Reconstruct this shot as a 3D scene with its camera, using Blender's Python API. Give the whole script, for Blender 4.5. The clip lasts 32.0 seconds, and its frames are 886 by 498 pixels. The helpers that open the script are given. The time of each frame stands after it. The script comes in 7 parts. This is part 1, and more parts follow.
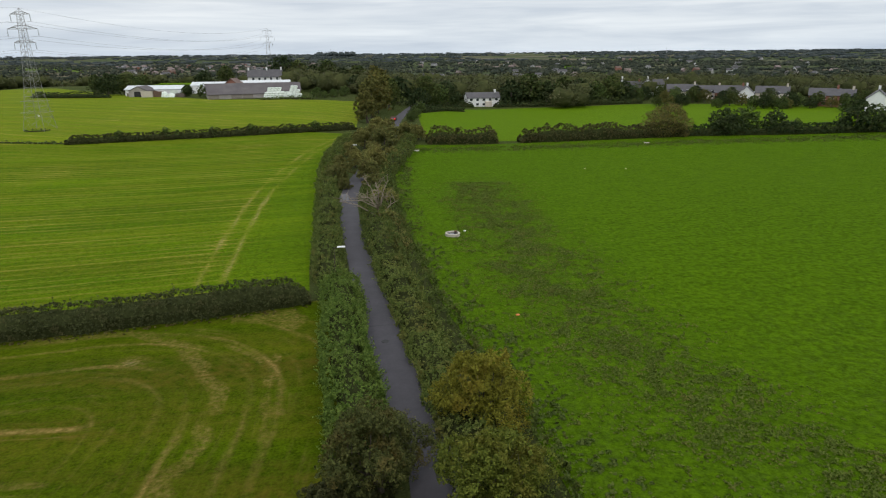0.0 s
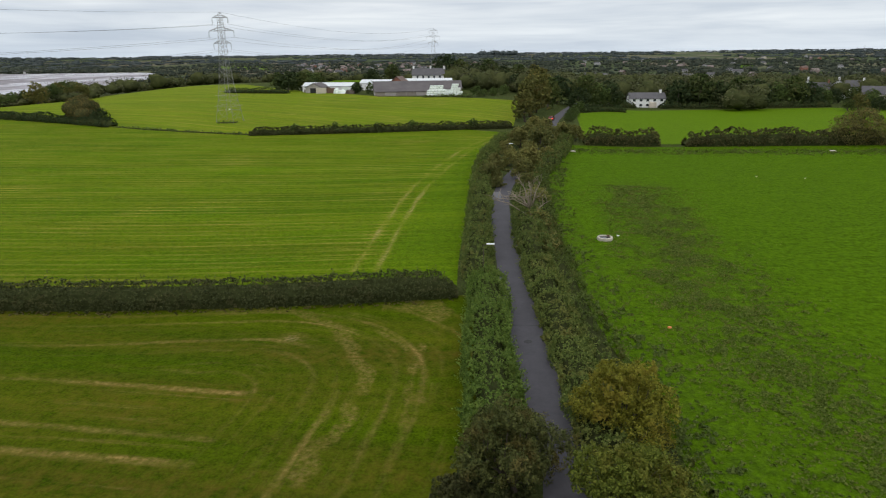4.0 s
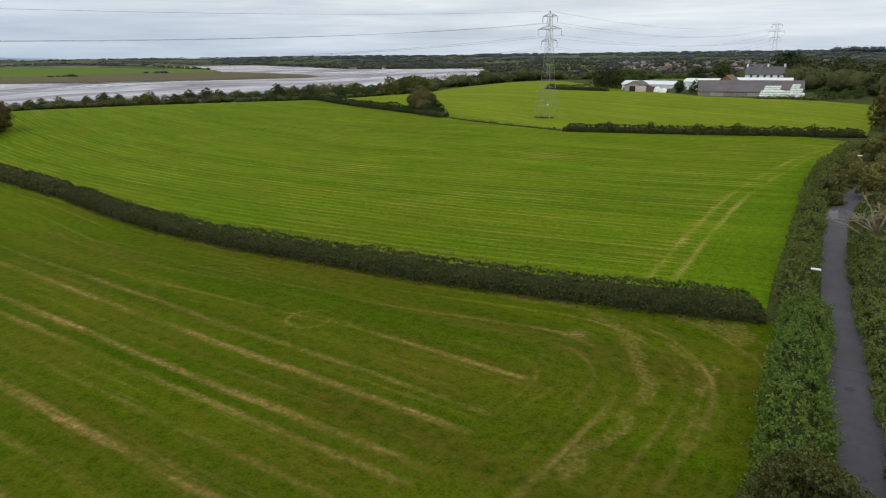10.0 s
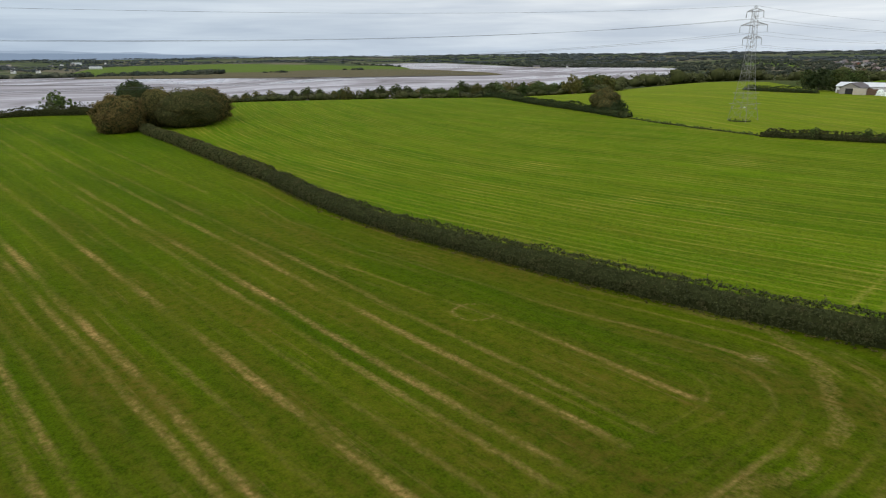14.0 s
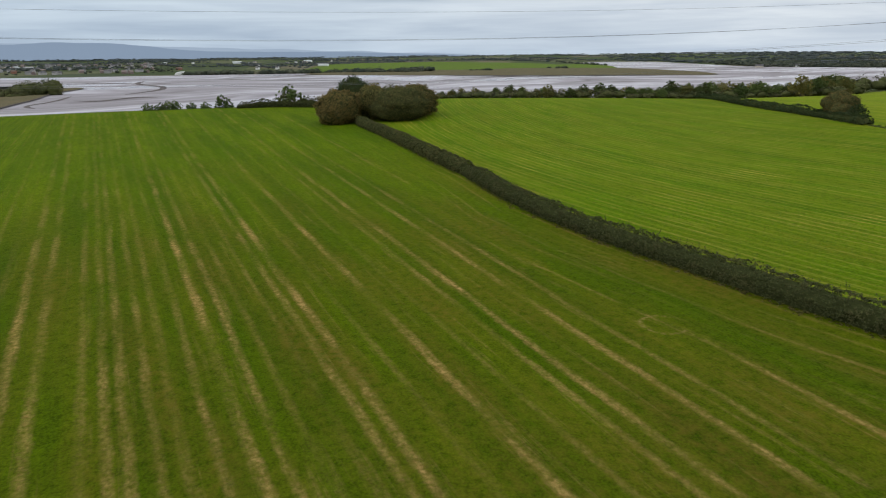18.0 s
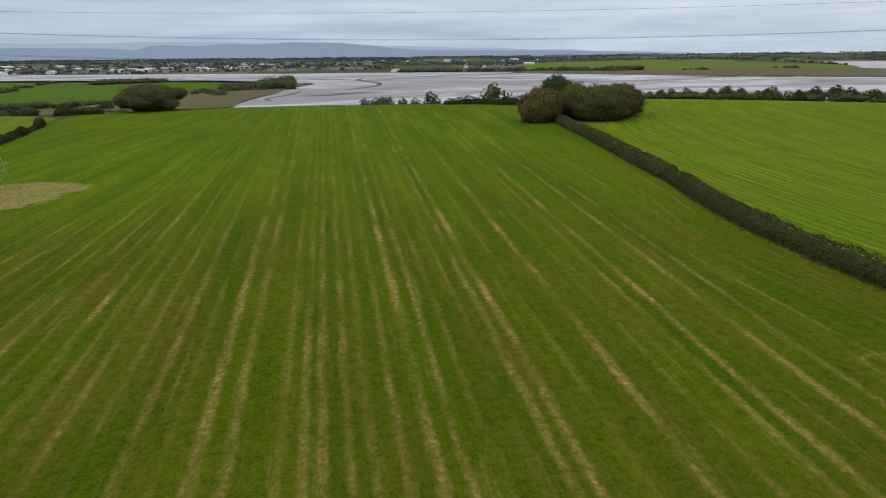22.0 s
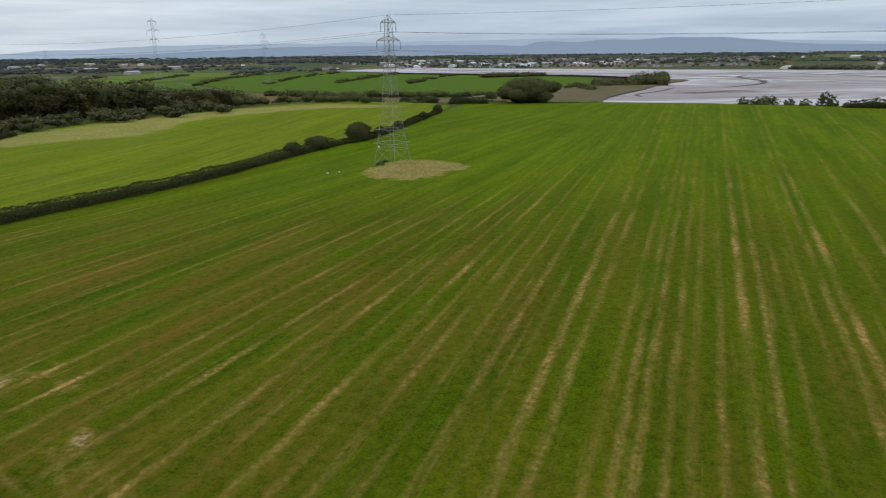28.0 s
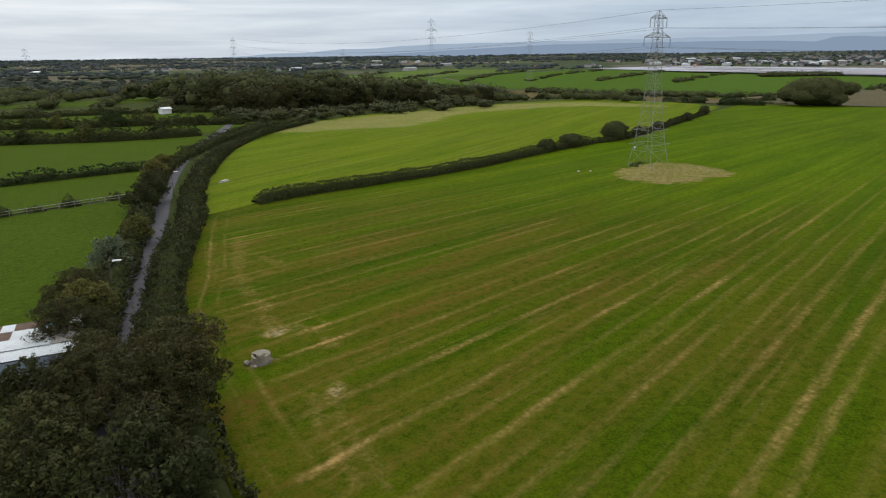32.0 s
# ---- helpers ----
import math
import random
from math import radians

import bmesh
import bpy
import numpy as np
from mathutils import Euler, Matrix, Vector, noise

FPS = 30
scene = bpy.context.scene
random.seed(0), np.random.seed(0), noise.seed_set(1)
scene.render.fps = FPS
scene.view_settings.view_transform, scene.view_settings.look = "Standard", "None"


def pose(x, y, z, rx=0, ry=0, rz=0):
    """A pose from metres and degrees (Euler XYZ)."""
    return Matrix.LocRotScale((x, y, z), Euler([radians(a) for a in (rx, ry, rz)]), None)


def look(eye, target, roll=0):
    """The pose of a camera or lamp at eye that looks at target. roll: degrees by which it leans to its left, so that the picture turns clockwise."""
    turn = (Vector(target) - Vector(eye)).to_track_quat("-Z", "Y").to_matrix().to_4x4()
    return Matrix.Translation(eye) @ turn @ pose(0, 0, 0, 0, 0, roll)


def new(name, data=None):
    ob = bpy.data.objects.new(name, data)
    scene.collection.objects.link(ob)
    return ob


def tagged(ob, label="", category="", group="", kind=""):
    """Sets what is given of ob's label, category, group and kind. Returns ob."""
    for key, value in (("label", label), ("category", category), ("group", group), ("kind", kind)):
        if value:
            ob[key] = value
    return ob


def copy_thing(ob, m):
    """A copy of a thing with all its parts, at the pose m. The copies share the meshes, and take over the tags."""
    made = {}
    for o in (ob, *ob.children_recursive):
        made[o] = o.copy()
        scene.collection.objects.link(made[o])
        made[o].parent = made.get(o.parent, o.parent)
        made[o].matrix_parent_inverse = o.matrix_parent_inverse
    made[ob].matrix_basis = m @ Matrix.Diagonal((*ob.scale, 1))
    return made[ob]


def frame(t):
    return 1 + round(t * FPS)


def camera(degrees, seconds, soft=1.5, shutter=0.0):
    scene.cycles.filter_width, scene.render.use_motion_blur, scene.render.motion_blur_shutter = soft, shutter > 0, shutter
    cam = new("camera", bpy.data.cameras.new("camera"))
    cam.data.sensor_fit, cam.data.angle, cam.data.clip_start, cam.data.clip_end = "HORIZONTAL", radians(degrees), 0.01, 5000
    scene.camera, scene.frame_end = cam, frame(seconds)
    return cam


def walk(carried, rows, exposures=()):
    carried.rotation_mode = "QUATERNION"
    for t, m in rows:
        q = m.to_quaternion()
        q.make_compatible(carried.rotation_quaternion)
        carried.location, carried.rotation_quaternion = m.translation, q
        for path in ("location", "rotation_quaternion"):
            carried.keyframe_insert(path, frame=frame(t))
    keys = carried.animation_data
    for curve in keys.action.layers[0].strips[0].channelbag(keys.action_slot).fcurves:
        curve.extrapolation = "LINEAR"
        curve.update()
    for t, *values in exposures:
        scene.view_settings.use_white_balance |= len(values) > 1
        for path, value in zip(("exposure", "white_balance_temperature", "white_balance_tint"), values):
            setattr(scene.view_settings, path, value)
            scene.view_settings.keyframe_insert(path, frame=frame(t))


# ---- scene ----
# the camera hovers over the lane and turns to the left where it stands
cam = camera(68.34, 32.0, soft=1.1, shutter=0.35)
EYE = (0.0, 0.0, 24.0)
PATH = [  # seconds, yaw, pitch, roll
    (0, -9.86, -16.67, 0.50),
    (0.5, -8.25, -16.67, 0.50),
    (1, -6.63, -16.66, 0.51),
    (1.5, -5.00, -16.65, 0.52),
    (2, -3.43, -16.64, 0.54),
    (2.5, -1.81, -16.64, 0.55),
    (3, 0.00, -16.63, 0.57),
    (3.5, 1.87, -16.63, 0.58),
    (5.5, 9.75, -16.63, 0.60),
    (6, 12.30, -16.62, 0.62),
    (6.5, 15.12, -16.62, 0.63),
    (7, 18.23, -16.60, 0.64),
    (7.5, 21.41, -16.58, 0.68),
    (8, 23.66, -16.57, 0.69),
    (8.5, 24.82, -16.57, 0.70),
    (9, 26.53, -16.56, 0.70),
    (9.5, 28.52, -16.55, 0.70),
    (10, 30.40, -16.55, 0.69),
    (10.5, 32.31, -16.55, 0.68),
    (11, 34.19, -16.55, 0.68),
    (11.5, 36.13, -16.54, 0.67),
    (12, 38.07, -16.54, 0.66),
    (12.5, 40.01, -16.54, 0.65),
    (13, 41.99, -16.53, 0.64),
    (13.5, 43.83, -16.53, 0.63),
    (14, 45.85, -16.52, 0.61),
    (14.5, 48.00, -16.52, 0.60),
    (16.5, 57.25, -16.52, 0.59),
    (17, 58.89, -16.51, 0.58),
    (17.5, 60.89, -16.50, 0.58),
    (18, 63.00, -16.49, 0.57),
    (18.5, 65.11, -16.49, 0.57),
    (19, 67.26, -16.48, 0.57),
    (19.5, 69.38, -16.47, 0.57),
    (20, 71.48, -16.47, 0.57),
    (20.5, 73.61, -16.48, 0.57),
    (21, 75.72, -16.48, 0.57),
    (21.5, 77.90, -16.47, 0.57),
    (22, 80.24, -16.45, 0.56),
    (22.5, 82.55, -16.45, 0.55),
    (23, 84.89, -16.44, 0.55),
    (23.5, 87.21, -16.44, 0.55),
    (24, 89.65, -16.47, 0.54),
    (24.5, 92.20, -16.47, 0.55),
    (25, 94.89, -16.48, 0.55),
    (25.5, 97.59, -16.48, 0.56),
    (27.5, 108.44, -16.50, 0.58),
    (28, 111.13, -16.51, 0.59),
    (28.5, 113.86, -16.51, 0.61),
    (29, 116.57, -16.50, 0.63),
    (29.5, 119.27, -16.49, 0.64),
    (30, 122.01, -16.49, 0.65),
    (30.5, 124.74, -16.49, 0.66),
    (31, 127.52, -16.49, 0.67),
    (31.5, 130.24, -16.48, 0.67),
    (32, 133.04, -16.48, 0.67),
]
walk(cam, [(t, pose(*EYE, 90 + p, r, y)) for t, y, p, r in PATH])

# ---------------------------------------------------------------- sky, sun
def node(nt, kind, **kw):
    n = nt.nodes.new(kind)
    for k, v in kw.items():
        if k == "inp":
            for s, val in v.items():
                n.inputs[s].default_value = val
        elif k == "op":
            n.operation = v
        elif k == "mix":
            n.data_type, n.blend_type = "RGBA", v
    return n


world = bpy.data.worlds.new("overcast_sky")
scene.world = world
world.use_nodes = True
wt = world.node_tree
wt.nodes.clear()
w_out = wt.nodes.new("ShaderNodeOutputWorld")
w_bg = wt.nodes.new("ShaderNodeBackground")
sky = wt.nodes.new("ShaderNodeTexSky")
sky.sky_type, sky.sun_disc = "NISHITA", False
sky.sun_elevation, sky.sun_rotation = radians(42), radians(200)
w_co = wt.nodes.new("ShaderNodeTexCoord")
w_sep = wt.nodes.new("ShaderNodeSeparateXYZ")
w_map = wt.nodes.new("ShaderNodeMapping")
w_map.inputs["Scale"].default_value = (1.6, 1.6, 22.0)
w_no = node(wt, "ShaderNodeTexNoise", inp={"Scale": 2.2, "Detail": 6.0, "Roughness": 0.55, "Distortion": 0.4})
w_ramp = wt.nodes.new("ShaderNodeValToRGB")
w_ramp.color_ramp.elements[0].position, w_ramp.color_ramp.elements[0].color = 0.33, (0.61, 0.655, 0.73, 1)
w_ramp.color_ramp.elements[1].position, w_ramp.color_ramp.elements[1].color = 0.68, (0.90, 0.915, 0.935, 1)
w_z = wt.nodes.new("ShaderNodeValToRGB")  # overcast cloud: darker and bluer low down, brightest overhead
w_z.color_ramp.elements[0].position, w_z.color_ramp.elements[0].color = 0.0, (0.86, 0.94, 1.02, 1)
w_z.color_ramp.elements[1].position, w_z.color_ramp.elements[1].color = 1.0, (1.75, 1.75, 1.72, 1)
e = w_z.color_ramp.elements.new(0.10)
e.color = (1.08, 1.07, 1.06, 1)
w_mul = node(wt, "ShaderNodeMix", mix="MULTIPLY", inp={0: 1.0})
w_sk = node(wt, "ShaderNodeMix", mix="MULTIPLY", inp={0: 1.0, 7: (0.10, 0.10, 0.10, 1)})
w_mix = node(wt, "ShaderNodeMix", mix="MIX", inp={0: 0.88})
wt.links.new(w_co.outputs["Generated"], w_map.inputs[0])
wt.links.new(w_map.outputs[0], w_no.inputs["Vector"])
wt.links.new(w_no.outputs["Fac"], w_ramp.inputs[0])
wt.links.new(w_co.outputs["Generated"], w_sep.inputs[0])
wt.links.new(w_sep.outputs["Z"], w_z.inputs[0])
w_dot = wt.nodes.new("ShaderNodeVectorMath")
w_dot.operation = "DOT_PRODUCT"
w_dot.inputs[1].default_value = (-0.985, -0.17, 0.0)  # a darker, bluer bank of cloud over the estuary
w_pow = node(wt, "ShaderNodeMath", op="MULTIPLY")
w_max = node(wt, "ShaderNodeMath", op="MAXIMUM", inp={1: 0.0})
w_bank = node(wt, "ShaderNodeMix", mix="MULTIPLY", inp={7: (0.66, 0.75, 0.84, 1)})
wt.links.new(w_co.outputs["Generated"], w_dot.inputs[0])
wt.links.new(w_dot.outputs["Value"], w_max.inputs[0])
wt.links.new(w_max.outputs[0], w_pow.inputs[0])
wt.links.new(w_max.outputs[0], w_pow.inputs[1])
wt.links.new(w_pow.outputs[0], w_bank.inputs[0])
wt.links.new(w_ramp.outputs[0], w_bank.inputs[6])
wt.links.new(w_bank.outputs[2], w_mul.inputs[6])
wt.links.new(w_z.outputs[0], w_mul.inputs[7])
wt.links.new(sky.outputs[0], w_sk.inputs[6])
wt.links.new(w_sk.outputs[2], w_mix.inputs[6])
wt.links.new(w_mul.outputs[2], w_mix.inputs[7])
wt.links.new(w_mix.outputs[2], w_bg.inputs["Color"])
w_bg.inputs["Strength"].default_value = 1.0
wt.links.new(w_bg.outputs[0], w_out.inputs[0])

sun = new("sun", bpy.data.lights.new("sun", "SUN"))
sun.data.energy, sun.data.angle, sun.data.color = 0.7, radians(18), (1.0, 0.96, 0.90)
sun.matrix_world = look((-60, -160, 150), (0, 0, 0))

# ---------------------------------------------------------------- materials
def material(name, rough=0.8, metal=0.0):
    m = bpy.data.materials.new(name)
    m.use_nodes = True
    b = m.node_tree.nodes["Principled BSDF"]
    b.inputs["Roughness"].default_value = rough
    b.inputs["Metallic"].default_value = metal
    return m, m.node_tree, b


def noise_fac(nt, scale, detail=4.0, vec=None, stretch=None, coord="Object"):
    n = node(nt, "ShaderNodeTexNoise", inp={"Scale": scale, "Detail": detail, "Roughness": 0.6})
    if vec is None:
        vec = nt.nodes.new("ShaderNodeTexCoord").outputs[coord]
    if stretch:
        mp = nt.nodes.new("ShaderNodeMapping")
        mp.inputs["Scale"].default_value = stretch
        nt.links.new(vec, mp.inputs[0])
        vec = mp.outputs[0]
    nt.links.new(vec, n.inputs["Vector"])
    return n.outputs["Fac"]


def ramp(nt, fac, lo, hi, a=0.35, b=0.65):
    r = nt.nodes.new("ShaderNodeValToRGB")
    r.color_ramp.elements[0].position, r.color_ramp.elements[0].color = a, (*lo, 1)
    r.color_ramp.elements[1].position, r.color_ramp.elements[1].color = b, (*hi, 1)
    nt.links.new(fac, r.inputs[0])
    return r.outputs[0]


def mixc(nt, fac, a, b, kind="MIX"):
    m = node(nt, "ShaderNodeMix", mix=kind)
    for sock, val in ((0, fac), (6, a), (7, b)):
        if isinstance(val, (int, float)):
            m.inputs[sock].default_value = val
        elif isinstance(val, tuple):
            m.inputs[sock].default_value = (*val, 1)
        else:
            nt.links.new(val, m.inputs[sock])
    return m.outputs[2]


def maths(nt, op, a, b=0.0, clamp=False):
    m = node(nt, "ShaderNodeMath", op=op)
    m.use_clamp = clamp
    for i, val in enumerate((a, b)):
        if isinstance(val, (int, float)):
            m.inputs[i].default_value = val
        else:
            nt.links.new(val, m.inputs[i])
    return m.outputs[0]


def bump(nt, b, fac, strength, dist):
    n = node(nt, "ShaderNodeBump", inp={"Strength": strength, "Distance": dist})
    nt.links.new(fac, n.inputs["Height"])
    nt.links.new(n.outputs[0], b.inputs["Normal"])


def plain(name, lo, hi, scale=2.0, rough=0.8, metal=0.0, bumps=0.2, stretch=None):
    """A surface that varies between two colours at two scales."""
    m, nt, b = material(name, rough, metal)
    big = noise_fac(nt, scale, 4, stretch=stretch)
    fine = noise_fac(nt, scale * 9, 3)
    c = ramp(nt, big, lo, hi, 0.3, 0.7)
    c = mixc(nt, 0.35, c, ramp(nt, fine, lo, hi, 0.3, 0.7))
    nt.links.new(c, b.inputs["Base Color"])
    if bumps:
        bump(nt, b, fine, bumps, 0.05)
    return m


def swath_lines(nt, uv, obj, period, pair, width, fine):
    """Pale rows of cut grass: u of the map runs across them and v along them."""
    sep = nt.nodes.new("ShaderNodeSeparateXYZ")
    nt.links.new(uv, sep.inputs[0])
    wob = maths(nt, "MULTIPLY", maths(nt, "SUBTRACT", noise_fac(nt, 0.03, 2, obj), 0.5), 1.6)
    wob = maths(nt, "ADD", wob, maths(nt, "MULTIPLY", maths(nt, "SUBTRACT", noise_fac(nt, 0.35, 3, obj), 0.5), 0.5))
    fr = maths(nt, "FRACT", maths(nt, "MULTIPLY", maths(nt, "ADD", sep.outputs[0], wob), 1.0 / period))
    d = maths(nt, "MULTIPLY", maths(nt, "ABSOLUTE", maths(nt, "SUBTRACT", fr, 0.5)), period)
    d = maths(nt, "ABSOLUTE", maths(nt, "SUBTRACT", d, pair))
    wide = maths(nt, "MULTIPLY", maths(nt, "ADD", 0.45, noise_fac(nt, 0.22, 3, obj)), width)
    line = maths(nt, "SUBTRACT", 1.0, maths(nt, "DIVIDE", d, wide), True)
    gate = maths(nt, "MULTIPLY", maths(nt, "SUBTRACT", noise_fac(nt, 1.0, 5, uv, stretch=(0.45, 0.028, 1)), 0.38), 4.5, True)
    s1 = maths(nt, "MULTIPLY", line, gate)
    thin = noise_fac(nt, 1.0, 5, uv, stretch=(1.25, 0.08, 1))
    s2 = maths(nt, "MULTIPLY", maths(nt, "MULTIPLY", maths(nt, "SUBTRACT", thin, 0.54), 6.0, True), fine)
    return maths(nt, "MAXIMUM", s1, s2)


def swath_rows(nt, uv, obj, rows, reach, fine):
    """Single rows of cut grass at their own places: rows of (u, strength, half width), thin streaks between them."""
    sep = nt.nodes.new("ShaderNodeSeparateXYZ")
    nt.links.new(uv, sep.inputs[0])
    wob = maths(nt, "MULTIPLY", maths(nt, "SUBTRACT", noise_fac(nt, 0.05, 2, obj), 0.5), 0.7)
    wob = maths(nt, "ADD", wob, maths(nt, "MULTIPLY", maths(nt, "SUBTRACT", noise_fac(nt, 0.9, 4, obj), 0.5), 0.62))
    u = maths(nt, "ADD", sep.outputs[0], wob)
    total = None
    for first in range(0, len(rows), 7):
        group = rows[first:first + 7]
        a, b = group[0][0] - reach, group[-1][0] + reach
        r = nt.nodes.new("ShaderNodeValToRGB")
        stops = r.color_ramp.elements
        for place, k, w in group:
            for du, v in ((-w, 0.0), (-0.25 * w, k), (0.25 * w, k), (w, 0.0)):
                stops.new((place + du - a) / (b - a)).color = (v, v, v, 1)
        stops[0].color = stops[len(stops) - 1].color = (0, 0, 0, 1)
        nt.links.new(maths(nt, "DIVIDE", maths(nt, "SUBTRACT", u, a), b - a, True), r.inputs[0])
        total = r.outputs[0] if total is None else maths(nt, "MAXIMUM", total, r.outputs[0])
    gate = maths(nt, "ADD", 0.24, maths(nt, "MULTIPLY", maths(nt, "SUBTRACT", noise_fac(nt, 1.0, 6, uv, stretch=(0.5, 0.07, 1)), 0.40), 4.2, True))
    s1 = maths(nt, "MULTIPLY", total, gate)
    thin = noise_fac(nt, 1.0, 5, uv, stretch=(1.1, 0.05, 1))
    s2 = maths(nt, "MULTIPLY", maths(nt, "MULTIPLY", maths(nt, "SUBTRACT", thin, 0.56), 6.0, True), fine)
    return maths(nt, "MAXIMUM", s1, s2)


def attribute(nt, name):
    n = nt.nodes.new("ShaderNodeAttribute")
    n.attribute_name = name
    return n.outputs["Fac"]


def grass(name, green, dark, straw, period=8.8, pair=1.15, width=0.5, amount=0.5, fine=0.3, rough_grass=0.0, dry=0.0, edge=False, weedy=None, grain=1.0, crisp=0.42, lumpy=0.0, rows=()):
    """Grass in metres, with swaths by the map; the attributes wear and weed mark worn and weedy ground, edge the turning strips."""
    m, nt, b = material(name, 0.9)
    uv = nt.nodes.new("ShaderNodeUVMap")
    uv.uv_map = "UVMap"
    obj = nt.nodes.new("ShaderNodeTexCoord").outputs["Object"]
    broad = noise_fac(nt, 0.018, 3, obj)
    mid = noise_fac(nt, 0.13, 4, obj)
    tuft = noise_fac(nt, 1.1, 6, obj)
    blade = noise_fac(nt, 5.0, 5, obj)
    c = ramp(nt, broad, dark, green, 0.36, 0.62)
    c = mixc(nt, 0.40, c, ramp(nt, mid, tuple(0.80 * v for v in dark), tuple(1.12 * v for v in green), 0.35, 0.65))
    c = mixc(nt, 0.42, c, ramp(nt, tuft, tuple(0.42 * v for v in dark), tuple(1.36 * v for v in green), 0.36, 0.64))
    c = mixc(nt, crisp, c, ramp(nt, blade, tuple(0.22 * v for v in dark), tuple(1.62 * v for v in green), 0.36, 0.64))
    if lumpy:
        # mottled tone at two scales; paints the lit and shaded sides of tufts
        c = mixc(nt, 0.8 * lumpy, c, ramp(nt, noise_fac(nt, 0.38, 6, obj, stretch=(0.6, 1.5, 1)), tuple(0.5 * v for v in dark), (1.5 * green[0], 1.32 * green[1], 1.4 * green[2]), 0.36, 0.64))
        c = mixc(nt, lumpy, c, ramp(nt, noise_fac(nt, 1.5, 7, obj), tuple(0.42 * v for v in dark), tuple(1.5 * v for v in green), 0.38, 0.62))
    if amount:
        c = mixc(nt, 1.0, c, ramp(nt, noise_fac(nt, 1.0, 4, uv.outputs[0], stretch=(0.20, 0.012, 1)), (0.72, 0.82, 0.75), (1.26, 1.14, 1.2), 0.36, 0.64), "MULTIPLY")
    if edge:
        thick = maths(nt, "MULTIPLY", attribute(nt, "lush"), 0.75, True)
        c = mixc(nt, thick, c, mixc(nt, 1.0, c, (1.38, 1.47, 0.85), "MULTIPLY"))
    if weedy:
        wd = maths(nt, "SUBTRACT", maths(nt, "ADD", attribute(nt, "weed"), noise_fac(nt, 0.6, 6, obj)), 0.82)
        wd = maths(nt, "MULTIPLY", maths(nt, "MULTIPLY", wd, 3.0, True), maths(nt, "MULTIPLY", maths(nt, "SUBTRACT", noise_fac(nt, 2.0, 6, obj), 0.42), 7.0, True))
        c = mixc(nt, maths(nt, "MULTIPLY", wd, 0.55), c, ramp(nt, blade, tuple(0.4 * v for v in weedy), tuple(1.5 * v for v in weedy), 0.36, 0.64))
    if amount:
        s = swath_rows(nt, uv.outputs[0], obj, rows, 1.2, fine) if rows else swath_lines(nt, uv.outputs[0], obj, period, pair, width, fine)
        along_map = uv.outputs[0]
        if edge:
            uv2 = nt.nodes.new("ShaderNodeUVMap")
            uv2.uv_map = "EdgeMap"
            s_e = swath_lines(nt, uv2.outputs[0], obj, period, pair * 0.9, width, fine)
            k = maths(nt, "ADD", attribute(nt, "edge"), maths(nt, "MULTIPLY", maths(nt, "SUBTRACT", noise_fac(nt, 0.16, 5, obj), 0.5), 2.0))
            k = maths(nt, "MULTIPLY", maths(nt, "SUBTRACT", k, 0.25), 2.2, True)
            s = maths(nt, "ADD", maths(nt, "MULTIPLY", s, maths(nt, "SUBTRACT", 1.0, k)), maths(nt, "MULTIPLY", s_e, maths(nt, "MULTIPLY", k, 0.5)))
        s = maths(nt, "MULTIPLY", s, maths(nt, "ADD", 0.28, maths(nt, "MULTIPLY", maths(nt, "SUBTRACT", noise_fac(nt, 0.07, 5, obj), 0.34), 2.6), True))
        grains = maths(nt, "MULTIPLY", maths(nt, "SUBTRACT", noise_fac(nt, 2.6, 6, obj), 0.32), 2.6, True)
        s = maths(nt, "MULTIPLY", s, maths(nt, "ADD", 0.34, grains))
        s = maths(nt, "MULTIPLY", s, maths(nt, "SUBTRACT", 1.0, attribute(nt, "calm")))
        if edge:
            s = maths(nt, "MULTIPLY", s, maths(nt, "SUBTRACT", 1.0, maths(nt, "MULTIPLY", attribute(nt, "lush"), 0.6, True)))
        wear = attribute(nt, "wear")
        s = maths(nt, "MULTIPLY", s, maths(nt, "MULTIPLY", maths(nt, "ADD", 1.0, wear), amount))
        s = maths(nt, "MAXIMUM", s, maths(nt, "MULTIPLY", maths(nt, "MULTIPLY", maths(nt, "SUBTRACT", wear, 0.9, True), grains), 1.1), True)
        brown = maths(nt, "MULTIPLY", maths(nt, "SUBTRACT", noise_fac(nt, 1.0, 5, along_map, stretch=(0.16, 0.03, 1)), 0.385), 2.6, True)
        brown = maths(nt, "MULTIPLY", brown, maths(nt, "MULTIPLY", maths(nt, "SUBTRACT", tuft, 0.30), 3.0, True))
        brown = maths(nt, "MULTIPLY", brown, maths(nt, "SUBTRACT", 1.0, attribute(nt, "calm")))
        if edge:
            brown = maths(nt, "MULTIPLY", brown, maths(nt, "SUBTRACT", 1.2, attribute(nt, "lush")))
        c = mixc(nt, maths(nt, "MULTIPLY", brown, 0.76 * amount, True), c, (0.38 * straw[0], 0.37 * straw[1], 0.24 * straw[2]))
        c = mixc(nt, s, c, ramp(nt, noise_fac(nt, 1.7, 6, obj), tuple(0.62 * v for v in straw), (1.22 * straw[0] + 0.01, 1.26 * straw[1] + 0.012, 1.5 * straw[2]), 0.36, 0.64))
        c = mixc(nt, maths(nt, "MULTIPLY", maths(nt, "SUBTRACT", wear, 1.3), grains, True), c, ramp(nt, noise_fac(nt, 0.9, 8, obj), (0.11, 0.082, 0.038), (0.40, 0.315, 0.185), 0.36, 0.60))
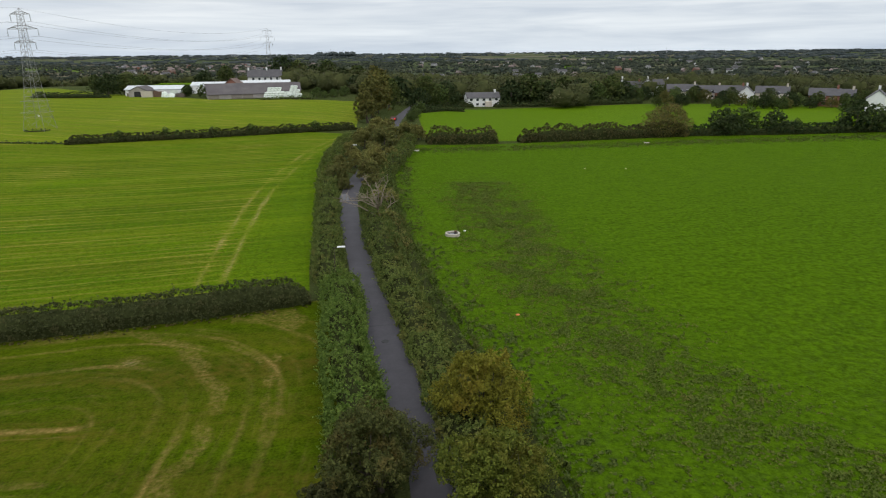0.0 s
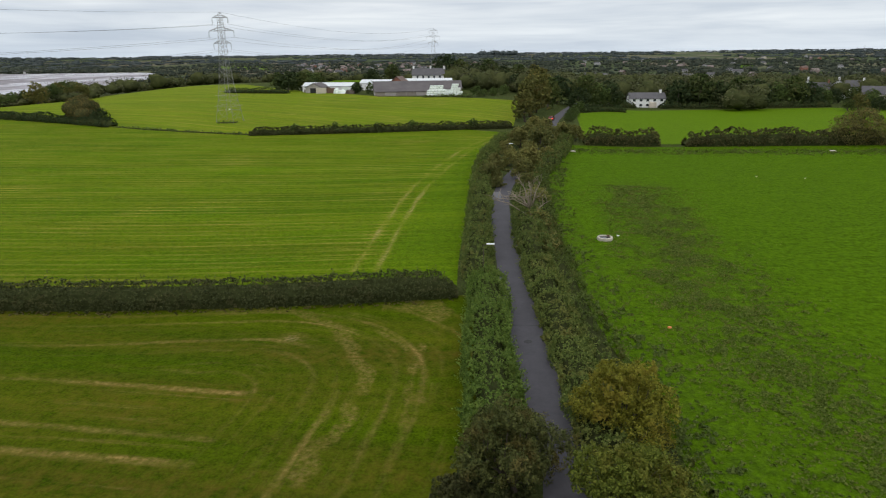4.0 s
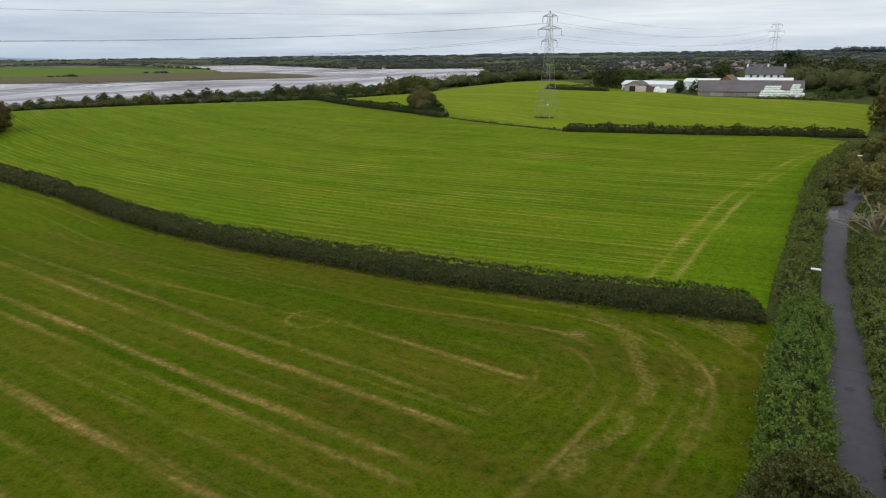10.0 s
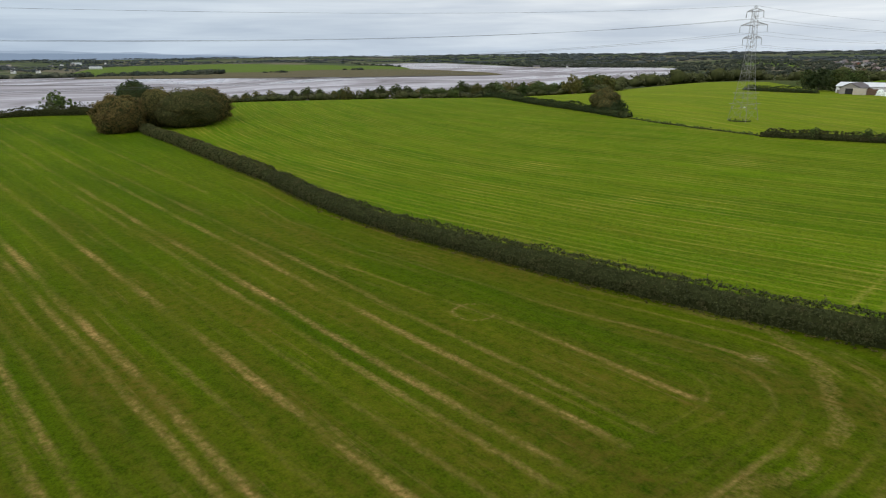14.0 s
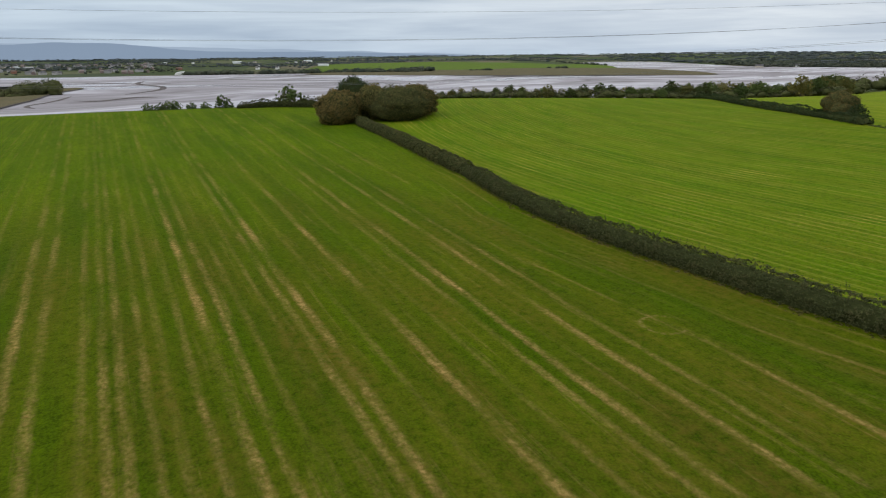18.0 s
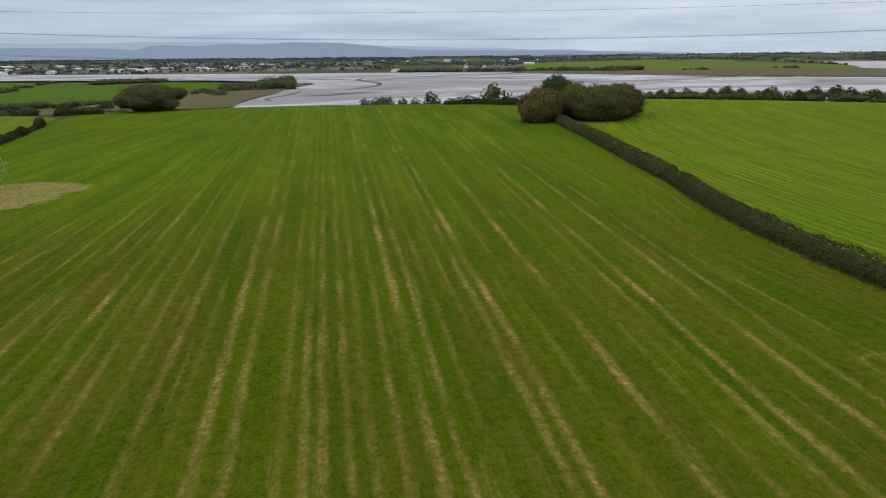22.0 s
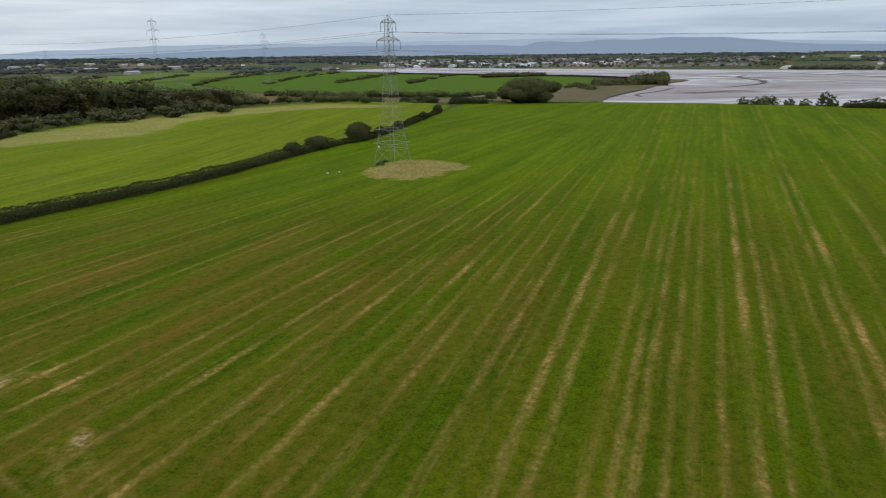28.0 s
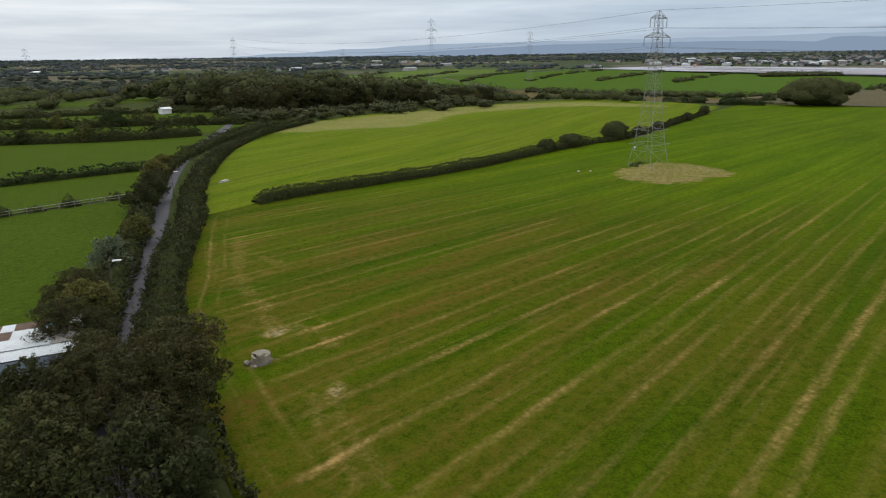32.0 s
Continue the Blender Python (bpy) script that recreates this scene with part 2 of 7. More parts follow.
    if dry:
        dd = maths(nt, "MULTIPLY", maths(nt, "SUBTRACT", noise_fac(nt, 0.05, 5, obj), 0.5 - 0.2 * dry), 3.0, True)
        c = mixc(nt, maths(nt, "MULTIPLY", dd, dry, True), c, straw)
        c = mixc(nt, 0.5 * dry, c, ramp(nt, noise_fac(nt, 0.8, 6, obj), tuple(0.45 * v for v in dark), tuple(1.25 * v for v in straw), 0.35, 0.65))
    nt.links.new(c, b.inputs["Base Color"])
    b.inputs["Specular IOR Level"].default_value = 0.015
    b.inputs["Sheen Weight"].default_value = 0.08  # blades catch light at a low angle
    b.inputs["Sheen Roughness"].default_value = 0.45
    b.inputs["Sheen Tint"].default_value = (min(1, 6 * green[0]), min(1, 6 * green[1]), 6 * green[2], 1)
    bump(nt, b, maths(nt, "ADD", tuft, maths(nt, "MULTIPLY", blade, 0.45)), min(1.0, (0.7 + rough_grass) * grain), 0.18 + 0.3 * rough_grass)
    return m


def foliage(name, lo, hi, tip, through_light=0.38):
    """Leaves: every spray has its own tint, and lets some light through."""
    m, nt, b = material(name, 0.62)
    geo = nt.nodes.new("ShaderNodeNewGeometry")
    c = ramp(nt, geo.outputs["Random Per Island"], lo, hi, 0.05, 0.85)
    tipf = maths(nt, "MULTIPLY", maths(nt, "SUBTRACT", noise_fac(nt, 0.45, 3), 0.5), 3.2, True)
    c = mixc(nt, tipf, c, tip)
    info = nt.nodes.new("ShaderNodeObjectInfo")
    var = ramp(nt, info.outputs["Random"], (0.78, 0.80, 0.78), (1.18, 1.12, 1.05), 0.0, 1.0)
    c = mixc(nt, 1.0, c, var, "MULTIPLY")
    nt.links.new(c, b.inputs["Base Color"])
    b.inputs["Specular IOR Level"].default_value = 0.08
    tr = nt.nodes.new("ShaderNodeBsdfTranslucent")
    nt.links.new(c, tr.inputs["Color"])
    mx = nt.nodes.new("ShaderNodeMixShader")
    mx.inputs[0].default_value = through_light
    nt.links.new(b.outputs[0], mx.inputs[1])
    nt.links.new(tr.outputs[0], mx.inputs[2])
    nt.links.new(mx.outputs[0], nt.nodes["Material Output"].inputs[0])
    return m


# rows of the near meadow: place across it and strength; fainter even rows to the south
ROWS = [(-94 + 3.1 * i + 0.7 * math.sin(2.3 * i), 0.42 + 0.16 * math.sin(1.7 * i), 0.5) for i in range(15)]
ROWS += [(u, k, 0.34 + 0.28 * k) for u, k in (
    (-46.5, 0.5), (-43.2, 0.55), (-40.0, 0.6), (-37.2, 0.4), (-34.3, 0.7), (-31.5, 0.45), (-29.0, 0.75), (-26.2, 0.45), (-23.4, 1.0), (-21.3, 0.4), (-19.1, 0.65), (-16.6, 0.35), (-13.9, 0.7),
    (-11.6, 0.3), (-9.5, 1.0), (-7.5, 0.8), (-4.4, 0.55), (-2.9, 0.6), (-1.7, 0.75), (0.0, 0.55), (1.5, 0.5), (3.4, 0.5), (5.35, 1.0), (7.15, 0.65), (9.0, 0.4), (11.2, 0.3),
    (13.0, 0.8), (14.5, 1.0), (17.6, 0.35), (21.0, 0.9), (24.6, 0.4), (28.0, 0.6), (30.0, 1.0), (35.0, 0.9), (38.0, 0.65), (44.2, 0.9), (47.2, 0.5))]
M_FIELD1 = grass("mown_meadow", (0.0545, 0.0850, 0.0018), (0.0345, 0.0590, 0.0014), (0.275, 0.172, 0.050), 6.2, width=0.46, amount=1.0, fine=0.42, edge=True, grain=0.7, crisp=0.30, rows=ROWS)
M_FIELD2 = grass("mown_meadow_bright", (0.0780, 0.1350, 0.0026), (0.0510, 0.0970, 0.0019), (0.320, 0.250, 0.042), 1.9, 0.0, 0.46, 0.82, 0.7)
M_FIELD4 = grass("aftermath_meadow", (0.0985, 0.1420, 0.0040), (0.0700, 0.1080, 0.0030), (0.270, 0.225, 0.070), 3.2, 0.0, 0.5, 0.6, 0.6)
M_FIELD3 = grass("hay_meadow", (0.1260, 0.1850, 0.0065), (0.0900, 0.1430, 0.0050), (0.32, 0.24, 0.060), 5.5, 0.0, 0.7, 0.85, 0.95)
M_PASTURE = grass("pasture_grass", (0.0670, 0.1290, 0.0025), (0.0430, 0.0930, 0.0021), (0.14, 0.17, 0.03), amount=0.0, rough_grass=0.7, lumpy=0.42, weedy=(0.048, 0.076, 0.010))
M_SMALL = grass("small_field_grass", (0.0560, 0.0900, 0.0060), (0.0400, 0.0690, 0.0050), (0.13, 0.12, 0.035), amount=0.0, rough_grass=0.4, dry=0.12)
M_RIVER = grass("river_meadow", (0.0560, 0.1020, 0.0090), (0.0440, 0.0840, 0.0075), (0.15, 0.15, 0.04), amount=0.0, dry=0.08)
M_FAR = grass("far_meadow", (0.085, 0.130, 0.020), (0.068, 0.108, 0.018), (0.16, 0.15, 0.06), amount=0.0, dry=0.15)
M_BRIGHT = grass("lush_grass", (0.0860, 0.1520, 0.0040), (0.0600, 0.1180, 0.0032), (0.15, 0.2, 0.03), amount=0.0, lumpy=0.3)
M_STRAW = grass("cut_straw", (0.19, 0.150, 0.062), (0.115, 0.100, 0.034), (0.31, 0.245, 0.115), 1.5, 0.0, 0.4, 0.6, 0.5, 0.9, dry=0.9)
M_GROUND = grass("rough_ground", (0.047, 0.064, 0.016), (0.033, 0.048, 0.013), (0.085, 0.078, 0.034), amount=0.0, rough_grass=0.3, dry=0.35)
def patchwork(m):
    """Far fields of grass, stubble and plough, each its own tint, greyed to hold haze in the colour, out past the near
    farmland.
    """
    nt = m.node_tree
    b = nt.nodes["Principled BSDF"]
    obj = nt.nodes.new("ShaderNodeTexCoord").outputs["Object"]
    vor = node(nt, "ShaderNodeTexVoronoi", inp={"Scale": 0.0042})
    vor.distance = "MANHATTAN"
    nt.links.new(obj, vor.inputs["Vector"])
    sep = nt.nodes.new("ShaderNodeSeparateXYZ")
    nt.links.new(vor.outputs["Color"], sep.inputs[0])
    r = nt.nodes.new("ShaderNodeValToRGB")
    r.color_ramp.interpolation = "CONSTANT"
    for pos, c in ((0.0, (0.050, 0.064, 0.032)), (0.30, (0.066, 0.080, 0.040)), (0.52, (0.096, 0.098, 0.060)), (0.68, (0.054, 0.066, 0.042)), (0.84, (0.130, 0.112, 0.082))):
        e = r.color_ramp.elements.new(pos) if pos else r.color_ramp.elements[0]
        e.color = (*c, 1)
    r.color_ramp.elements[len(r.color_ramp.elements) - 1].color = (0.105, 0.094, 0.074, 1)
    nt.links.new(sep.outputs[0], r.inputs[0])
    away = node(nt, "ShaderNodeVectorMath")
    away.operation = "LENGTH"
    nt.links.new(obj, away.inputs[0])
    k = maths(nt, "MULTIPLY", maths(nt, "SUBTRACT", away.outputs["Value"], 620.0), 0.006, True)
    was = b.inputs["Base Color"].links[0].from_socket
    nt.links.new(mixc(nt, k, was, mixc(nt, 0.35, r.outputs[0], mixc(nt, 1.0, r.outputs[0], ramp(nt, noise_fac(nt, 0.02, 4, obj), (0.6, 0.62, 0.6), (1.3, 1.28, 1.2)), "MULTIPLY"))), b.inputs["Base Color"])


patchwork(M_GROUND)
M_BRACKEN = grass("brown_rough_marsh", (0.10, 0.085, 0.030), (0.07, 0.068, 0.024), (0.15, 0.105, 0.05), amount=0.0, rough_grass=0.5, dry=0.7)
M_MARSH = grass("salt_marsh", (0.092, 0.088, 0.050), (0.052, 0.054, 0.026), (0.150, 0.115, 0.064), amount=0.0, rough_grass=0.3, dry=0.6, lumpy=0.5)
M_ASPHALT = plain("worn_asphalt", (0.036, 0.033, 0.038), (0.064, 0.059, 0.067), 0.35, 0.85, 0, 0.25)
M_PATCH = plain("asphalt_repair", (0.10, 0.098, 0.105), (0.14, 0.135, 0.14), 0.8, 0.85, 0, 0.2)
M_BARK = plain("bark", (0.05, 0.038, 0.028), (0.11, 0.088, 0.066), 3.0, 0.9, 0, 0.6)
M_DEAD = plain("bleached_dead_wood", (0.19, 0.150, 0.105), (0.33, 0.27, 0.20), 2.0, 0.85, 0, 0.4)
M_LIMB = plain("pale_lichened_bark", (0.16, 0.14, 0.11), (0.30, 0.27, 0.22), 2.0, 0.9, 0, 0.5)
# hedge core well below leaf brightness: its inner shade is in the colour
M_CORE = plain("shaded_core_twigs", (0.026, 0.033, 0.012), (0.060, 0.068, 0.024), 2.5, 1.0, 0, 1.0)
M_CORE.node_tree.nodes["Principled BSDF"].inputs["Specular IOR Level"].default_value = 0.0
# leaf mass inside dense crowns, with the gloom there put into its colour
M_SHADE = plain("shaded_inner_leaves", (0.036, 0.046, 0.018), (0.090, 0.094, 0.036), 0.3, 1.0, 0, 1.0)
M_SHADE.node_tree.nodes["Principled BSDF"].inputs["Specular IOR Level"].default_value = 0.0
M_STEEL = plain("galvanised_steel", (0.20, 0.20, 0.195), (0.33, 0.325, 0.31), 0.7, 0.6, 0.35, 0.1)
M_CABLE = plain("weathered_aluminium_cable", (0.10, 0.10, 0.11), (0.16, 0.16, 0.17), 0.5, 0.6, 0.5, 0)
M_GLASSINS = plain("insulator_glass", (0.14, 0.16, 0.16), (0.24, 0.26, 0.26), 2.0, 0.25, 0, 0)
M_WHITE = plain("white_render", (0.66, 0.66, 0.64), (0.82, 0.82, 0.80), 0.5, 0.85, 0, 0.1)
M_CREAM = plain("cream_render", (0.42, 0.37, 0.30), (0.60, 0.54, 0.45), 0.5, 0.85, 0, 0.1)
M_TOWN = plain("grey_town_walls", (0.24, 0.24, 0.24), (0.48, 0.47, 0.45), 0.01, 0.85, 0, 0)
M_TOWNBRICK = plain("dull_town_brick", (0.15, 0.115, 0.105), (0.25, 0.195, 0.175), 0.01, 0.85, 0, 0)
M_SLATE = plain("slate_roof", (0.055, 0.052, 0.056), (0.105, 0.098, 0.10), 0.5, 0.7, 0, 0.3)
M_TILE = plain("brown_tile_roof", (0.10, 0.062, 0.048), (0.17, 0.11, 0.085), 0.5, 0.8, 0, 0.3)
M_BRICK = plain("red_brick", (0.20, 0.085, 0.055), (0.31, 0.14, 0.10), 0.6, 0.85, 0, 0.2)
M_CONC = plain("weathered_concrete", (0.24, 0.22, 0.20), (0.40, 0.37, 0.33), 0.6, 0.9, 0, 0.3)
M_SHEET = plain("fibre_cement_sheet", (0.070, 0.060, 0.062), (0.135, 0.118, 0.115), 0.25, 0.85, 0, 0.3)
M_TIN = plain("pale_corrugated_sheet", (0.55, 0.57, 0.57), (0.74, 0.76, 0.76), 0.4, 0.45, 0.2, 0.15)
M_RUST = plain("rusted_sheet", (0.09, 0.055, 0.035), (0.17, 0.10, 0.065), 1.2, 0.8, 0.1, 0.2)
M_BLUE = plain("blue_sheet", (0.05, 0.22, 0.38), (0.08, 0.30, 0.48), 1.0, 0.5, 0, 0.1)
M_WRAP = plain("white_bale_wrap", (0.60, 0.66, 0.58), (0.78, 0.82, 0.74), 0.4, 0.4, 0, 0.2)
M_DARK = plain("doorway_shade", (0.012, 0.012, 0.012), (0.03, 0.028, 0.026), 1.0, 0.9, 0, 0)
M_WOOD = plain("grey_fence_timber", (0.16, 0.135, 0.11), (0.28, 0.25, 0.21), 2.0, 0.85, 0, 0.3)
M_STONE = plain("pale_stone", (0.38, 0.34, 0.275), (0.56, 0.51, 0.42), 1.2, 0.85, 0, 0.4)
M_OLD = plain("dirty_rubble_concrete", (0.075, 0.065, 0.045), (0.17, 0.145, 0.105), 2.5, 0.95, 0, 0.5)
M_OLD2 = plain("old_cast_concrete", (0.16, 0.135, 0.095), (0.34, 0.295, 0.225), 1.5, 0.9, 0, 0.4)
M_PLASTIC = plain("white_plastic", (0.68, 0.68, 0.66), (0.80, 0.80, 0.78), 2.0, 0.5, 0, 0)
M_ORANGE = plain("orange_salt_lick", (0.55, 0.16, 0.05), (0.70, 0.25, 0.08), 4.0, 0.6, 0, 0.1)
M_BLUEGREY = plain("blue_grey_cladding", (0.16, 0.20, 0.25), (0.25, 0.30, 0.36), 0.8, 0.6, 0.1, 0.1)
M_GREENSHEET = plain("faded_green_sheet", (0.10, 0.16, 0.13), (0.17, 0.24, 0.20), 0.8, 0.6, 0, 0.1)
M_RED = plain("red_car_paint", (0.16, 0.012, 0.012), (0.20, 0.018, 0.016), 1.0, 0.25, 0.2, 0)
M_RUBBER = plain("black_rubber", (0.015, 0.015, 0.015), (0.03, 0.03, 0.03), 3.0, 0.8, 0, 0)

mg, ntg, bg = material("window_glass", 0.08)
bg.inputs["Base Color"].default_value = (0.03, 0.035, 0.04, 1)
M_GLASS = mg
ml, ntl, bl = material("tail_lamp", 0.2)
bl.inputs["Base Color"].default_value = (0.6, 0.02, 0.02, 1)
bl.inputs["Emission Color"].default_value = (1.0, 0.05, 0.04, 1)
bl.inputs["Emission Strength"].default_value = 1.5
M_LAMP = ml
# the hill strips glow: haze is painted as a flat blue emission
mh, nth, bh = material("hill_haze_glow", 1.0)
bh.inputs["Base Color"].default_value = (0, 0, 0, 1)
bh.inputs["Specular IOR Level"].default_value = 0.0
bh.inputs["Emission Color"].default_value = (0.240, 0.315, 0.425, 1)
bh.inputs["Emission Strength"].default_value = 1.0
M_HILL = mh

mm, ntm, bmud = material("wet_estuary_mud", 0.4)
obj_m = ntm.nodes.new("ShaderNodeTexCoord").outputs["Object"]
warp = ntm.nodes.new("ShaderNodeTexNoise")
warp.inputs["Scale"].default_value = 0.0028
ntm.links.new(obj_m, warp.inputs["Vector"])
wv = ntm.nodes.new("ShaderNodeVectorMath")
wv.operation = "MULTIPLY_ADD"
wv.inputs[1].default_value = (420, 420, 0)
ntm.links.new(warp.outputs["Color"], wv.inputs[0])
ntm.links.new(obj_m, wv.inputs[2])
flow = noise_fac(ntm, 1.0, 5, wv.outputs[0], stretch=(0.0105, 0.0028, 1))
flow2 = noise_fac(ntm, 1.0, 5, wv.outputs[0], stretch=(0.05, 0.010, 1))
cm = ramp(ntm, flow, (0.17, 0.145, 0.15), (0.42, 0.395, 0.42), 0.45, 0.54)
cm = mixc(ntm, 0.45, cm, ramp(ntm, flow2, (0.11, 0.092, 0.088), (0.40, 0.38, 0.40), 0.34, 0.62))
ntm.links.new(cm, bmud.inputs["Base Color"])
ntm.links.new(ramp(ntm, flow, (0.75, 0.75, 0.75), (0.22, 0.22, 0.22), 0.50, 0.60), bmud.inputs["Roughness"])
M_MUD = mm

L_HEDGE = foliage("hawthorn_leaves", (0.054, 0.092, 0.027), (0.146, 0.206, 0.058), (0.18, 0.185, 0.068))
L_BRIGHT = foliage("elder_leaves", (0.068, 0.124, 0.024), (0.172, 0.255, 0.05), (0.19, 0.245, 0.058))
L_BROWN = foliage("turning_leaves", (0.096, 0.104, 0.032), (0.222, 0.216, 0.062), (0.245, 0.18, 0.058))
L_GOLD = foliage("golden_leaves", (0.15, 0.158, 0.022), (0.33, 0.318, 0.044), (0.33, 0.24, 0.042))
L_OAK = foliage("oak_leaves", (0.043, 0.077, 0.022), (0.127, 0.160, 0.048), (0.160, 0.146, 0.055))
L_DARK = foliage("dark_leaves", (0.026, 0.049, 0.019), (0.074, 0.105, 0.039), (0.092, 0.099, 0.042))
L_WILLOW = foliage("willow_leaves", (0.050, 0.060, 0.025), (0.112, 0.122, 0.050), (0.130, 0.120, 0.058))
L_SILVER = foliage("silver_leaves", (0.12, 0.15, 0.09), (0.26, 0.30, 0.20), (0.22, 0.25, 0.16))
L_MIXED = foliage("mixed_hedgerow_leaves", (0.078, 0.12, 0.029), (0.2, 0.248, 0.064), (0.22, 0.195, 0.062))
L_YELLOW = foliage("yellowing_leaves", (0.104, 0.135, 0.02), (0.255, 0.285, 0.045), (0.29, 0.225, 0.045))
L_NEAR = foliage("bronzed_leaves", (0.066, 0.084, 0.026), (0.178, 0.185, 0.055), (0.27, 0.172, 0.055))
L_LANE = foliage("olive_brown_leaves", (0.122, 0.136, 0.044), (0.285, 0.282, 0.088), (0.27, 0.215, 0.078))
L_DOME = foliage("olive_grey_leaves", (0.072, 0.075, 0.028), (0.185, 0.172, 0.058), (0.22, 0.165, 0.06))
L_DOMEBROWN = foliage("brown_green_leaves", (0.095, 0.082, 0.030), (0.23, 0.185, 0.062), (0.25, 0.165, 0.06))
L_LANEDARK = foliage("dark_brown_green_leaves", (0.036, 0.044, 0.018), (0.096, 0.104, 0.038), (0.115, 0.098, 0.042))
L_BROWNHEDGE = foliage("bronzed_hedge_leaves", (0.050, 0.052, 0.022), (0.125, 0.122, 0.046), (0.140, 0.118, 0.050))
L_TRIMMED = foliage("trimmed_hawthorn_leaves", (0.054, 0.064, 0.026), (0.135, 0.146, 0.054), (0.165, 0.142, 0.060))
L_SPARSE = foliage("thin_brown_oak_leaves", (0.038, 0.042, 0.018), (0.1, 0.098, 0.038), (0.122, 0.092, 0.04))
L_WEED = foliage("dock_leaves", (0.085, 0.130, 0.022), (0.165, 0.215, 0.045), (0.19, 0.185, 0.055), 0.45)
L_BRAMBLE = foliage("bramble_leaves", (0.054, 0.088, 0.021), (0.132, 0.176, 0.042), (0.155, 0.15, 0.046))

mw, ntw, bw = material("woodland_leaves", 0.7)
gw = ntw.nodes.new("ShaderNodeNewGeometry")
cw = ramp(ntw, gw.outputs["Random Per Island"], (0.046, 0.056, 0.022), (0.084, 0.090, 0.034), 0.0, 1.0)
cw = mixc(ntw, 0.6, cw, ramp(ntw, noise_fac(ntw, 0.075, 2), (0.034, 0.050, 0.022), (0.130, 0.120, 0.050), 0.34, 0.66))
ntw.links.new(cw, bw.inputs["Base Color"])
bw.inputs["Specular IOR Level"].default_value = 0.15
L_WOOD = mw

mf, ntf, bf = material("distant_tree_leaves", 0.8)
gf = ntf.nodes.new("ShaderNodeNewGeometry")
cf = ramp(ntf, gf.outputs["Random Per Island"], (0.022, 0.036, 0.016), (0.068, 0.078, 0.034), 0.0, 1.0)
cf = mixc(ntf, 0.5, cf, ramp(ntf, noise_fac(ntf, 0.35, 4), (0.012, 0.022, 0.012), (0.075, 0.090, 0.040), 0.3, 0.7))
ntf.links.new(cf, bf.inputs["Base Color"])
bump(ntf, bf, noise_fac(ntf, 0.8, 4), 1.0, 1.2)
L_FAR = mf
# bluer and paler than near leaves: distance haze sits in the base colour
mf2, ntf2, bf2 = material("far_ridge_leaves_hazed", 0.9)
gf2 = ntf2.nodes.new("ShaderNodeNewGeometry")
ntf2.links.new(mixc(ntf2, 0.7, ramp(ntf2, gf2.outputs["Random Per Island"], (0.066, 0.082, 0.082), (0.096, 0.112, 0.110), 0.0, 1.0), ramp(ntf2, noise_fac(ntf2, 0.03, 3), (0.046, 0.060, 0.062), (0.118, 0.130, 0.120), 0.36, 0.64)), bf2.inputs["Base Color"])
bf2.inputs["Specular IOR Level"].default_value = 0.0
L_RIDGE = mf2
# muted leaves for the middle distance, with less haze painted in
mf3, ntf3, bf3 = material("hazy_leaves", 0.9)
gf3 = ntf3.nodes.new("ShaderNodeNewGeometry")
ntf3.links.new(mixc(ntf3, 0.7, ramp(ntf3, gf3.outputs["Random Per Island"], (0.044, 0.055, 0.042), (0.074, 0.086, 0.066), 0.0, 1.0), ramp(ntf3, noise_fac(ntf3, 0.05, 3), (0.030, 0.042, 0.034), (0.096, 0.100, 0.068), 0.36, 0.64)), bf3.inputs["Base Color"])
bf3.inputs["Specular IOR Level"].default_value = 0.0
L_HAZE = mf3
L_DRYTUFT = foliage("dry_grass_blades", (0.090, 0.095, 0.020), (0.190, 0.160, 0.060), (0.16, 0.11, 0.04), 0.3)
L_TUFT = foliage("grass_blades", (0.060, 0.125, 0.005), (0.105, 0.195, 0.010), (0.110, 0.165, 0.012), 0.45)

# ---------------------------------------------------------------- land
def ease(v, a, b):
    u = min(1.0, max(0.0, (v - a) / (b - a)))
    return u * u * (3 - 2 * u)


def H(x, y):
    """Height of the land: a rise to the farm, a brow towards the estuary, low land beyond, far ridges."""
    r, a = math.hypot(x, y), math.degrees(math.atan2(-x, y))
    if a < -100:
        a += 360
    z = 7 * ease(r, 100, 310) * (1 - ease(r, 460, 800)) * ease(a, -14, 4) * (1 - ease(a, 24, 44))
    z += (3 - 2.3 * ease(a, 62, 74) * (1 - ease(a, 112, 124))) * ease(r, 140, 320) * ease(a, 26, 44) * (1 - ease(a, 118, 140))
    brow = ease(a, 20, 42) * (1 - ease(a, 122, 150))
    z -= 13 * ease(r, 330, 500) * brow
    z -= 11 * ease(r, 430, 800) * (1 - brow)
    return z + 32 * ease(r, 1300 + 700 * ease(a, 22, 29) * (1 - ease(a, 52, 60)) + 1050 * ease(a, 37, 42) * (1 - ease(a, 50, 56)), 4600)


def polar(a, r):
    return -r * math.sin(radians(a)), r * math.cos(radians(a))


def inside(poly, x, y):
    odd = False
    for (ax, ay), (bx, by) in zip(poly, poly[1:] + poly[:1]):
        if (ay > y) != (by > y) and x < (bx - ax) * (y - ay) / (by - ay) + ax:
            odd = not odd
    return odd


def put(ob, mesh_mat):
    ob.data.materials.append(mesh_mat)
    return ob


def mesh_of(name, verts, faces, smooth=False):
    me = bpy.data.meshes.new(name)
    me.from_pydata([tuple(v) for v in verts], [], faces)
    if smooth:
        me.polygons.foreach_set("use_smooth", [True] * len(me.polygons))
    me.update()
    return me


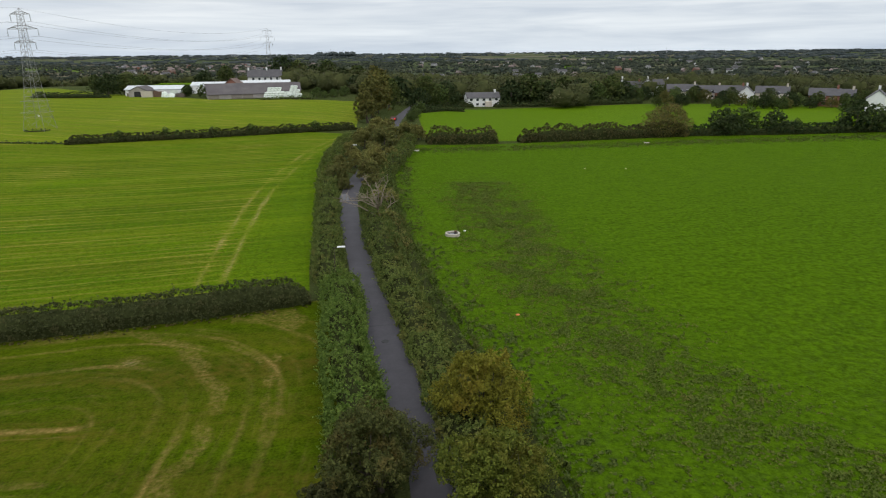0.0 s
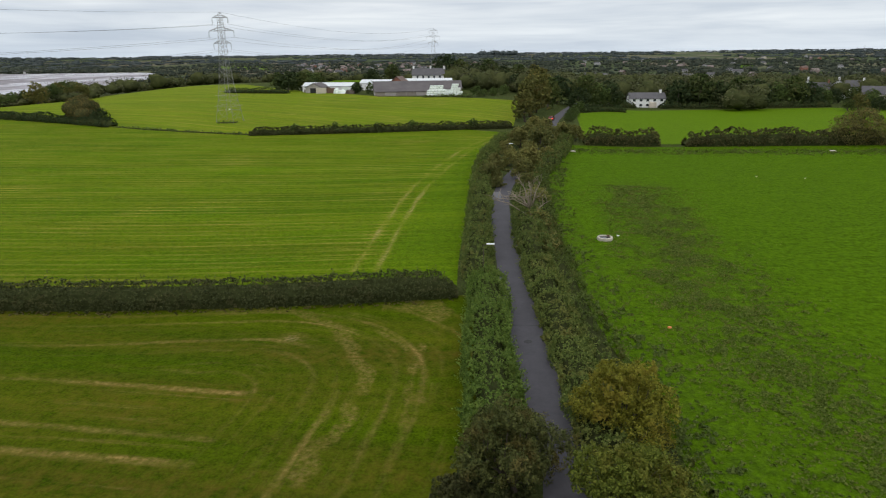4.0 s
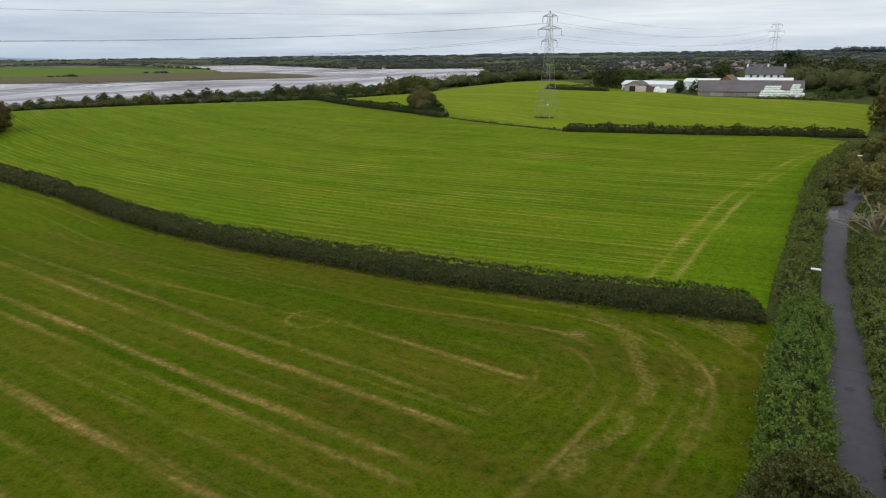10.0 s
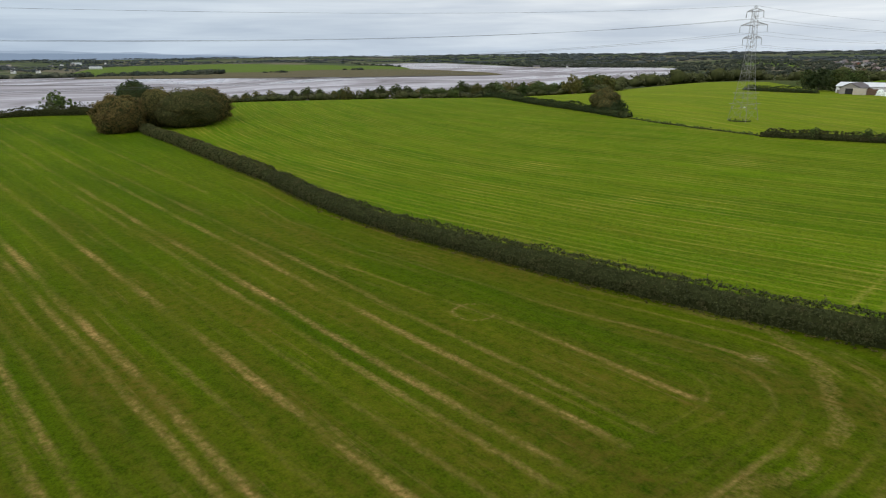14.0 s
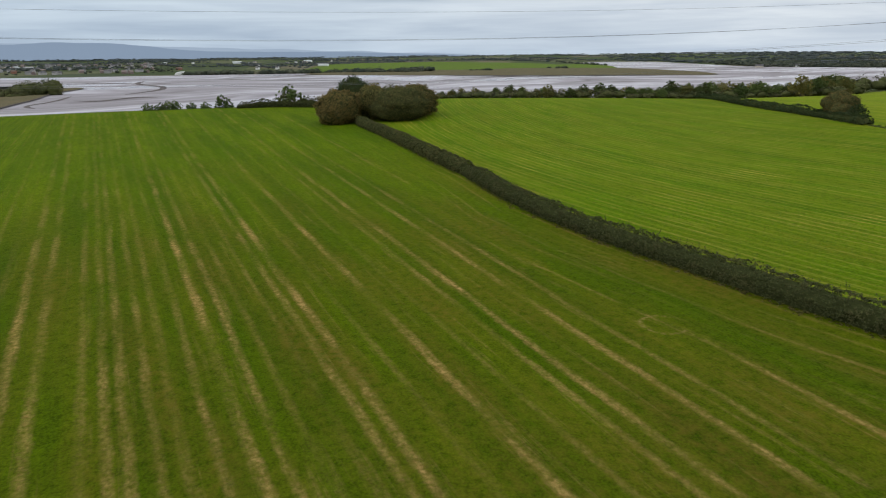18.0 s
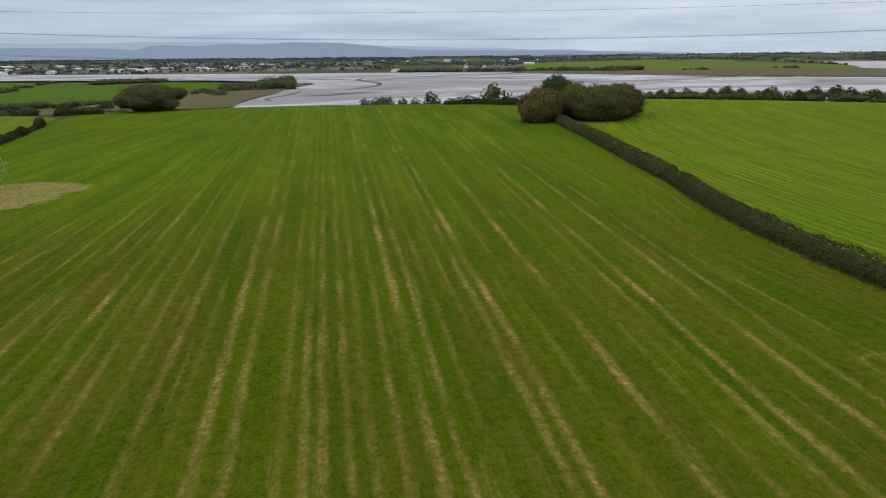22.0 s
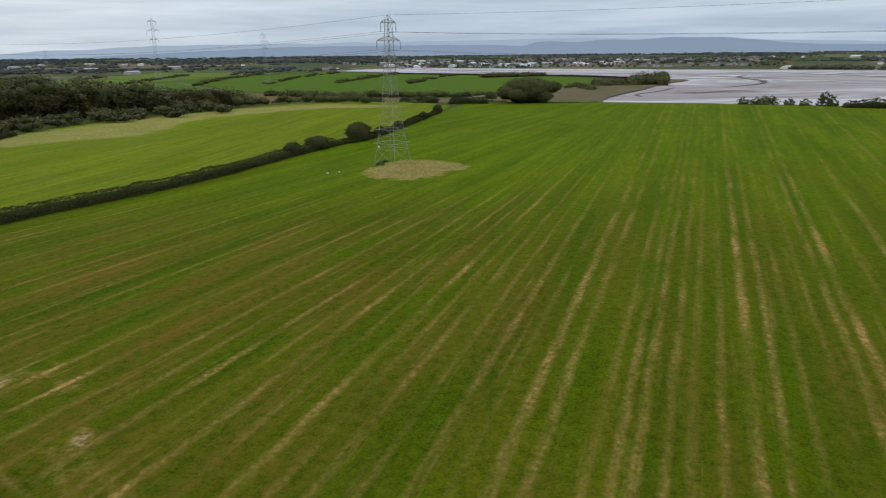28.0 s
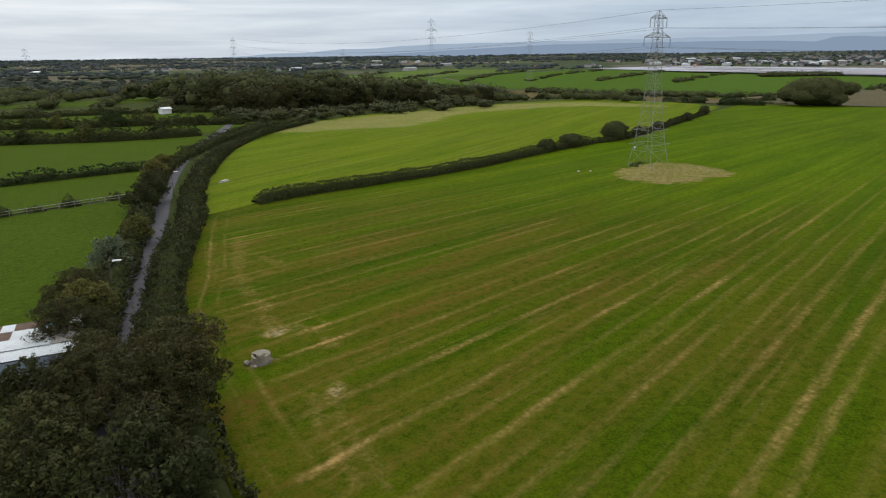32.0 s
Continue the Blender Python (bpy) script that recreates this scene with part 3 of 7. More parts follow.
def fast_quads(name, verts, n, normals=None):
    """A mesh of n loose quads, four corners each."""
    me = bpy.data.meshes.new(name)
    me.vertices.add(4 * n)
    me.vertices.foreach_set("co", np.ascontiguousarray(verts, dtype=np.float32).ravel())
    me.loops.add(4 * n)
    me.loops.foreach_set("vertex_index", np.arange(4 * n, dtype=np.int32))
    me.polygons.add(n)
    me.polygons.foreach_set("loop_start", np.arange(0, 4 * n, 4, dtype=np.int32))
    me.update(calc_edges=True)
    if normals is not None:  # leaves shade with the crown they belong to
        me.normals_split_custom_set_from_vertices((normals if len(normals) == 4 * n else np.repeat(normals, 4, 0)).astype(np.float32))
    return me


def part(name, data, mat, parent=None, label=""):
    """Links mesh data as one object under a thing or a part."""
    if isinstance(data, bmesh.types.BMesh):
        me = bpy.data.meshes.new(name)
        data.to_mesh(me)
        data.free()
        data = me
    if not data.materials:
        data.materials.append(mat)
    ob = new(name, data)
    ob.parent = parent
    if label:
        ob["label"] = label
    return ob


def thing(name, x, y, label, category, z=None, rz=0.0, group="", scale=1.0):
    ob = new(name)
    ob.empty_display_size = 0.2
    ob.location = (x, y, H(x, y) if z is None else z)
    ob.rotation_euler = (0, 0, radians(rz))
    ob.scale = (scale, scale, scale)
    return tagged(ob, label, category, group)


def patch(name, poly, mat, lift=0.06, step=6.0, uvmap=None, flat=None, kind="structure", label="", worn=(), dense=(), more=(), edgemap=None):
    """A field or a sheet of ground, draped over the land inside a polygon."""
    from mathutils.geometry import delaunay_2d_cdt
    ring = []
    for (ax, ay), (bx, by) in zip(poly, poly[1:] + poly[:1]):
        n = max(1, int(math.hypot(bx - ax, by - ay) / step))
        ring += [(ax + (bx - ax) * i / n, ay + (by - ay) * i / n) for i in range(n)]
    pts = np.array(ring)
    gx, gy = np.meshgrid(np.arange(pts[:, 0].min(), pts[:, 0].max(), step), np.arange(pts[:, 1].min(), pts[:, 1].max(), step))
    q = np.stack([gx.ravel(), gy.ravel()], 1)
    inside = np.zeros(len(q), bool)
    for (ax, ay), (bx, by) in zip(poly, poly[1:] + poly[:1]):
        cross = ((ay > q[:, 1]) != (by > q[:, 1]))
        with np.errstate(divide="ignore", invalid="ignore"):
            inside ^= cross & (q[:, 0] < (bx - ax) * (q[:, 1] - ay) / ((by - ay) if by != ay else 1e-9) + ax)
    q = q[inside]
    for cx, cy, cr in dense:
        k = np.stack(np.meshgrid(np.arange(cx - cr, cx + cr, 0.5), np.arange(cy - cr, cy + cr, 0.5)), -1).reshape(-1, 2)
        q = np.concatenate([q[np.abs(q - (cx, cy)).max(1) > cr], k])
    allp = [Vector(p) for p in ring] + [Vector(p) for p in q]
    vs, _, fs, *_ = delaunay_2d_cdt(allp, [], [list(range(len(ring)))], 1, 1e-5)
    verts = [(v.x, v.y, (H(v.x, v.y) if flat is None else flat) + lift) for v in vs]
    me = mesh_of(name, verts, [tuple(f) for f in fs], True)
    if uvmap:
        lay = me.uv_layers.new(name="UVMap")
        uvs = [uvmap(v[0], v[1]) for v in verts]
        idx = np.zeros(len(me.loops), np.int32)
        me.loops.foreach_get("vertex_index", idx)
        lay.data.foreach_set("uv", np.array(uvs, np.float32)[idx].ravel())
    if edgemap:
        lay = me.uv_layers.new(name="EdgeMap")
        lay.data.foreach_set("uv", np.array([edgemap(v[0], v[1]) for v in verts], np.float32)[idx].ravel())
    for nm, f in more:
        att = me.attributes.new(nm, "FLOAT", "POINT")
        att.data.foreach_set("value", np.array([f(v[0], v[1]) for v in verts], np.float32))
    if worn:
        att = me.attributes.new("wear", "FLOAT", "POINT")
        att.data.foreach_set("value", np.array([sum(f(v[0], v[1]) for f in worn) for v in verts], np.float32))
    ob = part(name, me, mat)
    return tagged(ob, label, kind=kind)


# one sheet of ground out to the horizon
rings = [0.0] + [6.0 * 1.065 ** i for i in range(107)]
rings = [r for r in rings if r < 4700] + [4750.0]
SEG = 300
gv, gfaces = [(0, 0, H(0, 0.01))], []
for r in rings[1:]:
    for i in range(SEG):
        x, y = polar(360 * i / SEG - 90, r)
        gv.append((x, y, H(x, y)))
for i in range(SEG):
    gfaces.append((0, 1 + i, 1 + (i + 1) % SEG))
for k in range(len(rings) - 2):
    o = 1 + k * SEG
    for i in range(SEG):
        gfaces.append((o + i, o + SEG + i, o + SEG + (i + 1) % SEG, o + (i + 1) % SEG))
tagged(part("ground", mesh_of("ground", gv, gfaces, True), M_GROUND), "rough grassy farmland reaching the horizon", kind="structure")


def along(line, s):
    """The point at s metres along a line, and its direction."""
    for (ax, ay), (bx, by) in zip(line, line[1:]):
        d = math.hypot(bx - ax, by - ay)
        if s <= d or (bx, by) == line[-1]:
            u = s / d
            return ax + (bx - ax) * u, ay + (by - ay) * u, (bx - ax) / d, (by - ay) / d
        s -= d


def length(line):
    return sum(math.hypot(b[0] - a[0], b[1] - a[1]) for a, b in zip(line, line[1:]))


def smooth_line(line, times=2):
    for _ in range(times):
        out = [line[0]]
        for a, b in zip(line, line[1:]):
            out += [(0.75 * a[0] + 0.25 * b[0], 0.75 * a[1] + 0.25 * b[1]), (0.25 * a[0] + 0.75 * b[0], 0.25 * a[1] + 0.75 * b[1])]
        line = out + [line[-1]]
    return line


def closed(poly, times=2):
    """A polygon with its corners rounded off."""
    for _ in range(times):
        poly = [(w * a[0] + (1 - w) * b[0], w * a[1] + (1 - w) * b[1]) for a, b in zip(poly, poly[1:] + poly[:1]) for w in (0.78, 0.22)]
    return poly


HEDGE1 = [(-3, 63.8), (-18, 61), (-35, 58.9), (-51, 58.4), (-66, 58), (-86, 59), (-118, 66.2), (-150, 70.8), (-178, 75), (-216, 79.5), (-228, 82)]
HEDGE2 = [(-335, 335), (-260, 282), (-188, 233), (-140, 209), (-114, 195), (-93, 184), (-66, 179.5), (-38, 186), (-6, 192.5), (8, 201)]
HEDGE3 = [(-58, -98.5), (-68, -98.5), (-85, -96), (-106, -93.5), (-139, -95), (-171, -91), (-185, -92), (-262, -104)]
LANE = smooth_line([(-150, -262), (-110, -205), (-82, -170), (-66, -145), (-54, -124), (-47, -110.7), (-42, -100.6), (-33, -83.5), (-25, -69.5), (-19.4, -58.8), (-14, -45),
                    (-6, -20), (0.5, 5), (4.3, 25), (5.1, 34), (4.9, 38.3), (4.4, 42.8), (4, 48.3), (3.7, 55.2), (3.1, 67.6), (2.6, 80.7), (2.3, 92.2), (2.4, 110),
                    (4.2, 126), (9.0, 146), (14.0, 166), (18.6, 195), (22.8, 227), (31, 262), (42, 310), (60, 380)])
FIELD_EDGE = [(-3, 63.5), (-2.0, 48), (-2.1, 40), (-3.5, 30), (-6, 12), (-11, -15), (-18, -40), (-25, -60), (-30.5, -68), (-39.5, -84), (-46, -95), (-52, -97.6), (-58, -98.5)]


def interp(line, v, axis):
    """The other coordinate of a line where this one is v."""
    pts = sorted(line, key=lambda p: p[axis])
    return float(np.interp(v, [p[axis] for p in pts], [p[1 - axis] for p in pts]))


def swaths1(x, y):
    """The rows fan out a little towards the brow."""
    fan = float(np.interp(y, [-36, -15], [-0.0012, 0.0021]))
    return y / (1 + fan * (-x - 40)), -x


def edge_distances(x, y):
    p = interp(HEDGE1, x, 0) - y if x < -3 else 64.5 - y
    q = interp(FIELD_EDGE, y, 1) - x if y < 63 else -3 - x
    return p, q


def swaths_edge(x, y):
    """Swaths that turn with the hedge and the lane, round at their corner."""
    p, q = edge_distances(x, y)
    R = 19.0
    if q < R and p < R:
        return R - math.hypot(R - p, R - q) + 5.6, math.atan2(R - p, R - q) * R
    return (p + 5.6, q) if p < q else (q + 5.6, p)


def lushness(x, y):
    """Greener towards the brow; browner to the south within about 100 metres of the origin."""
    thick = min(1.0, (-x - 60 + 25 * noise.noise((x * 0.02, y * 0.02, 8))) / 110.0)
    return max(-0.8, max(0.0, thick) - 0.85 * ease(-y, 8, 45) * (1 - ease(-x, 130, 230)) * (1 - 1.5 * ease(math.hypot(x, y), 75, 125)))


def turning_strip(x, y):
    """1 in the strips along hedge and lane, 0 out in the meadow."""
    p, q = edge_distances(x, y)
    R = 19.0
    d = R - math.hypot(R - p, R - q) if q < R and p < R else min(p, q)
    reach = float(np.interp(y, [0, 20], [4.0, 15.0]))
    return max(0.0, min(1.0, (reach + 3.0 - d) / 5.0))


def swaths2(x, y):
    q = interp([(-3, 63), (-3.2, 74), (-3, 92), (-2.3, 121), (2, 163), (8, 190)], y, 1) - x
    return y - 0.0011 * (x + 75) ** 2, -x


def worn_spot(cx, cy, r, k=2.0):
    return lambda x, y: k * max(0.0, 1 - math.hypot(x - cx, y - cy) / r)


def worn_ring(x, y):
    d = math.hypot(x + 40.5, y - 43.2)
    return 1.6 * max(0.0, 1 - abs(d - 2.1) / 0.8) if y < 44.5 or x < -41 else 0.0


def calm_strip(x, y):
    """Unswathed grass beside the lane, fading out into the meadow."""
    q = interp([(-3, 63), (-3.2, 74), (-3, 92), (-2.3, 121), (2, 163), (8, 190)], y, 1) - x
    return 0.85 * max(0.0, min(1.0, (float(np.interp(y, [66, 130, 185], [13.5, 11.5, 6.0])) - q + 3 * noise.noise((x * 0.2, y * 0.2, 0))) / 5.0))


def wheel_tracks(x, y):
    q = interp([(-3, 63), (-3.2, 74), (-3, 92), (-2.3, 121), (2, 163), (8, 190)], y, 1) - x
    mid = float(np.interp(y, [66, 110, 140, 160, 182], [10.8, 10.4, 8.8, 6.6, 3.4]))
    gauge = float(np.interp(y, [66, 140, 182], [1.35, 1.3, 1.0]))
    return (1.55 + 0.9 * noise.noise((x * 0.12, y * 0.12, 6))) * max(0.0, 1 - abs(abs(q - mid) - gauge) / 1.35) if 70 < y < 184 else 0.0


STRAW_RING = closed([(-122.5, -67.2), (-128, -68), (-135, -68.2), (-142.5, -65.8), (-145.2, -60), (-141.8, -51), (-137.6, -45.4), (-132.5, -47.6), (-130.5, -49.8), (-126, -48.6), (-120.6, -50.6), (-117.4, -55.5), (-117.4, -61.4)], 1)


def straw_round_pylon(x, y):
    """Flattened uncut straw round the pylon's foot, ragged at its rim."""
    if not (-150 < x < -112 and -76 < y < -40):
        return 0.0
    inside, near = False, 99.0
    for (ax, ay), (bx, by) in zip(STRAW_RING, STRAW_RING[1:] + STRAW_RING[:1]):
        if (ay > y) != (by > y) and x < (bx - ax) * (y - ay) / (by - ay) + ax:
            inside = not inside
        near = min(near, math.hypot(x - (ax + bx) / 2, y - (ay + by) / 2))
    d = (near if inside else -near) + 2.2 * noise.noise((x * 0.4, y * 0.4, 3)) + 1.0 * noise.noise((x * 1.3, y * 1.3, 5))
    return max(0.0, min(1.85 + 0.4 * noise.noise((x * 0.25, y * 0.25, 9)), 1.1 + 0.5 * d))


def worn_track(line, half_width, k):
    """A trodden or dried line on the grass."""
    xs, ys = [p[0] for p in line], [p[1] for p in line]
    x0, x1, y0, y1 = min(xs) - half_width, max(xs) + half_width, min(ys) - half_width, max(ys) + half_width

    def wear(x, y):
        if not (x0 < x < x1 and y0 < y < y1):
            return 0.0
        best = 99.0
        for (ax, ay), (bx, by) in zip(line, line[1:]):
            u = max(0.0, min(1.0, ((x - ax) * (bx - ax) + (y - ay) * (by - ay)) / ((bx - ax) ** 2 + (by - ay) ** 2)))
            best = min(best, math.hypot(x - ax - u * (bx - ax), y - ay - u * (by - ay)))
        return min(1.32, 1.3 * k * (0.75 + 0.8 * noise.noise((x * 0.5, y * 0.5, 2))) * max(0.0, 1 - best / (2.1 * half_width)))
    return wear


TRACKS = [worn_track(*q) for q in (
    ([(-44.8, -81.1), (-38, -70), (-34.9, -63.6), (-32.1, -55.1), (-29, -49)], 1.1, 1.6), ([(-40.7, -81.4), (-33.8, -67.8)], 0.9, 1.3), ([(-28.5, -51.7), (-29.5, -49.6), (-33.3, -47.8), (-31.4, -42.8)], 1.0, 1.9),
    ([(-27, -37), (-24.2, -32.8), (-22.7, -28.1), (-21.2, -24.3)], 0.7, 1.7), ([(-24.6, -37), (-23.1, -34), (-21.6, -29.6), (-20.1, -25.5)], 0.7, 1.6), ([(-42.1, -71.7), (-41.4, -65.5), (-35.7, -62.6)], 1.2, 1.4),
    ([(-27, 58.3), (-18.1, 58.4), (-13.5, 54.5), (-11.1, 49.8), (-9, 45), (-9.6, 38.4), (-10.7, 32.6)], 0.8, 1.8), ([(-5.4, 51.2), (-5.6, 45), (-5.4, 38)], 0.45, 1.9), ([(-12.8, 57.9), (-6.8, 50.7), (-4.6, 46.4), (-4.4, 41.6)], 0.5, 1.5),
    ([(-11.1, 39.6), (-11.2, 34.5)], 0.7, 1.6), ([(-9.2, 60.0), (-5.3, 60.4), (-4, 57.5)], 1.3, 2.3))]
def tracks_wear(x, y):
    return max(t(x, y) for t in TRACKS)


NEAR_WEAR = (tracks_wear, straw_round_pylon, worn_spot(-26.9, -36, 1.7, 1.4), worn_spot(-32.8, -39.6, 1.3, 1.4), worn_spot(-29.4, -48.6, 1.6, 1.9), worn_ring, worn_spot(-17, 52, 3.5, 1.7))
patch("field_near", [(x + (1.9 if y > -90 else 0.6), y) for x, y in FIELD_EDGE[:-1]] + [FIELD_EDGE[-1]] + HEDGE3[1:] + [(-400, -120), (-420, 100), (-300, 92)] + HEDGE1[::-1][:-1], M_FIELD1, 0.05, 1.9, swaths1, label="freshly mown meadow with pale cut swaths",
      worn=NEAR_WEAR, dense=((-31, -51, 12.0), (-25, -33, 9.0), (-39, -72, 9.0), (-14, 47, 15.0), (-40.5, 43.2, 3.5), (-131, -57.5, 15.0)), more=(("edge", turning_strip), ("lush", lushness)), edgemap=swaths_edge)
LANE_SIDE = [(-3.2, 74), (-3, 92), (-2.3, 121), (2, 163), (8, 190)]
patch("field_beyond_hedge", HEDGE1 + [(-300, 92), (-430, 110), (-420, 330)] + HEDGE2[:-1] + LANE_SIDE[::-1], M_FIELD2, 0.05, 2.8, swaths2, label="bright mown meadow with fine parallel swaths",
      worn=(worn_spot(-54.6, 99, 7, 1.25), worn_spot(-59.9, 142, 12, 1.25), worn_spot(-61.6, 88.4, 6, 1.2), worn_spot(-90, 120, 10, 1.2)))
SIDE2 = [(-3, 66)] + LANE_SIDE
patch("headland", SIDE2 + [(x - 24, y) for x, y in SIDE2[::-1]], M_FIELD2, 0.075, 0.55, swaths2, label="turning strip of the meadow with wheel tracks", worn=(wheel_tracks,), more=(("calm", calm_strip),))
HAY_STAIN = [(-66.3, 253.6), (-56.2, 264), (-45, 282)]
patch("field_of_pylon", HEDGE2 + [(15, 286), (-10, 279), (-46, 284), (-100, 338), (-150, 410), (-235, 440), (-330, 450)], M_FIELD3, 0.06, 6.0,
      lambda x, y: (0.4 * x + y, x), label="yellow-green hay meadow round a pylon", worn=(worn_track(HAY_STAIN, 3.2, 1.3),))
DRY_BANK = closed([(-116, -190), (-143, -211), (-190, -216), (-236, -206), (-262, -178), (-290, -146), (-287, -124), (-229, -168), (-209, -184), (-164, -165), (-144, -178)], 1)


def dry_bank(x, y):
    """Uncut yellow grass on the far bank, thinning out into the mown green."""
    near = min(math.hypot(x - ax, y - ay) for ax, ay in DRY_BANK)
    d = (near if inside(DRY_BANK, x, y) else -near) + 5 * noise.noise((x * 0.06, y * 0.06, 4)) + 3 * noise.noise((x * 0.2, y * 0.2, 7))
    return max(0.0, min(1.75 + 0.3 * noise.noise((x * 0.09, y * 0.09, 2)), 1.15 + 0.10 * d))


patch("field_dry", HEDGE3 + [(-300, -112), (-330, -150), (-268, -184), (-234, -209), (-190, -219), (-165, -217), (-118, -191), (-91, -163), (-73, -139), (-60, -120.5), (-52.5, -107), (-47, -96.5)], M_FIELD4, 0.11, 3.5,
      lambda x, y: (y - 0.2 * x, x), label="green meadow with a bank of uncut dry yellow grass", worn=(dry_bank,))
WEED_LINES = [([(28, 122), (25, 104), (24, 88), (23, 74), (22.5, 60), (22.5, 50), (23.5, 40), (26, 30), (30, 16), (34, 0)], 10.0, 0.54), ([(34, 150), (27, 120), (28.5, 108), (30, 97), (25, 88)], 3.0, 0.40), ([(20, 154), (44, 145)], 5.0, 0.42),
              ([(17, 166), (107, 166), (200, 162)], 7.0, 0.6), ([(15, 20), (14.2, 40), (12.6, 55), (11.6, 70), (11.4, 90), (13, 120), (17, 150)], 3.0, 0.6), ([(22, 10), (34, 26), (46, 40)], 18.0, 0.46)]


def weediness(x, y):
    best = 0.0
    for line, half_width, k in WEED_LINES:
        for (ax, ay), (bx, by) in zip(line, line[1:]):
            L2 = (bx - ax) ** 2 + (by - ay) ** 2
            u = max(0.0, min(1.0, ((x - ax) * (bx - ax) + (y - ay) * (by - ay)) / L2))
            d = math.hypot(x - ax - u * (bx - ax), y - ay - u * (by - ay))
            best = max(best, k * max(0.0, 1 - (d / half_width) ** 2 / 2.2))
    return best


PAST_EDGE = [(12.4, 20), (12.2, 35), (12, 43), (10.5, 53), (10, 67), (9.9, 86), (11, 116), (14, 153), (19, 174)]
patch("pasture", PAST_EDGE + [(47, 175), (87, 177), (109, 178), (136, 175), (169, 175), (330, 165), (420, 60), (300, -60), (20, -60), (8, -20)], M_PASTURE, 0.05, 3.5, more=(("weed", weediness),), label="rough green pasture with weeds")
patch("field_lush", [(27, 182), (50, 180), (87, 183), (110, 184), (140, 181), (176, 181), (240, 190), (236, 262), (190, 285), (149, 298), (107, 292), (58, 286), (34, 256)], M_BRIGHT, 0.06, 6.0, label="lush bright green field")
FIELD_ACROSS = [(-1481, 388), (-1404, 460), (-1311, 603), (-1276, 729), (-1290, 935), (-1262, 1085), (-1440, 1300), (-1850, 1590), (-1995, 1428), (-2128, 1241), (-2400, 1172), (-2454, 899), (-2319, 702), (-1854, 511)]
for i, (nm, pl, mt) in enumerate([
        ("field_by_lane", [(-30, -84), (-50, -119), (-22, -121), (40, -120), (40, -84), (-10, -62)], M_SMALL),
        ("field_far_lane", [(-50, -122), (-60, -139), (-67, -149.5), (-30, -152), (60, -152), (60, -122)], M_SMALL),
        ("field_lane_end", [(-67, -153), (-80, -165), (-102, -188), (-102, -202), (-76, -210), (-45, -232), (60, -280), (60, -155)], M_SMALL),
        ("field_lane_beyond", [(-108, -209), (-132, -223), (-118, -236), (-103, -251), (-66, -278), (60, -350), (60, -286), (-45, -239), (-76, -218)], M_SMALL),
        ("field_rushes", [(-136, -232), (-150, -250), (-160, -278), (-137, -305), (-104, -321), (-76, -331), (60, -380), (60, -356), (-66, -287), (-103, -262)], M_SMALL),
        ("field_strip", [(-128, -388), (-166, -398), (-226, -452), (-230, -486), (-150, -440), (-60, -432)], M_SMALL),
        ("field_river_hill", [(-560, -210), (-570, -440), (-850, -790), (-1350, -866), (-1330, -190), (-800, -115)], M_RIVER),
        ("field_behind_wood", [(-585, -475), (-845, -800), (-630, -785), (-475, -610)], M_RIVER),
        ("field_far_pale", [(-924, 2160), (-802, 2059), (-667, 2073), (-507, 1570), (-665, 1702)], M_FAR),
        ("field_past_village", [(577, 1709), (640, 1669), (452, 1178), (410, 1201)], M_RIVER),
        ("field_by_village", [(494, 1156), (607, 1094), (552, 1006), (470, 1090)], M_RIVER),
        ("field_end_village", [(663, 777), (686, 732), (626, 667), (588, 683)], M_RIVER),
        ("field_behind_farm", [(-140, 700), (-110, 690), (-80, 424), (-103, 433)], M_BRIGHT),
        ("field_hill_side", [(-875, -812), (-1340, -895), (-1270, -1230), (-860, -1060), (-655, -805)], M_FAR),
        ("field_across_river", FIELD_ACROSS, M_FAR)]):
    patch(nm, pl, mt, 0.12 if i < 6 else 0.5, 8.0 if i < 6 else 40.0, lambda x, y: (0.3 * x + y, x), label="green field between hedges")

# estuary mud and salt marsh
ESTUARY = closed([(-345, -30), (-480, -84), (-600, -84), (-800, -64), (-914, -34), (-965, -40), (-1150, -220), (-1250, -560), (-1500, -960), (-1900, -1400), (-2150, -1300), (-1760, -760),
                  (-1510, -71), (-1425, 390), (-1300, 620), (-1240, 960), polar(48.2, 1640), polar(49.3, 2200), polar(52, 2800), polar(50, 3120), polar(46, 3120), polar(43.2, 2500), polar(40, 1980), polar(37.5, 1800), polar(33, 1740),
                  (-760, 1500), (-560, 1130), (-470, 820), (-430, 620), (-380, 300), (-345, 90)])
patch("water_estuary", ESTUARY, M_MUD, 0.0, 30.0, flat=-9.2,
      label="wet grey estuary mud at low tide")
patch("salt_marsh", closed([(-1330, 330), (-1050, 540), (-880, 700), (-740, 860), (-800, 920), (-930, 1010), (-1120, 1090), (-1300, 1150), (-1500, 1000), (-1480, 500)]), M_MARSH, 0.0, 40.0, flat=-8.6, label="flat salt marsh of dull grass")
patch("brown_marsh", closed([(-335, -150), (-318, -95), (-420, -85), (-560, -115), (-575, -440), (-430, -380), (-330, -250)]), M_BRACKEN, 0.15, 14.0, label="brown rough marsh below the meadows")
patch("marsh_spit", closed([(-430, -60), (-520, -71), (-602, -63), (-668, -53), (-781, -46), (-860, -26), (-905, -15), (-935, -30), (-800, -105), (-640, -150), (-430, -200)]), M_MARSH, 0.0, 10.0, flat=-8.5, label="marshy spit along the river")


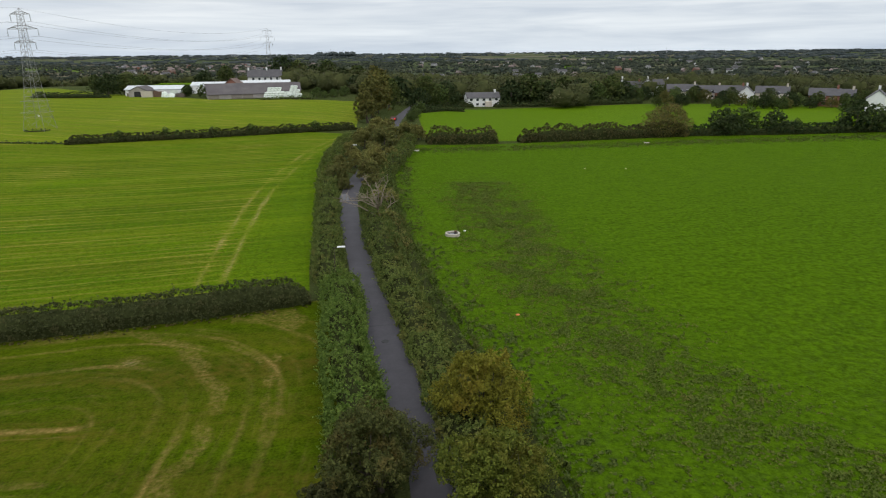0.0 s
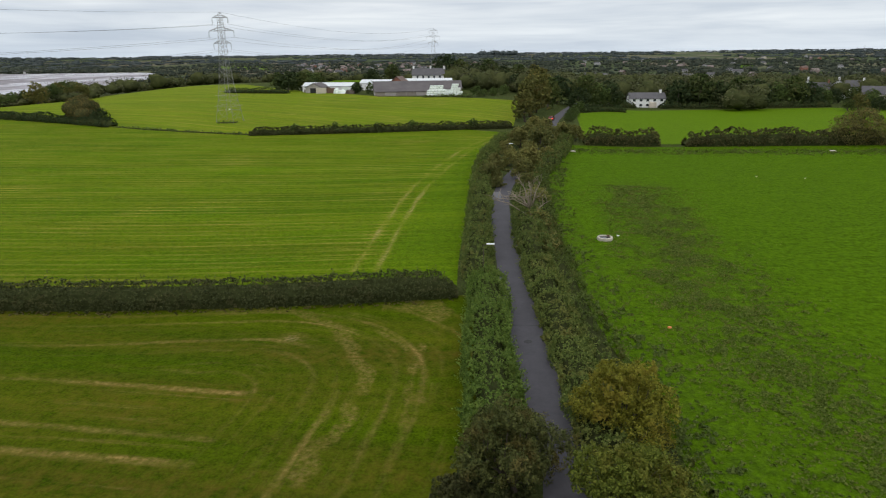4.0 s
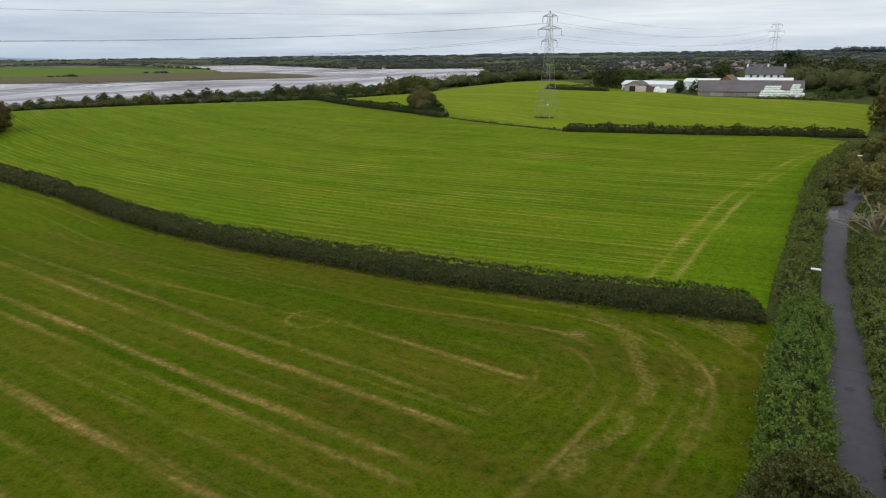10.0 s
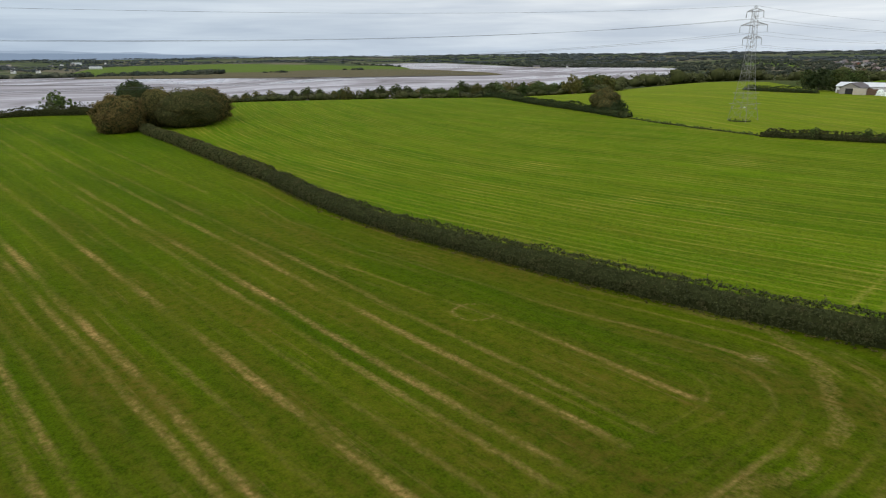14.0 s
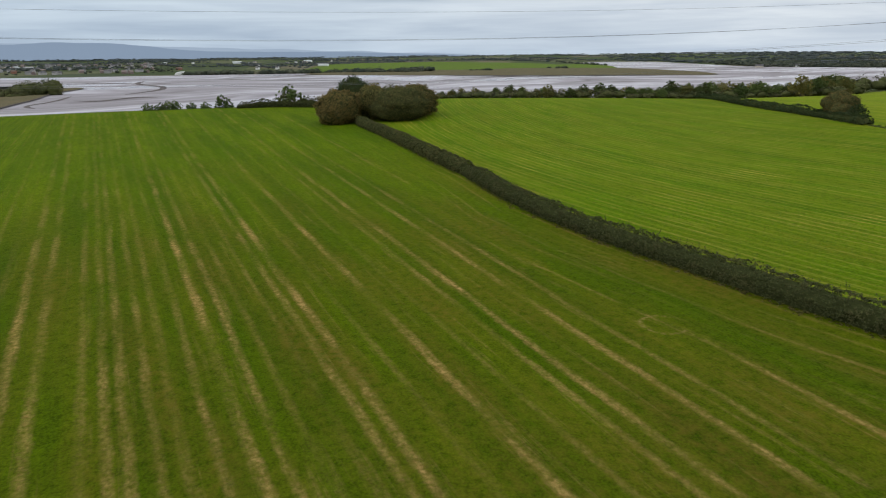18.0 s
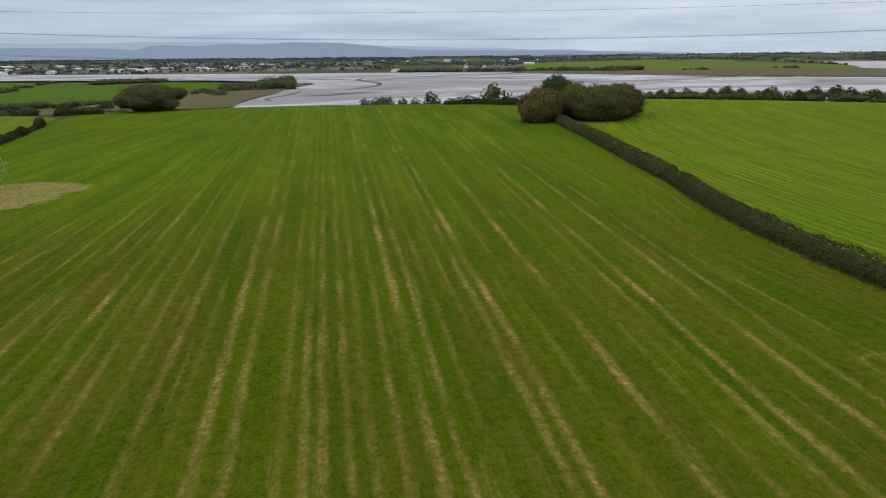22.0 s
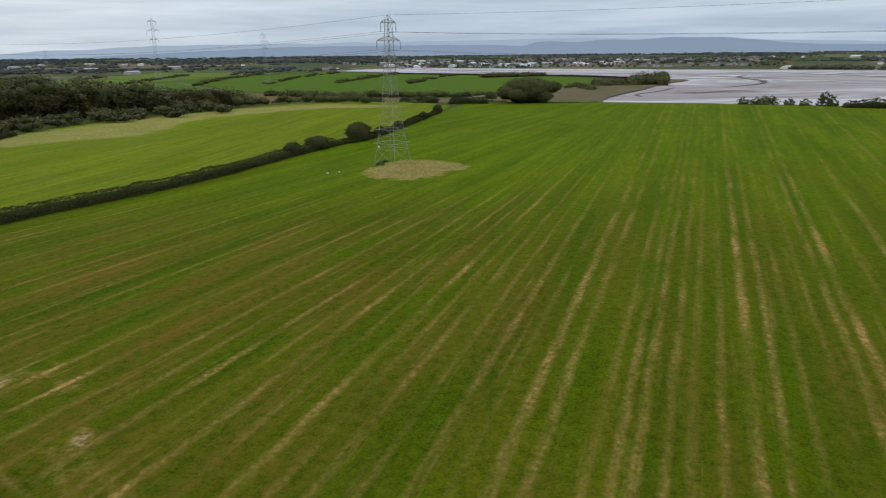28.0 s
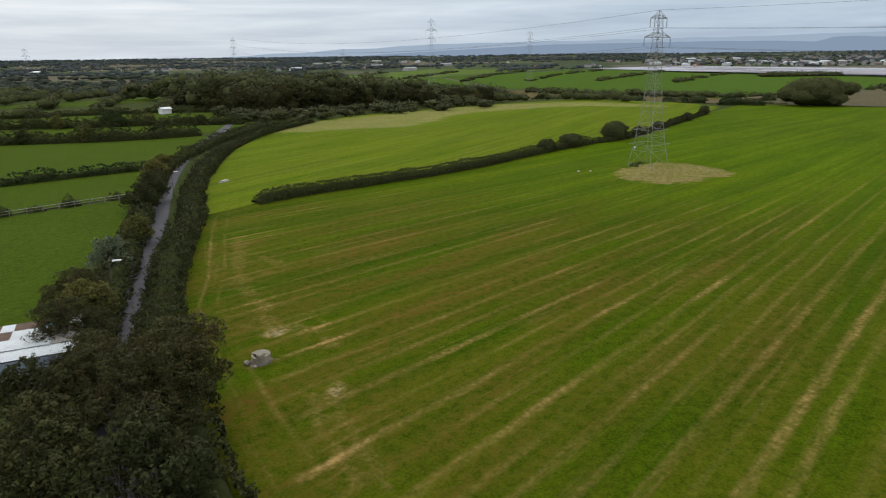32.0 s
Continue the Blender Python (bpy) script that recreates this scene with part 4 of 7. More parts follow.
patch("marsh_bank", closed([(-338, -88), (-338, -50), (-420, -55), (-520, -72), (-640, -62), (-640, -150), (-480, -130)]), M_MARSH, 0.3, 12.0, label="dull green marsh bank below the brow")
M_MUDDARK = plain("dark_mud_bank", (0.080, 0.069, 0.062), (0.150, 0.130, 0.120), 0.05, 0.95, 0, 0)
M_MUDDARK.node_tree.nodes["Principled BSDF"].inputs["Specular IOR Level"].default_value = 0.05
for i, (a0, a1, r0, bow, wide) in enumerate([(57, 80, 1395, 40, 34), (62, 77, 1290, -30, 14), (47, 63, 1180, 50, 22), (86, 92, 640, 20, 7), (84, 93, 1050, -40, 12)]):
    rim = [(a0 + (a1 - a0) * k / 14, r0 + bow * math.sin(k * 0.45)) for k in range(15)]
    patch("mud_bank", closed([polar(a, r - wide * math.sin(math.pi * k / 14) - 1) for k, (a, r) in enumerate(rim)] + [polar(a, r + wide * 0.6 * math.sin(math.pi * k / 14) + 1) for k, (a, r) in reversed(list(enumerate(rim)))], 1), M_MUDDARK, 0.0, 20.0, flat=-9.05 + 0.02 * i,
          label="dark bank of mud in the estuary")


def ribbon(name, line, width, mat, lift, label, wob=0.07, step=1.0, kind="structure"):
    n = int(length(line) / step)
    vs, fs = [], []
    for i in range(n + 1):
        x, y, dx, dy = along(line, min(length(line) - 0.01, i * step))
        w = width / 2
        for k in range(-2, 3):
            e = w * k / 2 + (wob * noise.noise((x * 0.3, y * 0.3, k)) if abs(k) == 2 else 0)
            px, py = x + dy * e, y - dx * e
            vs.append((px, py, H(px, py) + lift + 0.05 * (1 - (k / 2) ** 2)))
        if i:
            o = 5 * i
            fs += [(o - 5 + k, o - 4 + k, o + k + 1, o + k) for k in range(4)]
    return tagged(part(name, mesh_of(name, vs, fs, True), mat), label, kind=kind)


def flat_strip(name, line, width, z, mat, label):
    """A flat strip of uneven width along a line."""
    line = smooth_line(line)
    vs = []
    for k, (x, y) in enumerate(line):
        ax, ay = line[max(0, k - 1)]
        bx, by = line[min(len(line) - 1, k + 1)]
        d = math.hypot(bx - ax, by - ay)
        w = width * (0.6 + 0.5 * abs(noise.noise((x * 0.03, y * 0.03, 4)))) * min(1.0, 0.15 + k * 0.2, 0.15 + (len(line) - 1 - k) * 0.2)
        vs += [(x + (by - ay) / d * w, y - (bx - ax) / d * w, z), (x - (by - ay) / d * w, y + (bx - ax) / d * w, z)]
    return tagged(part(name, mesh_of(name, vs, [(2 * k, 2 * k + 1, 2 * k + 3, 2 * k + 2) for k in range(len(line) - 1)]), mat), label, kind="structure")


flat_strip("mud_bank", [(-470, -64), (-520, -71), (-602, -62), (-668, -52), (-781, -45), (-860, -25), (-905, -15)], 1.3, -8.42, M_MUDDARK, "dark muddy rim of the marsh")
flat_strip("mud_bank", [(-552, -44), (-575, -52), (-598, -50), (-622, -40), (-665, -32), (-720, -26)], 2.6, -9.06, M_MUDDARK, "dark bar of mud off the marsh")
flat_strip("mud_bank", [polar(62, 1060), polar(57, 1085), polar(52, 1110), polar(48, 1120), polar(44, 1135), polar(41.4, 1130)], 13.0, -8.5, M_MUDDARK, "dark muddy rim of the salt marsh")
flat_strip("mud_bank", [(-1290, 60), (-1214, 137), (-1120, 190), (-1036, 235), (-947, 300), (-880, 390)], 9.0, -9.0, M_MUDDARK, "dark creek across the mud flats")
flat_strip("mud_bank", [(-720, 20), (-800, 60), (-900, 70), (-1010, 40), (-1130, 60)], 6.0, -9.02, M_MUDDARK, "dark creek across the mud flats")
ribbon("verge", LANE, 5.2, M_GROUND, 0.10, "grassy verge beside the lane")
ribbon("road_lane", LANE, 3.0, M_ASPHALT, 0.16, "narrow worn grey asphalt lane")

# ---------------------------------------------------------------- plants
def rnd(seed):
    return np.random.default_rng(seed)


def unit(v):
    return v / np.maximum(1e-9, np.linalg.norm(v, axis=1, keepdims=True))


def ball(n):
    """A ball of 6 n n loose quads."""
    g, out = np.linspace(-1, 1, n + 1), []
    for ax in range(3):
        for sg in (-1, 1):
            for i in range(n):
                for j in range(n):
                    ring = [(i, j), (i + 1, j), (i + 1, j + 1), (i, j + 1)]
                    for u, v in (ring[::-1] if (sg < 0) != (ax == 1) else ring):
                        q = [g[u], g[v]]
                        q.insert(ax, sg)
                        out.append(q)
    return unit(np.array(out))


BALLS = {1: ball(1), 2: ball(2), 3: ball(3), 9: ball(9)}


def sprays(name, pts, nrm, size, rng, flat=0.75, long=1.6):
    """Many small leaf sprays: pointed folded blades that face outwards, unevenly."""
    n = len(pts)
    nn = unit(nrm + flat * rng.normal(size=(n, 3)))
    t = unit(np.cross(nn, rng.normal(size=(n, 3))))
    b = np.cross(nn, t)
    s = (size * rng.uniform(0.55, 1.35, n))[:, None]
    tip = pts + t * s * long * 0.5 - nn * s * 0.10
    tail = pts - t * s * long * 0.5 - nn * s * 0.10
    l = pts + b * s * 0.45 + nn * s * 0.12
    r = pts - b * s * 0.45 + nn * s * 0.12
    side = np.sign((nn * nrm).sum(1, keepdims=True))
    return fast_quads(name, np.stack([tail, r, tip, l], 1).reshape(-1, 3), n, unit(unit(nrm) + 0.55 * nn * side))


def tube(path, radii, sides=6):
    """A tapered limb along a path."""
    vs, fs = [], []
    path = [Vector(p) for p in path]
    for i, p in enumerate(path):
        d = (path[min(i + 1, len(path) - 1)] - path[max(i - 1, 0)]).normalized()
        u = d.cross(Vector((0.3, 0.9, 0.1))).normalized()
        w = d.cross(u)
        for k in range(sides):
            a = 2 * math.pi * k / sides
            vs.append(p + (u * math.cos(a) + w * math.sin(a)) * radii[i])
        if i:
            o = i * sides
            fs += [(o - sides + k, o - sides + (k + 1) % sides, o + (k + 1) % sides, o + k) for k in range(sides)]
    fs += [tuple(range(sides))[::-1], tuple(range(len(vs) - sides, len(vs)))]
    return vs, fs


def tree_meshes(seed, h, spread, n_leaf, leaf, trunk_h=0.28, lobes_n=11, squat=0.75, bare=0.0):
    """Trunk, limbs and crown of one tree with its foot at the origin."""
    rng = rnd(seed)
    top = h * trunk_h
    lean = rng.normal(size=2) * 0.04 * h
    path = [(0, 0, -0.3), (lean[0] * 0.3, lean[1] * 0.3, top * 0.5), (lean[0], lean[1], top), (lean[0] * 1.3, lean[1] * 1.3, h * 0.62)]
    tr = 0.035 * h
    trunk = mesh_of("trunk", *tube(path, [tr * 1.5, tr, tr * 0.8, tr * 0.3], 8), True)
    lobes, limbs = [], []
    for i in range(lobes_n):
        a = 2.399 * i + rng.uniform(-0.4, 0.4)
        k = (i + 0.5) / lobes_n
        rr = spread * ((0.62 if lobes_n < 15 else 0.72) * math.sqrt(1 - (2 * k - 0.75) ** 2 * 0.6)) * (rng.uniform(0.7, 1.05) if lobes_n < 15 else rng.uniform(0.35, 1.18)) * (1 - 0.45 * k)
        c = np.array([lean[0] + rr * math.cos(a), lean[1] + rr * math.sin(a), top + (h - top) * ((0.18 + 0.68 * k) if trunk_h > 0.09 else (0.10 + 0.76 * k))])
        rad = spread * (rng.uniform(0.30, 0.46) if lobes_n < 15 else rng.uniform(0.16, 0.37)) * (1 - 0.25 * k)
        lobes.append((c, np.array([rad, rad, rad * squat * rng.uniform(0.8, 1.1)])))
        s = np.array([lean[0], lean[1], top * rng.uniform(0.75, 1.3)])
        m = s + (c - s) * [0.62, 0.62, 0.42] + rng.normal(size=3) * 0.06 * h
        limbs.append(mesh_of("limb", *tube([s, m, c], [tr * 0.34, tr * 0.20, tr * 0.05], 5), True))
    pts, nrm = [], []
    w = np.array([l[1][0] ** 2 for l in lobes])
    per = 22 if n_leaf > 15500 else 8
    for (c, rad), cnt in zip(lobes, (n_leaf / per * w / w.sum()).astype(int)):
        d = unit(rng.normal(size=(cnt, 3)) + [0, 0, 0.35])
        bumpy = np.array([0.30 * noise.noise(tuple(2.4 * q + c)) + 0.14 * noise.noise(tuple(6.0 * q - c)) for q in d])
        p = c + d * rad * (np.where(rng.uniform(size=cnt) < 0.25, rng.uniform(0.3, 0.75, cnt), rng.uniform(0.76, 1.02, cnt)) + bumpy)[:, None]
        keep = np.ones(cnt, bool)
        for c2, r2 in lobes:
            if c2 is not c:
                keep &= (((p - c2) / r2) ** 2).sum(1) > 0.45
        p, d = p[keep], d[keep]
        rc = rad[0] * rng.uniform(0.13, 0.26, len(p))
        off = unit(rng.normal(size=(len(p), per, 3)).reshape(-1, 3) + np.repeat(d, per, 0) * 0.8)
        q = np.repeat(p, per, 0) + off * (np.repeat(rc, per) * rng.uniform(0.5, 1.1, len(off)))[:, None]
        pts.append(q)
        nrm.append(off + 0.5 * np.repeat(d, per, 0))
    pts, nrm = np.concatenate(pts), np.concatenate(nrm)
    if bare:
        gap = np.array([noise.noise(tuple(0.9 * q)) for q in pts]) > bare
        pts, nrm = pts[gap], nrm[gap]
    crown = sprays("crown", pts, unit(nrm) + [0, 0, 0.3], leaf, rng)
    return trunk, limbs, crown


TREES = {}


def tree(x, y, kind, label, scale=1.0, rz=0.0, group="", name="tree", z=None, category="tree"):
    """Plants one tree; trees of a kind share their meshes."""
    args, mat = KINDS[kind]
    if kind not in TREES:
        tk, lb, cr = tree_meshes(*args)
        cr.materials.append(mat)
        tk.materials.append(M_BARK)
        for l in lb:
            l.materials.append(M_LIMB if kind.startswith("oak") else M_BARK)
        TREES[kind] = (tk, lb, cr)
    tk, lb, cr = TREES[kind]
    t = thing(name, x, y, label, category, z=z, rz=rz, group=group, scale=scale)
    part("trunk", tk, M_BARK, t)
    for l in lb[: (9 if kind == "oak" else len(lb) if math.hypot(x, y) < 130 else 3)]:
        part("limb", l, M_BARK, t)
    part("crown", cr, mat, t)
    return t


# kind: seed, height, spread, sprays, spray size, trunk share, lobes, squat, gaps
KINDS = {
    "gold": ((11, 6.0, 4.6, 46000, 0.10, 0.16, 24, 0.72, -0.22), L_GOLD),
    "brown_near": ((12, 6.8, 4.8, 50000, 0.10, 0.10, 26, 0.8, -0.22), L_NEAR),
    "brown": ((16, 7.0, 4.8, 14000, 0.20, 0.10, 22, 0.95), L_BROWN),
    "green": ((13, 5.8, 5.0, 46000, 0.10, 0.10, 24, 0.72, -0.22), L_YELLOW),
    "oak": ((14, 9.0, 7.6, 52000, 0.13, 0.16, 26, 0.52, -0.16), L_SPARSE),
    "dark_near": ((15, 8.0, 6.0, 26000, 0.16, 0.10, 24, 0.8, -0.25), L_LANEDARK),
    "lane_round": ((17, 5.6, 4.6, 6000, 0.26, 0.06, 18, 0.8), L_LANE),
    "mid_a": ((21, 10.0, 6.2, 3400, 0.46, 0.12, 14, 0.85), L_OAK),
    "mid_b": ((22, 9.0, 6.6, 3400, 0.46, 0.08, 14, 0.8), L_DARK),
    "mid_c": ((23, 11.0, 5.6, 3400, 0.46, 0.12, 14, 1.0), L_BROWN),
    "mid_d": ((24, 8.0, 6.0, 3000, 0.44, 0.06, 13, 0.8), L_HEDGE),
    "bank_a": ((31, 10.0, 6.4, 3400, 0.44, 0.12, 12, 0.85), L_OAK),
    "bank_b": ((32, 9.0, 6.6, 3400, 0.44, 0.08, 13, 0.8), L_BROWN),
    "bank_c": ((33, 8.0, 6.0, 3200, 0.42, 0.08, 12, 0.9), L_HEDGE),
    "shrub": ((25, 3.6, 3.2, 1800, 0.24, 0.04, 9, 0.9), L_HEDGE),
    "shrub_brown": ((26, 3.4, 3.4, 2400, 0.20, 0.04, 12, 0.8), L_LANE),
    "round": ((27, 11.0, 21.0, 22000, 0.42, 0.04, 14, 0.55), L_DOME),
    "dome": ((28, 12.0, 13.5, 15000, 0.36, 0.02, 14, 0.85), L_DOME),
    "dome_brown": ((29, 11.0, 10.5, 13000, 0.34, 0.03, 13, 0.95), L_DOME),
    "wood_a": ((34, 12.0, 7.6, 5200, 0.42, 0.10, 20, 0.9), L_LANEDARK),
    "wood_b": ((35, 11.0, 8.2, 5200, 0.42, 0.08, 22, 0.8), L_SPARSE),
    "wood_c": ((36, 10.0, 6.4, 4200, 0.42, 0.06, 18, 1.0), L_DOME),
    "silver": ((30, 6.5, 4.2, 8000, 0.18, 0.12, 16, 1.0), L_SILVER),
}


def dome_tree(x, y, w, d, h, label, mat, seed, n, size, group="", lobes=3, category="tree", spread=0.22, small=(0.62, 0.8)):
    """A dense rounded tree: one to four leafy mounds, with leaves down to the ground."""
    rng = rnd(seed)
    t = thing("tree", x, y, label, category, group=group)
    part("trunk", mesh_of("trunk", *tube([(0, 0, -0.3), (0.1, 0, h * 0.3), (0, 0.1, h * 0.6)], [0.5, 0.4, 0.15], 8), True), M_BARK, t)
    P, N = [], []
    for i in range(lobes):
        k = (1.0 if spread < 0.3 else 0.8) if i == 0 else rng.uniform(*small)
        c = np.array([0, 0, 0.46 * h]) if i == 0 else np.array([w * rng.uniform(-spread, spread), d * rng.uniform(-spread, spread), 0.46 * h * (k if spread < 0.3 else rng.uniform(0.5, 1.35))])
        axes = np.array([w / 2, d / 2, 0.56 * h]) * k

        def lump(q):
            return np.array([1 + 0.20 * noise.noise(tuple(1.9 * v + 3 * i + seed)) + 0.19 * noise.noise(tuple(4.2 * v - seed)) + 0.09 * noise.noise(tuple(9.0 * v + seed)) for v in q])[:, None]
        q = BALLS[9]
        core = c + q * axes * lump(q) * 0.95
        core[:, 2] = np.maximum(core[:, 2], -0.3)
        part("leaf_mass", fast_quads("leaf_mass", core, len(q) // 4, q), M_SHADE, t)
        q = unit(rng.normal(size=(int(n * k * k), 3)) + [0, 0, 0.2])
        p = c + q * axes * lump(q) * rng.uniform(0.93, 1.07, len(q))[:, None]
        ok = p[:, 2] > 0.1
        P.append(p[ok])
        N.append(q[ok])
    part("crown", sprays("crown", np.concatenate(P), np.concatenate(N), size, rng, 0.5, 1.2), mat, t)
    return t


def hedge(name, line, width, height, label, mat, leaf=0.28, density=26.0, ragged=0.25, seed=1, z_off=0.0, shoots=0.0, category="hedge"):
    """A hedge along a line: an inner mass of twigs, coloured dark for the shade inside, and a coat of leaf sprays."""
    rng = rnd(seed)
    line = smooth_line(line)
    L = length(line)
    x0, y0 = line[0]
    base = thing(name, x0, y0, label, category)
    z0 = base.location.z
    # size along the hedge, uneven
    def size(s):
        a = 1 + ragged * (1.3 * noise.noise((s * 0.11, seed * 7.3, 0)) + 0.7 * noise.noise((s * 0.45, seed * 3.1, 5)))
        end = min(1.0, 0.35 + s / 3.0, 0.35 + (L - s) / 3.0)
        return a * end
    step, vs, fs = 1.2, [], []
    n = max(2, int(L / step))
    K = 9
    for i in range(n + 1):
        x, y, dx, dy = along(line, min(L - 0.01, L * i / n))
        a = size(L * i / n)
        for k in range(K):
            th = math.pi * k / (K - 1)
            w = (0.42 if ragged < 0.12 else 0.40 if ragged < 0.3 else 0.37) * width * math.cos(th) * (0.9 + 0.2 * noise.noise((x, y, k)))
            hh = (0.86 if ragged < 0.12 else 0.81 if ragged < 0.3 else 0.74) * height * a * (math.sin(th) ** 0.6 if 0 < k < K - 1 else 0) - 0.1
            px, py = x + dy * w, y - dx * w
            vs.append((px - x0, py - y0, H(px, py) - z0 + z_off + hh))
        if i:
            o = i * K
            fs += [(o - K + k, o - K + k + 1, o + k + 1, o + k) for k in range(K - 1)]
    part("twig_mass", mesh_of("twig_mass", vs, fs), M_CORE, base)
    leaf, density = (leaf * 0.78, density * 1.15) if leaf > 0.22 else (leaf, density)
    per = 9
    cnt = int(L * (width + 2 * height) * density * 0.5 / per)
    ss, th = rng.uniform(0, L, cnt), rng.uniform(0.0, math.pi, cnt)
    low = rng.uniform(size=cnt) < 0.3
    th[low] = np.where(rng.uniform(size=low.sum()) < 0.5, rng.uniform(0.0, 0.35, low.sum()), math.pi - rng.uniform(0.0, 0.35, low.sum()))
    mid, out = np.zeros((cnt, 3)), np.zeros((cnt, 3))
    for i in range(cnt):
        s = ss[i]
        x, y, dx, dy = along(line, s)
        a = size(s)
        lump = 1 + (0.08 + 0.6 * ragged) * noise.noise((x * 0.55, y * 0.55, th[i] * 1.4)) + 0.12 * noise.noise((x * 1.7, y * 1.7, th[i] * 3))
        c, sn = math.cos(th[i]), math.sin(th[i])
        w = 0.5 * width * c * lump * (0.75 + 0.25 * a)
        hh = height * a * lump * sn ** 0.55
        px, py = x + dy * w, y - dx * w
        mid[i] = (px - x0, py - y0, H(px, py) - z0 + z_off + hh)
        out[i] = (dy * c, -dx * c, sn * 0.9 + 0.2)
    rc = np.repeat((0.12 + 0.32 * leaf) * rng.uniform(0.5, 1.3 + ragged, cnt), per)
    off = unit(rng.normal(size=(cnt * per, 3)) + 0.7 * np.repeat(out, per, 0))
    pts = np.repeat(mid, per, 0) + off * (rc * rng.uniform(0.4, 1.1, cnt * per))[:, None]
    nrm = off + 0.5 * np.repeat(out, per, 0)
    if shoots:  # upright leafy shoots that stand out of the clipped top
        k, m = int(L * shoots), 9
        idx = rng.integers(0, cnt, k)
        foot, way = mid[idx], unit(out[idx] * 0.8 + [0, 0, 0.75] + 0.35 * rng.normal(size=(k, 3)))
        tall = rng.uniform(0.35, 0.95, k)
        u = np.tile(np.linspace(0.1, 1.0, m), k)
        stem = np.repeat(foot, m, 0) + np.repeat(way, m, 0) * (u * np.repeat(tall, m))[:, None]
        stem += rng.normal(size=stem.shape) * (0.09 * (1.15 - u))[:, None]
        pts, nrm = np.concatenate([pts, stem]), np.concatenate([nrm, np.repeat(way, m, 0) + 0.6 * rng.normal(size=stem.shape)])
    part("leaves", sprays("leaves", pts, nrm, leaf, rng), mat, base)
    return base


hedge("hedge", HEDGE1[:7], 3.6, 2.35, "dense trimmed dark green hawthorn hedge between two meadows", L_TRIMMED, 0.105, 210, 0.10, 1, shoots=5)
hedge("hedge", HEDGE1[6:], 4.0, 2.7, "dense trimmed dark hawthorn hedge climbing to the clump", L_TRIMMED, 0.17, 100, 0.09, 21)
hedge("hedge", [p for p in HEDGE2[:5]], 4.0, 2.4, "dark field hedge running over the brow of the meadow", L_DARK, 0.30, 46, 0.25, 2)
hedge("hedge", HEDGE2[6:], 3.2, 2.0, "uneven dark hedge below the farm meadow", L_LANEDARK, 0.20, 80, 0.28, 3)
hedge("hedge", [(-114, 195), (-93, 184.5), (-66, 180)], 1.6, 0.6, "low gappy hedge bank of weeds", L_HEDGE, 0.3, 14, 0.4, 4)
hedge("hedge", HEDGE3[:5] + [(-160, -93.5)], 2.9, 2.0, "trimmed dark brown-green hedge across the mown meadow", L_LANEDARK, 0.125, 150, 0.13, 5)
hedge("hedge", [(-160, -93.5)] + HEDGE3[5:], 2.4, 1.5, "low uneven end of a dark meadow hedge", L_LANEDARK, 0.2, 80, 0.35, 55)
hedge("hedge", [(5.5, 182), (1.5, 160), (-0.8, 135), (-1.0, 114), (-0.9, 92), (-1.0, 80), (-0.8, 68)], 3.2, 2.0, "overgrown mixed hedge beside the lane", L_MIXED, 0.15, 110, 0.40, 6, shoots=12)
hedge("hedge", [(0.3, 67), (0.3, 60), (0.2, 52), (0.4, 46), (0.7, 40), (0.5, 34)], 3.6, 2.5, "tall light green elder hedge beside the lane", L_BRIGHT, 0.115, 200, 0.30, 7, shoots=26)
hedge("hedge", [(0.5, 34), (-0.2, 26), (-3.4, 8), (-8.6, -14), (-15.6, -38), (-21.6, -55), (-28.2, -68), (-37.8, -84.2), (-45.2, -95.4), (-51.2, -108.2), (-58.6, -121.3), (-71.4, -140.3), (-89, -164.5), (-117, -191), (-151, -211)], 3.7, 2.1,
      "dark overgrown hedge between lane and meadow", L_LANEDARK, 0.16, 88, 0.5, 8, shoots=7)
hedge("hedge", [(7.6, 30), (7.4, 42), (7.0, 52), (6.6, 62), (6.0, 74)], 3.4, 1.9, "mixed hedge along the lane by the pasture", L_MIXED, 0.115, 190, 0.45, 9, shoots=14)
hedge("hedge", [(6.1, 72), (5.8, 88), (6.2, 106), (8.4, 122), (13.5, 142), (18.6, 162), (22.4, 186)], 3.4, 1.9, "mixed hedge along the lane by the pasture", L_MIXED, 0.16, 90, 0.5, 22, shoots=8)
hedge("bramble_bank", [(11.0, 22), (10.8, 34), (10.4, 43), (9.2, 54), (8.7, 68), (8.2, 86), (9.2, 116), (12.6, 152)], 3.4, 0.9, "low bramble thicket spilling into the pasture", L_BRAMBLE, 0.13, 120, 0.5, 10, shoots=8, category="thicket")
hedge("hedge", [(26, 177.5), (46, 178)], 5, 3.9, "dark bushy hedge at the end of the pasture", L_BROWNHEDGE, 0.36, 44, 0.3, 11)
hedge("hedge", [(52, 177), (70, 178), (87, 179), (104, 180)], 4.6, 3.7, "bushy dark hedge behind the pasture", L_BROWNHEDGE, 0.36, 44, 0.3, 12)
hedge("hedge", [(104, 180), (122, 178), (138, 176), (160, 176), (200, 172)], 4.0, 3.0, "hedge under tall trees behind the pasture", L_DARK, 0.36, 40, 0.3, 13)
hedge("hedge", [(-11, -46), (-15.5, -55), (-21.5, -66), (-28, -79), (-35, -92), (-43, -108), (-50, -121), (-60, -139), (-76, -161), (-108, -193), (-135, -212)], 3.4, 2.3, "tall dark hedge on the outer side of the lane", L_LANEDARK, 0.24, 50, 0.4, 14)
